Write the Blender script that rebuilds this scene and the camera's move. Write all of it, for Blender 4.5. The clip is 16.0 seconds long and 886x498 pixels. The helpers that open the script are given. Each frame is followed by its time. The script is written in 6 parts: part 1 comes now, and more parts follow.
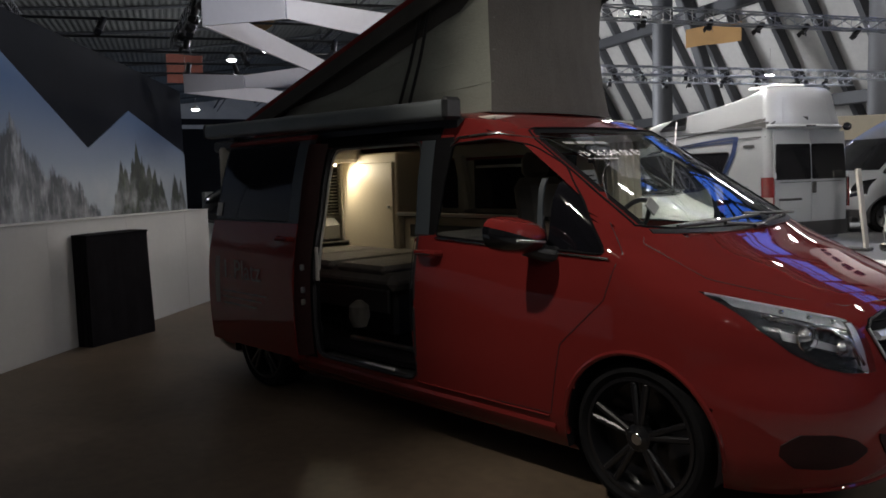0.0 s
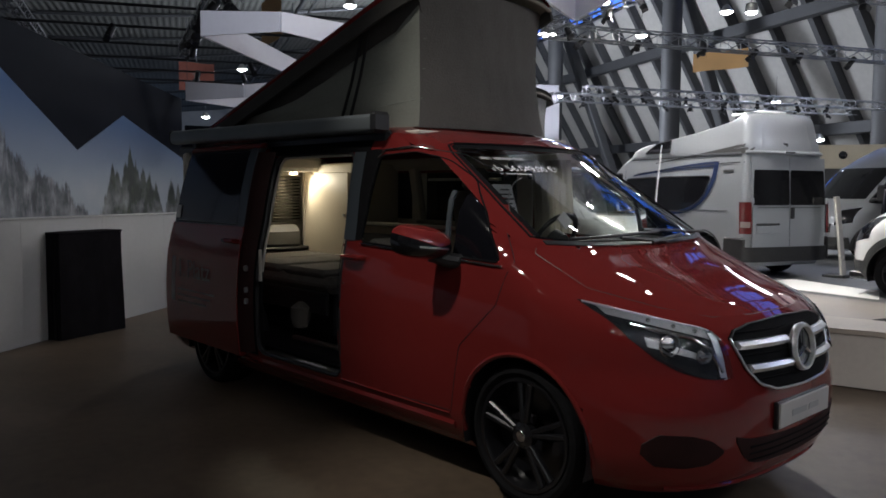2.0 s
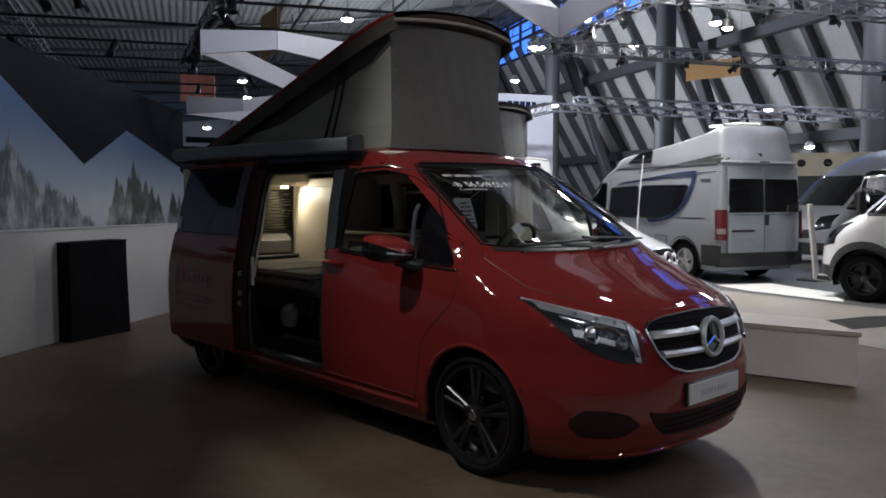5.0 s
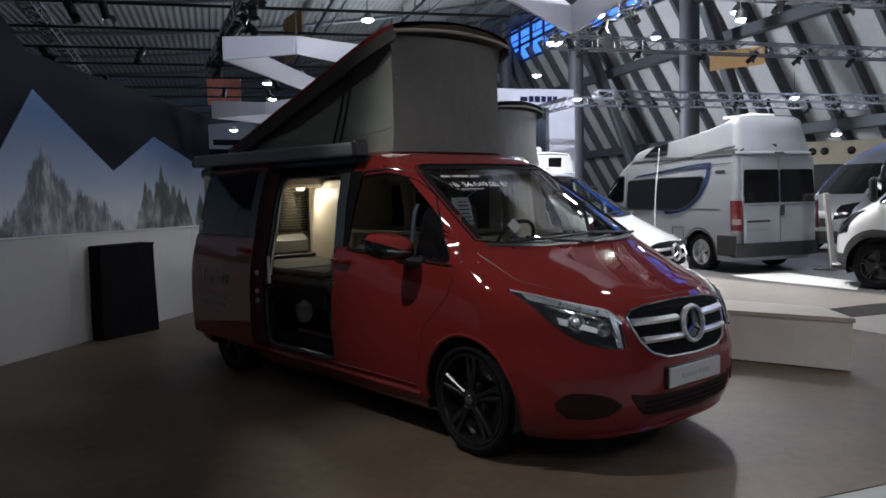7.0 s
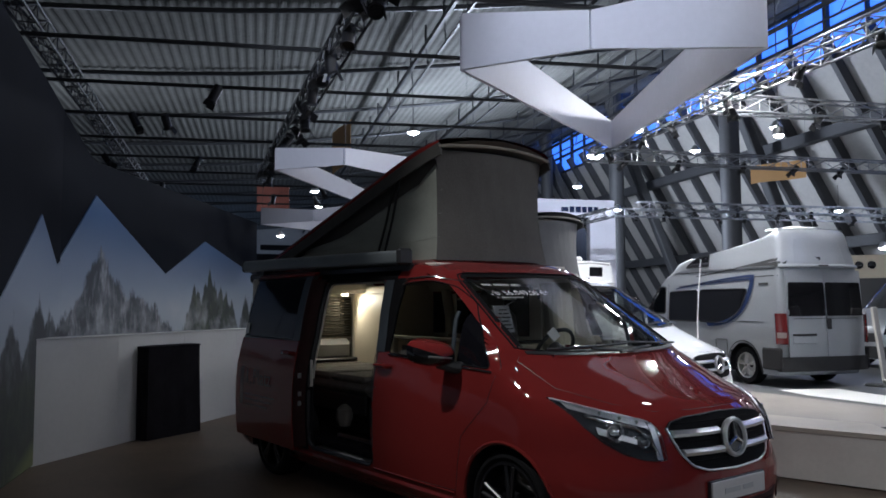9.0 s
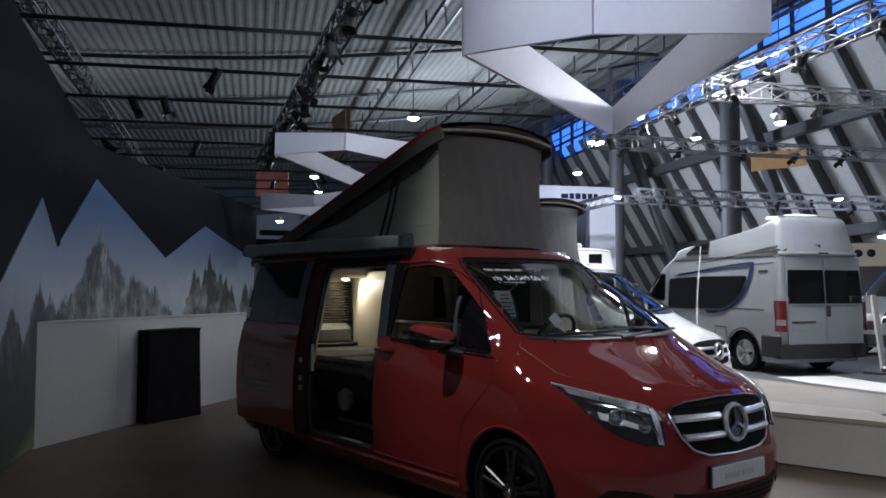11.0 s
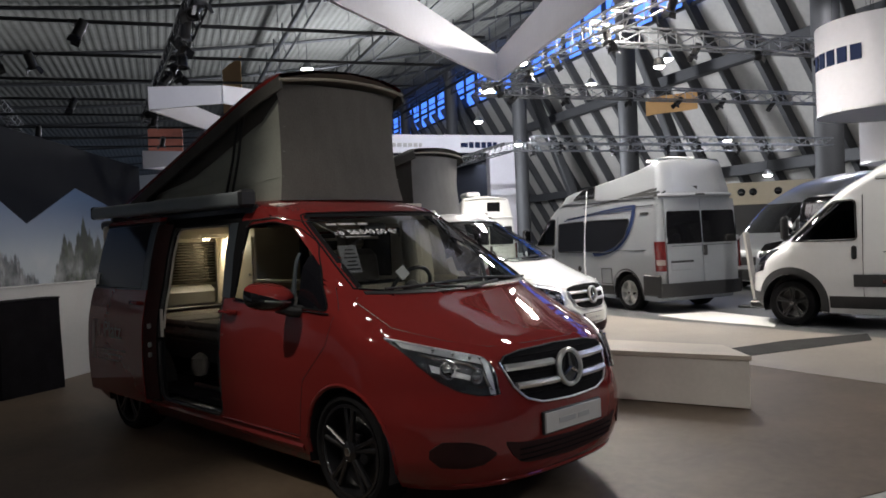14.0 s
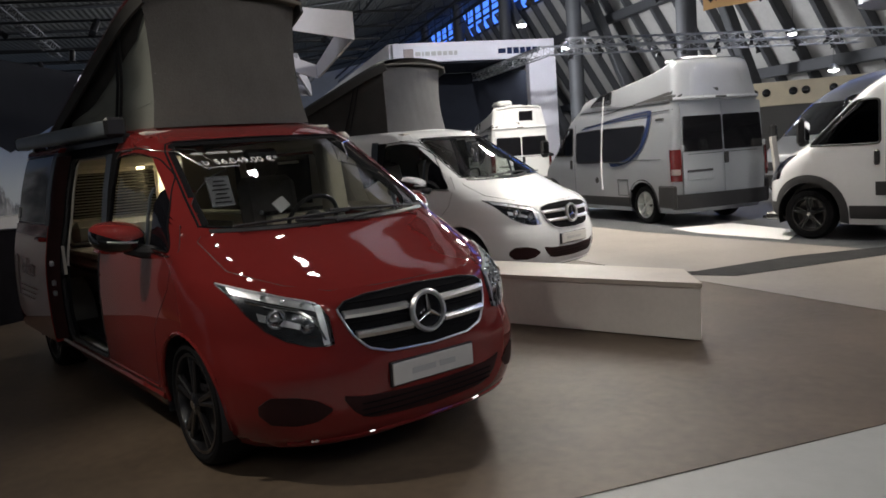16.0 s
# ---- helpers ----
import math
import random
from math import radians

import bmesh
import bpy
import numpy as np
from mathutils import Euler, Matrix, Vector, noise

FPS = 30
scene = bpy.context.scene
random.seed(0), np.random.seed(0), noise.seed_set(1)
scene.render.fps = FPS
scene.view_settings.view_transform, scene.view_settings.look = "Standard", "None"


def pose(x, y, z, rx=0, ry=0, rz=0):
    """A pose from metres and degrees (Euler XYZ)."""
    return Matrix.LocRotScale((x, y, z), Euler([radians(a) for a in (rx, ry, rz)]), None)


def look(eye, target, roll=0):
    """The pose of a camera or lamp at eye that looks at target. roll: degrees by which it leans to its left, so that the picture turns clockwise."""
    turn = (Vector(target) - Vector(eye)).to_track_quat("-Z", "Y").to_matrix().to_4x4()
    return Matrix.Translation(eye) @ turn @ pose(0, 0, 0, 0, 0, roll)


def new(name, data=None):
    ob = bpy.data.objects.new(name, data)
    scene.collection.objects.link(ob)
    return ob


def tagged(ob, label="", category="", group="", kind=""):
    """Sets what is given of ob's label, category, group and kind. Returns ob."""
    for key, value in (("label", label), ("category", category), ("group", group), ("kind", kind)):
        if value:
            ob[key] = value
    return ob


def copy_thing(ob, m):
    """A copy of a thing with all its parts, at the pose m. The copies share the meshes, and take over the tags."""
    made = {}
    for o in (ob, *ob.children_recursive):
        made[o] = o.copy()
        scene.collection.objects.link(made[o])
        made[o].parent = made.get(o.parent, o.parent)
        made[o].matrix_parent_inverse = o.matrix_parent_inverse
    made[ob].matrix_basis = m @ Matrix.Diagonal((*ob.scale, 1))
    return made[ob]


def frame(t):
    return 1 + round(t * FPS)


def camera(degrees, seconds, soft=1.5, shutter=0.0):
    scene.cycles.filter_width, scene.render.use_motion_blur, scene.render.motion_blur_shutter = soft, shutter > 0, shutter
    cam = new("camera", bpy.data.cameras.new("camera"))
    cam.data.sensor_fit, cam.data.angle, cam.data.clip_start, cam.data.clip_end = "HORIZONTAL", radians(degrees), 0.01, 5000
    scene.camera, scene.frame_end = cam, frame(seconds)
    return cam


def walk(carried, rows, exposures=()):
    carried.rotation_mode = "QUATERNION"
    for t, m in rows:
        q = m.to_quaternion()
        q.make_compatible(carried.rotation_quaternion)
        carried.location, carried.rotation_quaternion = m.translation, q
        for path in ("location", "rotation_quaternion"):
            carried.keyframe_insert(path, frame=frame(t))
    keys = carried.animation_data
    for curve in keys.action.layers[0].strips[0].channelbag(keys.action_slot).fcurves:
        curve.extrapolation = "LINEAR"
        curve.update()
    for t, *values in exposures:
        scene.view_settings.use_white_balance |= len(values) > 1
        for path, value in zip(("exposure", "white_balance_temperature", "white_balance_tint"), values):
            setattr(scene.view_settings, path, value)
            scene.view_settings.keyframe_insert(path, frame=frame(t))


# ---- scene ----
cam = camera(59.0, 16.0, soft=1.7)
PATH = [
    (0, (1.882, -3.846, 1.528), (0.431, -2.483, 1.341), -1.6),
    (0.5, (1.938, -3.824, 1.507), (0.493, -2.451, 1.339), 0.1),
    (1, (2.078, -3.764, 1.494), (0.74, -2.286, 1.334), 0.9),
    (1.5, (2.263, -3.696, 1.492), (0.859, -2.28, 1.339), 0.0),
    (2, (2.418, -3.656, 1.496), (0.947, -2.31, 1.348), 0.4),
    (2.5, (2.575, -3.712, 1.507), (1.079, -2.392, 1.364), -0.8),
    (3, (2.757, -3.809, 1.516), (1.24, -2.515, 1.359), -1.4),
    (3.5, (2.827, -3.834, 1.523), (1.376, -2.466, 1.376), -0.8),
    (4, (2.872, -3.843, 1.523), (1.427, -2.468, 1.379), 0.2),
    (6.5, (3.319, -4.013, 1.554), (1.802, -2.716, 1.433), -1.2),
    (7, (3.392, -3.982, 1.556), (1.868, -2.693, 1.418), -1.2),
    (7.5, (3.427, -4.026, 1.557), (1.866, -2.778, 1.474), -0.8),
    (8, (3.471, -4.053, 1.552), (1.866, -2.859, 1.525), -0.4),
    (8.5, (3.488, -4.081, 1.562), (1.855, -2.931, 1.652), 0.1),
    (9, (3.496, -4.073, 1.559), (1.91, -2.862, 1.695), -0.2),
    (11.5, (3.47, -4.094, 1.548), (1.879, -2.886, 1.637), 0.1),
    (12, (3.466, -4.133, 1.549), (1.854, -2.953, 1.649), -0.5),
    (12.5, (3.507, -4.096, 1.545), (1.966, -2.824, 1.651), -1.1),
    (13, (3.592, -3.952, 1.555), (2.125, -2.597, 1.656), -1.3),
    (13.5, (3.713, -3.84, 1.542), (2.258, -2.468, 1.566), -0.9),
    (14, (3.672, -3.619, 1.554), (2.226, -2.238, 1.528), -2.3),
    (14.5, (3.753, -3.362, 1.585), (2.252, -2.042, 1.512), -4.2),
    (15, (3.916, -3.055, 1.558), (2.392, -1.765, 1.454), -5.3),
    (15.5, (4.04, -2.737, 1.562), (2.513, -1.459, 1.38), -4.6),
    (16, (4.05, -2.373, 1.585), (2.495, -1.14, 1.34), -4.1),
]
# the clip's camera shifts its white balance to blue in the middle of the walk
WHITE = [(0.0, 0.18, 6500, 10), (1.0, 0.2, 6450, 10), (2.0, 0.06, 6100, 10), (4.0, 0.06, 6000, 10), (6.5, 0.2, 5900, 10), (9.0, 0.05, 5650, 10), (12.5, 0.08, 5750, 10), (13.5, 0.22, 6300, 10), (14.5, 0.28, 6500, 10), (15.5, 0.24, 6500, 10), (16.0, 0.2, 6500, 10)]
walk(cam, [(t, look(eye, target, roll)) for t, eye, target, roll in PATH], WHITE)

# ---- hall axes: A runs along the hall, B across it ----
AX, AY = -0.914, 0.407
BX, BY = 0.407, 0.914


def hall(a, b, z=0.0):
    return (AX * a + BX * b, AY * a + BY * b, z)


# ---- world and light ----
world = bpy.data.worlds.new("world")
scene.world = world
world.use_nodes = True
world.node_tree.nodes["Background"].inputs[0].default_value = (0.25, 0.35, 0.55, 1)
world.node_tree.nodes["Background"].inputs[1].default_value = 0.3


def disk_lamp(place, power, size, color=(1.0, 0.93, 0.82)):
    data = bpy.data.lights.new("hall_lamp_light", "AREA")
    data.shape, data.size, data.energy, data.color = "DISK", size, power, color
    ob = new("hall_lamp_light", data)
    ob.location = place
    return ob


def fill_light(place, power, radius, color):
    """A bare point light, added as fill, that shines all round, up to the roof as well."""
    data = bpy.data.lights.new("hall_lamp_light", "POINT")
    data.energy, data.shadow_soft_size, data.color = power, radius, color
    ob = new("hall_lamp_light", data)
    ob.location = place
    return ob


def spot_lamp(place, target, power, angle, blend=0.6, color=(1.0, 0.92, 0.8)):
    data = bpy.data.lights.new("spot_light", "SPOT")
    data.energy, data.spot_size, data.spot_blend, data.color = power, radians(angle), blend, color
    data.shadow_soft_size = 0.08
    ob = new("spot_light", data)
    ob.matrix_world = look(place, target)
    return ob


# ---- materials ----
def material(name, color, rough=0.5, metal=0.0, vary=0.0, scale=3.0, bump=0.0, bscale=60.0, coat=0.0, emit=None, power=0.0, spec=0.5):
    m = bpy.data.materials.new(name)
    m.use_nodes = True
    nt = m.node_tree
    p = nt.nodes["Principled BSDF"]
    p.inputs["Base Color"].default_value = (*color, 1)
    p.inputs["Roughness"].default_value = rough
    p.inputs["Metallic"].default_value = metal
    p.inputs["Specular IOR Level"].default_value = spec
    p.inputs["Coat Weight"].default_value = coat
    p.inputs["Coat Roughness"].default_value = 0.03
    if emit:
        p.inputs["Emission Color"].default_value = (*emit, 1)
        p.inputs["Emission Strength"].default_value = power
    if vary or bump:
        tc = nt.nodes.new("ShaderNodeTexCoord")
    if vary:
        big = nt.nodes.new("ShaderNodeTexNoise")
        big.inputs["Scale"].default_value, big.inputs["Detail"].default_value = scale, 6
        nt.links.new(tc.outputs["Object"], big.inputs["Vector"])
        small = nt.nodes.new("ShaderNodeTexNoise")
        small.inputs["Scale"].default_value, small.inputs["Detail"].default_value = scale * 14, 4
        nt.links.new(tc.outputs["Object"], small.inputs["Vector"])
        add = nt.nodes.new("ShaderNodeMath")
        add.operation = "MULTIPLY_ADD"
        add.inputs[1].default_value = 0.45
        nt.links.new(small.outputs["Fac"], add.inputs[0])
        nt.links.new(big.outputs["Fac"], add.inputs[2])
        ramp = nt.nodes.new("ShaderNodeMapRange")
        ramp.inputs["From Min"].default_value, ramp.inputs["From Max"].default_value = 0.5, 0.95
        ramp.inputs["To Min"].default_value, ramp.inputs["To Max"].default_value = 1 - vary, 1 + vary
        nt.links.new(add.outputs[0], ramp.inputs["Value"])
        mul = nt.nodes.new("ShaderNodeVectorMath")
        mul.operation = "SCALE"
        mul.inputs[0].default_value = color
        nt.links.new(ramp.outputs[0], mul.inputs["Scale"])
        nt.links.new(mul.outputs[0], p.inputs["Base Color"])
    if bump:
        nz = nt.nodes.new("ShaderNodeTexNoise")
        nz.inputs["Scale"].default_value, nz.inputs["Detail"].default_value = bscale, 5
        nt.links.new(tc.outputs["Object"], nz.inputs["Vector"])
        bp = nt.nodes.new("ShaderNodeBump")
        bp.inputs["Strength"].default_value, bp.inputs["Distance"].default_value = bump, 0.01
        nt.links.new(nz.outputs["Fac"], bp.inputs["Height"])
        nt.links.new(bp.outputs[0], p.inputs["Normal"])
    return m


def glass(name, tint, gloss=1.45, rough=0.01):
    m = bpy.data.materials.new(name)
    m.use_nodes = True
    nt = m.node_tree
    for n in list(nt.nodes):
        nt.nodes.remove(n)
    out = nt.nodes.new("ShaderNodeOutputMaterial")
    mix = nt.nodes.new("ShaderNodeMixShader")
    tr = nt.nodes.new("ShaderNodeBsdfTransparent")
    tr.inputs[0].default_value = (*tint, 1)
    gl = nt.nodes.new("ShaderNodeBsdfGlossy")
    gl.inputs["Roughness"].default_value = rough
    fr = nt.nodes.new("ShaderNodeFresnel")
    fr.inputs[0].default_value = gloss
    nt.links.new(fr.outputs[0], mix.inputs[0])
    nt.links.new(tr.outputs[0], mix.inputs[1])
    nt.links.new(gl.outputs[0], mix.inputs[2])
    nt.links.new(mix.outputs[0], out.inputs[0])
    return m


M_RED = material("red_paint", (0.150, 0.017, 0.016), 0.5, 0.0, 0.05, 1.2, coat=1.0, spec=0.0)
M_RED.node_tree.nodes["Principled BSDF"].inputs["Coat IOR"].default_value = 1.45
M_WHITE = material("white_paint", (0.74, 0.75, 0.76), 0.4, 0.0, 0.03, 1.2, coat=1.0, spec=0.1)
M_SILVER = material("silver_paint", (0.34, 0.36, 0.39), 0.36, 0.5, 0.04, 1.5, coat=0.6)
M_HOUSING = material("headlight_housing", (0.035, 0.037, 0.042), 0.25, 0.6, 0.4, 30)
# red darkened to paint the shade of recesses and the door edge
M_SHADED_RED = material("shaded_red", (0.022, 0.006, 0.006), 0.6, 0, 0.2, 6, spec=0.2)
M_CHROME = material("chrome", (0.75, 0.76, 0.78), 0.12, 1.0, 0.05, 8)
M_BLACK = material("black_plastic", (0.014, 0.014, 0.016), 0.42, 0, 0.2, 6, 0.15, 200)
M_CLAD = material("grey_cladding", (0.028, 0.029, 0.031), 0.6, 0, 0.2, 5, 0.3, 250)
M_GLOSSBLACK = material("gloss_black", (0.008, 0.008, 0.01), 0.12, 0.2, 0.1, 3, coat=1.0)
M_TYRE = material("tyre_rubber", (0.008, 0.008, 0.009), 0.8, 0, 0.25, 9, 0.3, 120, spec=0.1)
M_RIMBLACK = material("black_alloy", (0.010, 0.010, 0.012), 0.3, 0.2, 0.1, 6, coat=0.5)
M_ALU = material("brushed_aluminium", (0.62, 0.63, 0.64), 0.3, 1.0, 0.1, 14)
M_GLASS = glass("window_glass", (0.8, 0.84, 0.8))
M_SHIELD = glass("windshield_glass", (0.80, 0.84, 0.81), 1.6)
M_DARKGLASS = glass("privacy_glass", (0.035, 0.04, 0.05), 1.5)
M_LENS = glass("headlight_lens", (0.85, 0.87, 0.9), 1.5)
M_TAIL = material("tail_light_red", (0.10, 0.008, 0.009), 0.25, 0, 0.1, 20, coat=0.6)
# roof canvas in several tones, its light and shade put into the colour
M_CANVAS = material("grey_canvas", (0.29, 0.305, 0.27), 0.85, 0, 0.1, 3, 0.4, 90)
M_CANVASSHADE = material("shaded_canvas", (0.105, 0.097, 0.09), 0.9, 0, 0.12, 3, 0.4, 90)
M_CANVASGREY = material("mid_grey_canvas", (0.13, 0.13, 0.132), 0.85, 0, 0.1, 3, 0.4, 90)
M_TAN = material("tan_lining", (0.24, 0.21, 0.17), 0.8, 0, 0.1, 4, 0.2, 90)
M_AWN = material("anthracite_aluminium", (0.17, 0.19, 0.20), 0.45, 0.15, 0.08, 5)
M_PILLAR = material("pillar_film", (0.045, 0.055, 0.065), 0.45, 0.1, 0.06, 4, coat=0.1)
M_CREAM = material("cream_laminate", (0.62, 0.56, 0.44), 0.45, 0, 0.05, 3)
M_TRIM = material("beige_trim", (0.58, 0.55, 0.49), 0.7, 0, 0.08, 4, 0.2, 100)
M_CUSHION = material("dark_upholstery", (0.11, 0.10, 0.09), 0.85, 0, 0.2, 8, 0.5, 140)
M_GREYSEAT = material("grey_leather", (0.22, 0.22, 0.21), 0.5, 0, 0.1, 6, 0.2, 60)
M_BLIND = material("blind_slat", (0.17, 0.165, 0.145), 0.6, 0, 0.08, 6)
M_PLATE = material("plate_white", (0.48, 0.47, 0.45), 0.4, 0, 0.05, 8)
M_PLATEBAR = material("faint_plate_writing", (0.36, 0.36, 0.36), 0.5)
M_MESH = material("matte_black_mesh", (0.006, 0.006, 0.007), 0.9, 0, 0.2, 20, spec=0.1)
M_SATIN = material("satin_silver", (0.72, 0.73, 0.75), 0.32, 1.0, 0.06, 8)
M_DARKSTRIP = material("dark_strip", (0.035, 0.035, 0.036), 0.9, 0, 0.2, 3, 0.2, 90, spec=0.12)
M_FOLDSHADE = material("fold_and_shade_canvas", (0.07, 0.068, 0.064), 0.9, 0, 0.15, 3, 0.4, 90, spec=0.15)
M_CURTAIN = bpy.data.materials.new("beige_curtain")
M_CURTAIN.use_nodes = True
_nt = M_CURTAIN.node_tree
_mx, _tl = _nt.nodes.new("ShaderNodeMixShader"), _nt.nodes.new("ShaderNodeBsdfTranslucent")
_nt.nodes["Principled BSDF"].inputs["Base Color"].default_value = (0.36, 0.33, 0.27, 1)
_nt.nodes["Principled BSDF"].inputs["Roughness"].default_value = 0.9
_tl.inputs[0].default_value = (0.4, 0.37, 0.3, 1)
_mx.inputs[0].default_value = 0.6
_nt.links.new(_nt.nodes["Principled BSDF"].outputs[0], _mx.inputs[1])
_nt.links.new(_tl.outputs[0], _mx.inputs[2])
_nt.links.new(_mx.outputs[0], _nt.nodes["Material Output"].inputs[0])
M_STAGE = material("stage_lamp_lens", (1, 1, 1), 0.5, emit=(1, 0.97, 0.95), power=85)
M_GREYBAR = material("grey_lettering", (0.16, 0.16, 0.17), 0.5)
M_LETTER = material("white_lettering", (0.8, 0.8, 0.8), 0.5)
M_STICKER = material("pale_sticker", (0.22, 0.18, 0.175), 0.5, 0, 0.1, 5)
M_WARM = material("warm_lamp", (1, 0.9, 0.7), 0.5, emit=(1, 0.78, 0.45), power=14)
M_CARPET = material("brown_floor", (0.100, 0.074, 0.052), 0.5, 0, 0.35, 0.9, 0.15, 180, spec=0.3)
M_AISLE = material("pale_aisle_floor", (0.36, 0.37, 0.36), 0.55, 0, 0.08, 0.7, 0.15, 120)
M_WALLWHITE = material("white_panel", (0.50, 0.50, 0.49), 0.6, 0, 0.05, 1.2, 0.1, 60)
M_DARKPANEL = material("charcoal_panel", (0.010, 0.012, 0.018), 0.8, 0, 0.12, 1.5, 0.1, 60, spec=0.1)
M_FABRIC = material("black_fabric", (0.010, 0.009, 0.011), 0.95, 0, 0.3, 5, 0.5, 160, spec=0.1)
M_WOOD = material("pale_wood_top", (0.44, 0.40, 0.35), 0.5, 0, 0.1, 2, 0.1, 50)
M_BENCH = material("white_bench", (0.60, 0.58, 0.55), 0.55, 0, 0.07, 2, 0.1, 60)
M_ROOF = material("corrugated_sheet", (0.105, 0.105, 0.098), 0.8, 0.0, 0.25, 0.35, spec=0.15)
M_STEEL = material("dark_steel", (0.045, 0.046, 0.05), 0.5, 0.5, 0.15, 3)
M_TRUSS = material("truss_aluminium", (0.32, 0.33, 0.35), 0.42, 0.9, 0.1, 6)
M_CONC = material("wall_panel_grey", (0.42, 0.405, 0.38), 0.8, 0, 0.12, 0.35, 0.2, 10)
M_RIB = material("rib_grey", (0.065, 0.066, 0.07), 0.6, 0.2, 0.1, 1)
M_SKY = material("skylight_pane", (0.1, 0.2, 0.5), 0.1, 0, emit=(0.07, 0.22, 1.0), power=1.35)
M_BANNER = material("white_banner", (0.62, 0.62, 0.68), 0.7, 0, 0.05, 0.8, 0.1, 30)
M_ORANGE = material("orange_banner", (0.42, 0.24, 0.09), 0.7, 0, 0.1, 1)
M_REDBAN = material("red_banner", (0.26, 0.075, 0.05), 0.7, 0, 0.3, 1)
M_WINE = material("dark_red_panel", (0.09, 0.02, 0.018), 0.7, 0, 0.2, 1)
M_BLUE = material("navy_lettering", (0.010, 0.019, 0.06), 0.7, spec=0.15)
M_HALLAMP = material("lamp_face", (1, 1, 1), 0.5, emit=(1, 0.97, 0.93), power=35)
M_DOORGLASS = material("black_privacy_glass", (0.006, 0.006, 0.008), 0.06, 0, 0.1, 3, spec=0.3)
M_PALEFLOOR = material("pale_stand_floor", (0.27, 0.245, 0.22), 0.42, 0, 0.14, 0.9, 0.15, 180, spec=0.4)
M_DARKFLOOR = material("dark_stand_floor", (0.075, 0.078, 0.084), 0.4, 0, 0.15, 0.8, 0.1, 150, spec=0.4)
M_FLOORLIGHT = material("floor_light_patch", (0.8, 0.8, 0.79), 0.3, 0, 0.04, 1)


# ---- mesh helpers ----
class Geo:
    """Gathers vertices and faces of one part."""

    def __init__(self):
        self.v, self.f = [], []

    def add(self, v, f):
        o = len(self.v)
        self.v += [tuple(p) for p in v]
        self.f += [tuple(i + o for i in q) for q in f]
        return self

    def box(self, c, s, bevel=0.0, m=None):
        hx, hy, hz = s[0] / 2, s[1] / 2, s[2] / 2
        b = min(bevel, hx * 0.9, hy * 0.9, hz * 0.9)
        m = m or Matrix()
        if b <= 0:
            v = [(x, y, z) for x in (-hx, hx) for y in (-hy, hy) for z in (-hz, hz)]
            f = [(0, 1, 3, 2), (4, 6, 7, 5), (0, 4, 5, 1), (2, 3, 7, 6), (0, 2, 6, 4), (1, 5, 7, 3)]
        else:
            v, ix = [], {}
            for sx in (-1, 1):
                for sy in (-1, 1):
                    for sz in (-1, 1):
                        for k in range(3):
                            ix[sx, sy, sz, k] = len(v)
                            v.append((sx * (hx - (b if k != 0 else 0)), sy * (hy - (b if k != 1 else 0)), sz * (hz - (b if k != 2 else 0))))
            f = []
            for k in range(3):
                for s1 in (-1, 1):
                    q = []
                    for u, w in ((-1, -1), (1, -1), (1, 1), (-1, 1)):
                        sg = [0, 0, 0]
                        sg[k], sg[(k + 1) % 3], sg[(k + 2) % 3] = s1, u, w
                        q.append(ix[sg[0], sg[1], sg[2], k])
                    f.append(tuple(q if s1 > 0 else q[::-1]))
            for k in range(3):
                i, j = (k + 1) % 3, (k + 2) % 3
                for u in (-1, 1):
                    for w in (-1, 1):
                        lo, hi = [0, 0, 0], [0, 0, 0]
                        lo[k], lo[i], lo[j] = -1, u, w
                        hi[k], hi[i], hi[j] = 1, u, w
                        q = (ix[(*lo, i)], ix[(*hi, i)], ix[(*hi, j)], ix[(*lo, j)])
                        f.append(q if u * w < 0 else q[::-1])
            for sx in (-1, 1):
                for sy in (-1, 1):
                    for sz in (-1, 1):
                        q = tuple(ix[sx, sy, sz, k] for k in range(3))
                        f.append(q if sx * sy * sz > 0 else q[::-1])
        t = Matrix.Translation(c) @ m
        return self.add([t @ Vector(p) for p in v], f)

    def cyl(self, p0, p1, r0, r1=None, seg=12, caps=True):
        r1 = r0 if r1 is None else r1
        p0, p1 = Vector(p0), Vector(p1)
        q = (p1 - p0).to_track_quat("Z", "Y")
        v, f = [], []
        for k in range(seg):
            a = 2 * math.pi * k / seg
            d = Vector((math.cos(a), math.sin(a), 0))
            v += [p0 + q @ (d * r0), p1 + q @ (d * r1)]
        for k in range(seg):
            n = (k + 1) % seg
            f.append((2 * k, 2 * n, 2 * n + 1, 2 * k + 1))
        if caps:
            f += [tuple(2 * k for k in range(seg))[::-1], tuple(2 * k + 1 for k in range(seg))]
        return self.add(v, f)

    def tube(self, pts, r, seg=8, closed=False):
        pts = [Vector(p) for p in pts]
        n = len(pts)
        v, f = [], []
        up = Vector((0, 0, 1))
        for i, p in enumerate(pts):
            a = pts[(i - 1) % n] if closed or i > 0 else p
            b = pts[(i + 1) % n] if closed or i < n - 1 else p
            d = (b - a).normalized()
            s = d.cross(up)
            if s.length < 0.05:
                s = d.cross(Vector((0, 1, 0)))
            s.normalize()
            t = s.cross(d).normalized()
            for k in range(seg):
                w = 2 * math.pi * k / seg
                v.append(p + (s * math.cos(w) + t * math.sin(w)) * r)
        for i in range(n if closed else n - 1):
            j = (i + 1) % n
            for k in range(seg):
                l = (k + 1) % seg
                f.append((i * seg + k, i * seg + l, j * seg + l, j * seg + k))
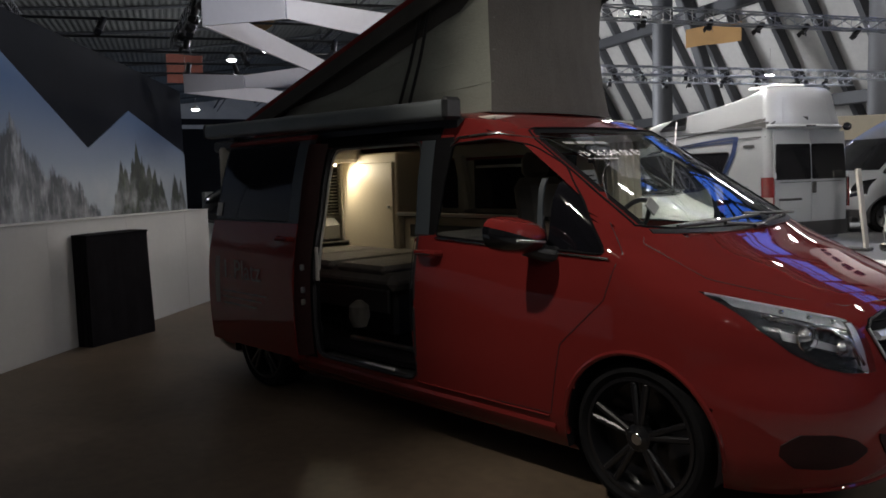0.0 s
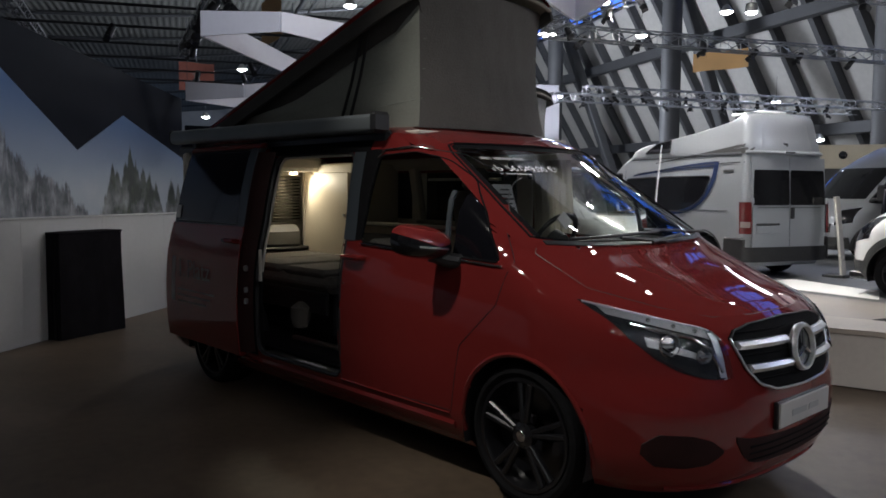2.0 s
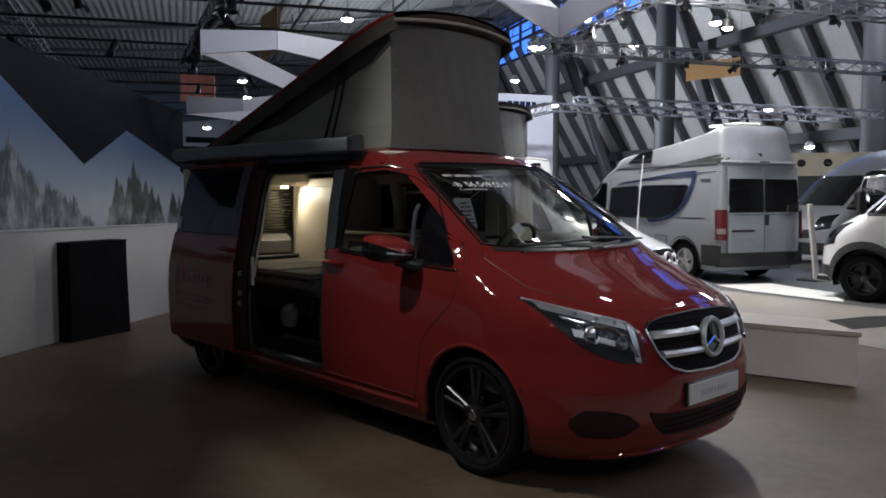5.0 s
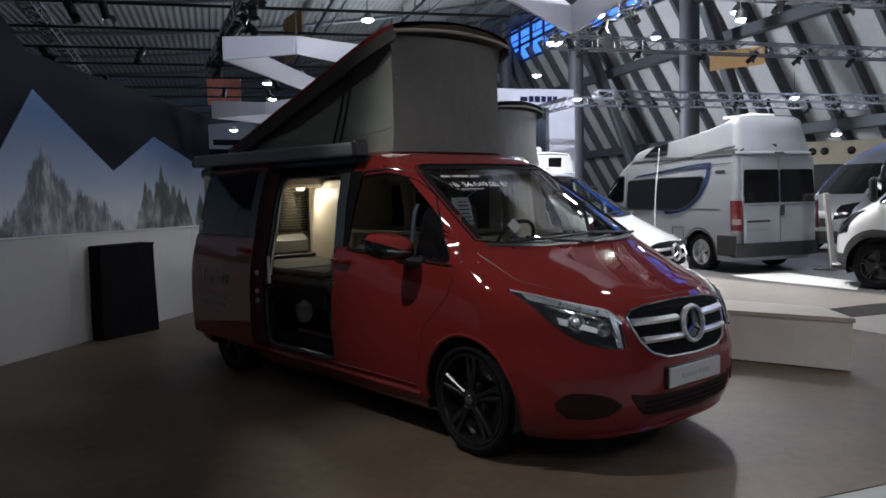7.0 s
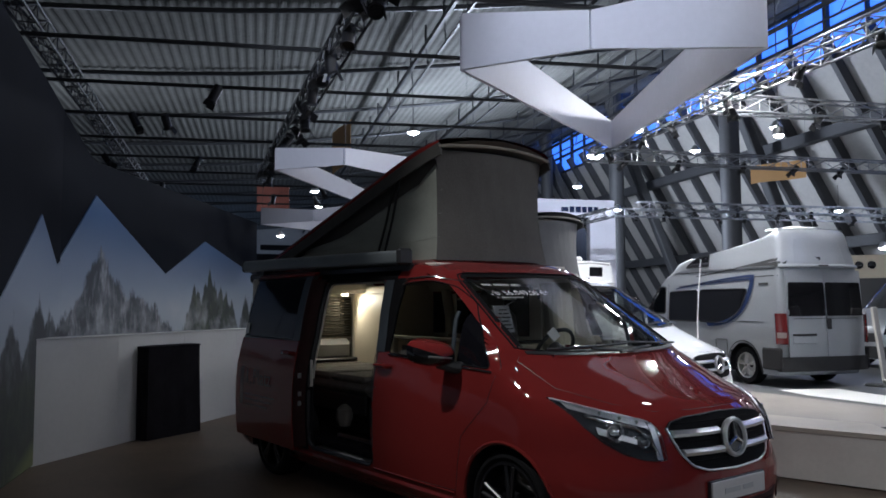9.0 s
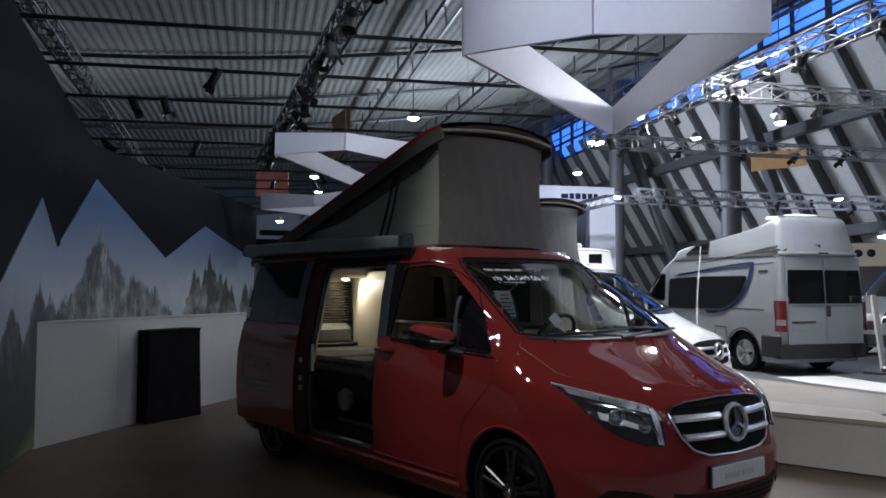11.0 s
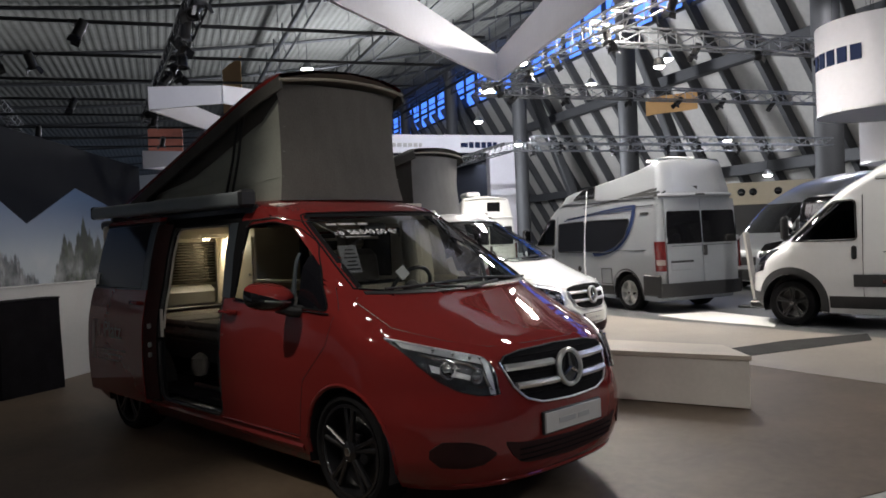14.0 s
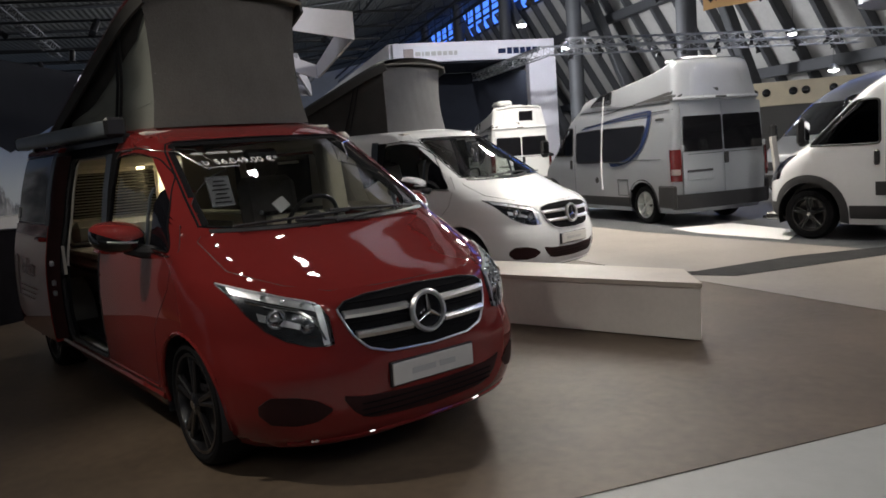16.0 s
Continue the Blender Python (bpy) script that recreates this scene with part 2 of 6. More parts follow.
        if not closed:
            f += [tuple(range(seg))[::-1], tuple((n - 1) * seg + k for k in range(seg))]
        return self.add(v, f)

    def lathe(self, prof, origin, axis, seg=40):
        q = Vector(axis).to_track_quat("Z", "Y")
        o = Vector(origin)
        v, f = [], []
        for k in range(seg):
            a = 2 * math.pi * k / seg
            for r, h in prof:
                v.append(o + q @ Vector((r * math.cos(a), r * math.sin(a), h)))
        n = len(prof)
        for k in range(seg):
            l = (k + 1) % seg
            for i in range(n - 1):
                f.append((k * n + i, l * n + i, l * n + i + 1, k * n + i + 1))
        return self.add(v, f)

    def prism(self, poly, lo, hi, m=None):
        """A polygon in the local x, y plane pushed from lo to hi along z, then turned by m."""
        m = m or Matrix()
        n = len(poly)
        v = [m @ Vector((x, y, lo)) for x, y in poly] + [m @ Vector((x, y, hi)) for x, y in poly]
        f = [tuple(range(n))[::-1], tuple(range(n, 2 * n))] + [(i, (i + 1) % n, n + (i + 1) % n, n + i) for i in range(n)]
        return self.add(v, f)

    def sheet(self, fn, us, vs, thick=None):
        """A grid of fn(u, v); thick: a way to push a back face to."""
        nu, nv = len(us), len(vs)
        v = [Vector(fn(u, w)) for u in us for w in vs]
        f = [(i * nv + j, (i + 1) * nv + j, (i + 1) * nv + j + 1, i * nv + j + 1) for i in range(nu - 1) for j in range(nv - 1)]
        if thick is not None:
            t = Vector(thick)
            n = len(v)
            v += [p + t for p in v]
            f += [tuple(n + k for k in q)[::-1] for q in f]
            rim = [(i * nv, (i + 1) * nv) for i in range(nu - 1)] + [((nu - 1) * nv + j, (nu - 1) * nv + j + 1) for j in range(nv - 1)]
            rim += [((i + 1) * nv + nv - 1, i * nv + nv - 1) for i in range(nu - 1)] + [(j + 1, j) for j in range(nv - 1)]
            f += [(b, a, n + a, n + b) for a, b in rim]
        return self.add(v, f)


def link(name, geo, mat, smooth=35):
    me = bpy.data.meshes.new(name)
    me.from_pydata(geo.v, [], geo.f)
    me.materials.append(mat)
    bm = bmesh.new()
    bm.from_mesh(me)
    bmesh.ops.remove_doubles(bm, verts=bm.verts, dist=1e-5)
    bmesh.ops.recalc_face_normals(bm, faces=bm.faces)
    for e in bm.edges:
        e.smooth = len(e.link_faces) == 2 and e.calc_face_angle(0) < radians(smooth)
    for p in bm.faces:
        p.smooth = smooth > 0
    bm.to_mesh(me)
    bm.free()
    return new(name, me)


def part(name, geo, mat, parent, label="", smooth=35):
    ob = link(name, geo, mat, smooth)
    ob.parent = parent
    return tagged(ob, label)


def thing(name, label, category, group="", m=None, kind=""):
    ob = new(name)
    if m is not None:
        ob.matrix_world = m
    return tagged(ob, label, category, group, kind)


def solid(name, geo, mat, label, category="", group="", kind="", smooth=35):
    return tagged(link(name, geo, mat, smooth), label, category, group, kind)


def lettering(name, text, size, m, mat, parent, depth=0.001):
    cu = bpy.data.curves.new(name, "FONT")
    cu.body, cu.size, cu.extrude = text, size, depth
    tmp = bpy.data.objects.new(name, cu)
    scene.collection.objects.link(tmp)
    bpy.context.view_layer.update()
    me = bpy.data.meshes.new_from_object(tmp.evaluated_get(bpy.context.evaluated_depsgraph_get()))
    bpy.data.objects.remove(tmp)
    me.transform(m)
    me.materials.clear()
    me.materials.append(mat)
    ob = new(name, me)
    ob.parent = parent
    return ob


# ---- vehicle skin: plan outlines stacked by height ----
class Skin:
    def __init__(self, rows, n=2.3, rear=(-4.245, 0.25)):
        zs, xf, w, d, xr = (np.array(c, float) for c in zip(*rows))
        self.lo, self.hi = zs[0], zs[-1]
        g = np.linspace(self.lo, self.hi, 600)
        k = np.exp(-0.5 * (np.arange(-20, 21) / 5.5) ** 2)
        k /= k.sum()

        def soft(c):
            c = np.interp(g, zs, c)
            pad = np.concatenate([2 * c[0] - c[20:0:-1], c, 2 * c[-1] - c[-2:-22:-1]])
            return np.convolve(pad, k, "valid")

        self.g, self.cx, self.cw, self.cd, self.cr = g, soft(xf), soft(w), soft(d), soft(xr)
        self.dr = rear[1]
        self.nz = n if isinstance(n, tuple) else ((0, n), (9, n))

    def at(self, z):
        return tuple(np.interp(z, self.g, c) for c in (self.cx, self.cw, self.cd, self.cr))

    def power(self, z):
        return float(np.interp(z, [q[0] for q in self.nz], [q[1] for q in self.nz]))

    def front(self, y, z):
        xf, w, d, _ = self.at(z)
        n = self.power(z)
        u = min(abs(y) / w, 0.9995)
        return xf - d * (1 - (1 - u ** n) ** (1 / n))

    def side(self, x, z):
        xf, w, d, xr = self.at(z)
        n = self.power(z)
        t = (xf - x) / d
        r = (x - xr) / self.dr
        y = w
        if t < 1:
            y *= max(0.0, 1 - (1 - max(t, 0.0)) ** n) ** (1 / n)
        if r < 1:
            y *= max(0.0, 1 - (1 - max(r, 0.0)) ** 2.6) ** (1 / 2.6)
        return y

    def grid(self, zs, fixed, join, arc=26, mid=12, rear=8):
        """Points (row, column, xyz) from the rear's middle along one side to the nose's middle."""
        out = []
        for z in zs:
            xf, w, d, xr = self.at(z)
            n = self.power(z)
            row = []
            for k in range(rear):
                a = math.pi / 2 * k / rear
                row.append((xr + self.dr * (1 - math.cos(a) ** (2 / 2.6)), w * math.sin(a) ** (2 / 2.6)))
            x0 = xr + self.dr
            xs = xf - d
            nf = len(fixed)
            row += [(min(max(x, x0 + 0.002 * i), max(xs - 0.002 * (nf - i), x0 + 0.001 * i)), w) for i, x in enumerate(fixed)]
            jn = min(join, xs - 0.002)
            row += [(jn + (xs - jn) * (k + 1) / (mid + 1), w) for k in range(mid)]
            for k in range(arc + 1):
                a = math.pi / 2 * (1 - k / arc)
                row.append((xf - d * (1 - abs(math.cos(a)) ** (2 / n)), w * abs(math.sin(a)) ** (2 / n)))
            out.append([(x, y, z) for x, y in row])
        return np.array(out)


def round_poly(pts, r=0.05, k=4):
    out = []
    n = len(pts)
    for i in range(n):
        p, a, b = (Vector(q) for q in (pts[i], pts[i - 1], pts[(i + 1) % n]))
        da, db = a - p, b - p
        rr = min(r, da.length * 0.45, db.length * 0.45)
        pa, pb = p + da.normalized() * rr, p + db.normalized() * rr
        for j in range(k + 1):
            t = j / k
            out.append(tuple(pa * (1 - t) ** 2 + p * 2 * t * (1 - t) + pb * t * t))
    return out


def inside(poly, q):
    x, y = poly[:, 0], poly[:, 1]
    x2, y2 = np.roll(x, -1), np.roll(y, -1)
    a, b = q[..., 0, None], q[..., 1, None]
    with np.errstate(divide="ignore", invalid="ignore"):
        c = ((y > b) != (y2 > b)) & (a < (x2 - x) * (b - y) / (y2 - y) + x)
    return c.sum(-1) % 2 == 1


def snap(poly, q, reach):
    a = poly
    b = np.roll(poly, -1, 0)
    e = b - a
    t = np.clip(((q[..., None, :] - a) * e).sum(-1) / np.maximum((e * e).sum(-1), 1e-9), 0, 1)
    p = a + t[..., None] * e
    dd = np.linalg.norm(p - q[..., None, :], axis=-1)
    k = dd.argmin(-1)
    best = np.take_along_axis(p, k[..., None, None].repeat(2, -1), -2)[..., 0, :]
    return np.where((dd.min(-1) < reach)[..., None], best, q)


def cut_skin(skin, pts, sgn, cuts):
    """One half of a skin, parted by cuts: (name, plane 'xz' or 'yz', polygon). Gives a Geo for each name; '' is a hole."""
    pts = pts.copy()
    for name, plane, poly, *lim in cuts:
        poly = np.array(poly)
        reach = lim[0] if lim else 0.024
        if plane == "xz":
            ok = pts[..., 1] > 0.35
            q = snap(poly, pts[..., [0, 2]], reach)
            for i, j in np.argwhere(ok):
                x, z = q[i, j]
                if x != pts[i, j, 0] or z != pts[i, j, 2]:
                    pts[i, j] = (x, skin.side(x, z), z)
        else:
            q = snap(poly, pts[..., [1, 2]], reach)
            for i, j in np.argwhere(pts[..., 0] > (lim[1] if len(lim) > 1 else -1.6)):
                y, z = q[i, j]
                if y != pts[i, j, 1] or z != pts[i, j, 2]:
                    pts[i, j] = (skin.front(y, z), y, z)
    c = (pts[:-1, :-1] + pts[1:, :-1] + pts[:-1, 1:] + pts[1:, 1:]) / 4
    tag = np.full(c.shape[:2], -1)
    for k, (name, plane, poly, *lim) in enumerate(cuts):
        poly = np.array(poly)
        if plane == "xz":
            hit = inside(poly, c[..., [0, 2]]) & (c[..., 1] > 0.35)
        else:
            hit = inside(poly, c[..., [1, 2]]) & (c[..., 0] > (lim[1] if len(lim) > 1 else -1.6))
        tag = np.where(hit & (tag < 0), k, tag)
    out = {}
    nr, nc = pts.shape[:2]
    for k in range(-1, len(cuts)):
        name = "body_shell" if k < 0 else cuts[k][0]
        if not name:
            continue
        use, f, v = {}, [], []
        for i, j in np.argwhere(tag == k):
            q = []
            for a, b in ((i, j), (i, j + 1), (i + 1, j + 1), (i + 1, j)):
                if (a, b) not in use:
                    use[a, b] = len(v)
                    v.append((pts[a, b, 0], sgn * pts[a, b, 1], pts[a, b, 2]))
                q.append(use[a, b])
            f.append(tuple(q))
        out.setdefault(name, Geo()).add(v, f)
    return out


def circle(cx, cz, r, n=40):
    return [(cx + r * math.cos(2 * math.pi * k / n), cz + r * math.sin(2 * math.pi * k / n)) for k in range(n)]


# ---- compact camper van with a raised pop-up roof ----
V_SKIN = Skin([
    # height, nose x, half width, nose depth, tail x
    (0.19, 0.80, 0.87, 0.80, -4.16), (0.25, 0.86, 0.92, 0.85, -4.20), (0.35, 0.892, 0.948, 0.88, -4.235), (0.50, 0.905, 0.96, 0.90, -4.245),
    (0.60, 0.903, 0.964, 0.90, -4.245), (0.70, 0.89, 0.964, 0.90, -4.23), (0.80, 0.868, 0.963, 0.88, -4.22), (0.88, 0.835, 0.958, 0.85, -4.21),
    (0.93, 0.775, 0.955, 0.80, -4.20), (0.97, 0.70, 0.95, 0.74, -4.20), (1.01, 0.60, 0.945, 0.66, -4.19), (1.06, 0.47, 0.935, 0.60, -4.18),
    (1.12, 0.32, 0.925, 0.55, -4.17), (1.18, 0.17, 0.91, 0.50, -4.16), (1.23, 0.07, 0.897, 0.47, -4.15), (1.27, 0.02, 0.888, 0.45, -4.15),
    (1.50, -0.36, 0.845, 0.40, -4.10), (1.70, -0.69, 0.79, 0.36, -4.06), (1.77, -0.80, 0.765, 0.35, -4.05), (1.82, -0.90, 0.735, 0.34, -4.03),
    (1.86, -1.04, 0.69, 0.34, -4.0), (1.885, -1.17, 0.63, 0.34, -3.98)], ((0, 2.8), (0.55, 2.75), (0.72, 2.4), (1.05, 2.3), (1.25, 2.9), (3, 3.0)), (-4.245, 0.42))

WIN = [(-1.315, 1.195), (-1.265, 1.70), (-0.95, 1.715), (-0.76, 1.67), (-0.55, 1.555), (-0.36, 1.385), (-0.17, 1.15), (-0.55, 1.165)]
OPENING = [(-2.46, 0.36), (-2.46, 1.735), (-1.525, 1.735), (-1.45, 1.2), (-1.44, 0.36)]
DOOR = [(-1.44, 0.35), (-1.475, 0.75), (-1.475, 1.19), (-1.34, 1.20), (-1.30, 1.73), (-0.95, 1.755), (-0.74, 1.71), (-0.50, 1.575), (-0.30, 1.40), (-0.10, 1.16), (-0.16, 0.95), (-0.40, 0.72), (-0.47, 0.37)]
SHIELD = [(0.0, 1.235), (0.52, 1.245), (0.755, 1.272), (0.725, 1.42), (0.655, 1.70), (0.625, 1.75), (0.575, 1.765), (0.0, 1.772)]


def v_front(y, z, off=0.0):
    return (V_SKIN.front(y, z) + off, y, z)


def front_panel(ys, zlo, zhi, off, rows=8):
    """A thin raised panel that follows the nose between two edges given over y."""
    g = Geo()
    t = np.linspace(0, 1, rows)
    g.sheet(lambda y, k: v_front(y, zlo(y) + (zhi(y) - zlo(y)) * k, off), ys, t, thick=(-0.03, 0, 0))
    return g


def edge(pts):
    xs, zs = zip(*sorted(pts))
    return lambda y: float(np.interp(y, xs, zs))


def wheel(parent, x, y, r=0.345, rim_r=0.268, width=0.235, out=-1, spokes=5, rim_mat=None, name="wheel"):
    rim_mat = rim_mat or M_RIMBLACK
    tyre = Geo().lathe([(rim_r - 0.005, -0.02), (rim_r + 0.01, 0.0), (rim_r + 0.03, 0.012), (r - 0.025, 0.006), (r - 0.008, -0.02), (r, -0.05), (r, -width + 0.04),
                        (r - 0.02, -width), (rim_r, -width)], (x, y, r), (0, out, 0), 48)
    wh = part("wheel", tyre, M_TYRE, parent, "black tyre with shallow tread")
    rim = Geo().lathe([(rim_r + 0.008, -0.012), (rim_r + 0.004, 0.004), (rim_r - 0.012, 0.004), (rim_r - 0.022, -0.02), (rim_r - 0.03, -0.10), (0.05, -0.12)], (x, y, r), (0, out, 0), 48)
    for k in range(spokes):
        for s in (-0.13, 0.13):
            a0 = 2 * math.pi * k / spokes + 0.3
            a1 = a0 + s
            p0 = Vector((math.cos(a0 + s * 0.9) * 0.055, 0, math.sin(a0 + s * 0.9) * 0.055))
            p1 = Vector((math.cos(a1) * (rim_r - 0.012), 0, math.sin(a1) * (rim_r - 0.012)))
            d = p1 - p0
            mid = (p0 + p1) / 2
            ang = math.atan2(d.z, d.x)
            rim.box((x + mid.x, y + out * -0.014, r + mid.z), (d.length, 0.035, 0.03), 0.008, Matrix.Rotation(-ang, 4, "Y"))
    part("rim", rim, rim_mat, wh, "glossy black five-spoke alloy rim" if rim_mat is M_RIMBLACK else "silver steel rim")
    hub = Geo().lathe([(0.0, 0.016), (0.03, 0.016), (0.038, 0.010), (0.062, 0.0), (0.066, -0.03)], (x, y, r), (0, out, 0), 24)
    for k in range(5):
        a = 2 * math.pi * k / 5
        hub.cyl((x + 0.05 * math.cos(a), y - out * 0.01, r + 0.05 * math.sin(a)), (x + 0.05 * math.cos(a), y + out * 0.006, r + 0.05 * math.sin(a)), 0.008, seg=8)
    cap = part("hub_cap", hub, M_RIMBLACK if rim_mat is M_RIMBLACK else M_ALU, wh)
    part("centre_badge", Geo().lathe([(0.0, 0.019), (0.024, 0.019), (0.027, 0.016)], (x, y, r), (0, out, 0), 16), M_CHROME, cap)
    disc = Geo().lathe([(0.16, -0.13), (0.16, -0.14), (0.06, -0.14)], (x, y, r), (0, out, 0), 32)
    part("brake_disc", disc, M_STEEL, wh)
    return wh


def side_strip(pts, y_off, r, sgn, skin=None):
    skin = skin or V_SKIN
    return [(x, sgn * (skin.side(x, z) + y_off), z) for x, z in pts]


def dense(pts, step=0.04, closed=True):
    out = []
    n = len(pts)
    for i in range(n if closed else n - 1):
        a, b = Vector(pts[i]), Vector(pts[(i + 1) % n])
        k = max(1, int((b - a).length / step))
        out += [tuple(a.lerp(b, j / k)) for j in range(k)]
    if not closed:
        out.append(tuple(pts[-1]))
    return out


def pane(poly, y_fn, mat, name, parent, thick, label=""):
    """A window pane: a polygon in x, z carried onto the side of the skin."""
    poly = dense(poly, 0.06)
    c = (sum(p[0] for p in poly) / len(poly), sum(p[1] for p in poly) / len(poly))
    v, f = [], []
    n = len(poly)
    rings = 5
    for k in range(1, rings + 1):
        for x, z in poly:
            q = (c[0] + (x - c[0]) * k / rings, c[1] + (z - c[1]) * k / rings)
            v.append((q[0], y_fn(*q), q[1]))
    v.append((c[0], y_fn(*c), c[1]))
    for k in range(rings - 1):
        for i in range(n):
            j = (i + 1) % n
            f.append((k * n + i, k * n + j, (k + 1) * n + j, (k + 1) * n + i))
    f += [(len(v) - 1, (i + 1) % n, i) for i in range(n)]
    return part(name, Geo().add(v, f), mat, parent, label)


def mirror(parent, sgn, paint):
    def shell(u, t):
        # u runs round the housing, t from its rear rim to its nose
        r = math.sqrt(max(0.0, 1 - t ** 2.4))
        a = 2 * math.pi * u
        cy, cz = math.cos(a), math.sin(a)
        sy = math.copysign(abs(cy) ** 0.7, cy) * 0.142 * r
        sz = math.copysign(abs(cz) ** 0.75, cz) * 0.086 * r
        return (-0.64 + 0.18 * t - 0.25 * (sy * 1.0), sgn * (1.045 + sy), 1.235 + sz - 0.02 * t + 0.10 * sy)
    ts = [0, 0.15, 0.35, 0.55, 0.72, 0.86, 0.95, 0.985, 1.0]
    cap = part("door_mirror", Geo().sheet(shell, [0.05 + 0.41 * k / 22 for k in range(23)], ts), paint, parent, "body-coloured upper cap of a rounded door mirror")
    part("lower_shell", Geo().sheet(shell, [0.46 + 0.59 * k / 18 for k in range(19)], ts), M_GLOSSBLACK, cap, "gloss black lower mirror shell")
    g = Geo().lathe([(0.0, 0.0), (0.09, 0.0), (0.1, -0.008)], (0, 0, 0), (-1, 0, 0), 24)
    g.v = [(-0.648 + p[0] - 0.25 * (p[1] * 1.35), sgn * (1.045 + p[1] * 1.36), 1.235 + p[2] * 0.8 + 0.12 * p[1]) for p in g.v]
    part("mirror_glass", g, M_CHROME, cap)
    part("arm", Geo().tube([(-0.44, sgn * 0.86, 1.13), (-0.50, sgn * 0.95, 1.145), (-0.56, sgn * 1.02, 1.175)], 0.04, 10), M_BLACK, cap)
    part("indicator", Geo().tube([(-0.463 - 0.25 * k - 4.0 * k * k, sgn * (1.045 + k), 1.21 + 0.1 * k) for k in (-0.06, -0.03, 0, 0.03, 0.06, 0.085)], 0.006, 6), M_ALU, cap)


def headlight(parent, sgn):
    top = edge([(0.52, 0.84), (0.545, 0.905), (0.57, 0.918), (0.66, 0.945), (0.76, 0.98), (0.858, 1.018)])
    bot = edge([(0.52, 0.705), (0.56, 0.70), (0.62, 0.705), (0.70, 0.735), (0.77, 0.79), (0.82, 0.87), (0.858, 1.0)])
    ys = [0.52 + (0.858 - 0.52) * k / 26 for k in range(27)]
    lamp = part("headlight", front_panel([sgn * y for y in ys], lambda y: bot(abs(y)), lambda y: top(abs(y)), 0.004), M_HOUSING, parent, "clear headlight with dark housing and bright reflectors")
    band = front_panel([sgn * y for y in ys[3:25]], lambda y: top(abs(y)) - 0.044 - 0.01 * (0.86 - abs(y)), lambda y: top(abs(y)) - 0.006, 0.008, 4)
    part("light_band", band, M_SATIN, lamp, "bright silver daytime light band")
    # three lit-looking chrome cells set in the band
    for y in (0.60, 0.665, 0.73):
        p = v_front(y, top(y) - 0.024, 0.012)
        part("light_cell", Geo().box((p[0], sgn * p[1], p[2]), (0.02, 0.045, 0.016), 0.005, Matrix.Rotation(sgn * -0.6, 4, "Z")), M_CHROME, lamp)
    for y, z, r in ((0.715, 0.845, 0.05), (0.605, 0.80, 0.036)):
        p = v_front(y, z, 0.0)
        g = Geo().lathe([(r, 0.016), (r * 0.92, 0.022), (r * 0.8, 0.010), (r * 0.5, 0.022), (0.0, 0.028)], (p[0], sgn * p[1], p[2]), (0.85, sgn * 0.5, 0.05), 20)
        part("projector", g, M_CHROME, lamp)
    shelf = front_panel([sgn * (0.60 + 0.02 * k) for k in range(10)], lambda y: 0.775 + 0.35 * (abs(y) - 0.60), lambda y: 0.80 + 0.42 * (abs(y) - 0.60), 0.008, 3)
    part("reflector_shelf", shelf, M_SATIN, lamp)
    sweep = [v_front(y, z, 0.014) for y, z in ((0.80, 0.93), (0.72, 0.90), (0.63, 0.875), (0.575, 0.83), (0.545, 0.73))]
    part("reflector_blade", Geo().tube([(x, sgn * y, z) for x, y, z in sweep], 0.009, 6), M_CHROME, lamp)
    part("inner_blade", Geo().sheet(lambda k, q: (lambda p: (p[0], sgn * p[1], p[2]))(v_front(0.532 + 0.028 * q, bot(0.54) + 0.006 + (top(0.55) - bot(0.54) - 0.02) * k, 0.016)), [j / 8 for j in range(9)], [0, 0.5, 1]), M_SATIN, lamp)
    part("top_blade", Geo().tube([(lambda p: (p[0], sgn * p[1], p[2]))(v_front(y, top(y) - 0.006, 0.016)) for y in ys[2:]], 0.005, 6), M_SATIN, lamp)
    lens = front_panel([sgn * y for y in ys], lambda y: bot(abs(y)) + 0.004, lambda y: top(abs(y)) - 0.004, 0.034)
    ob = part("lens", lens, M_LENS, lamp)
    ob.visible_shadow = False
    return lamp


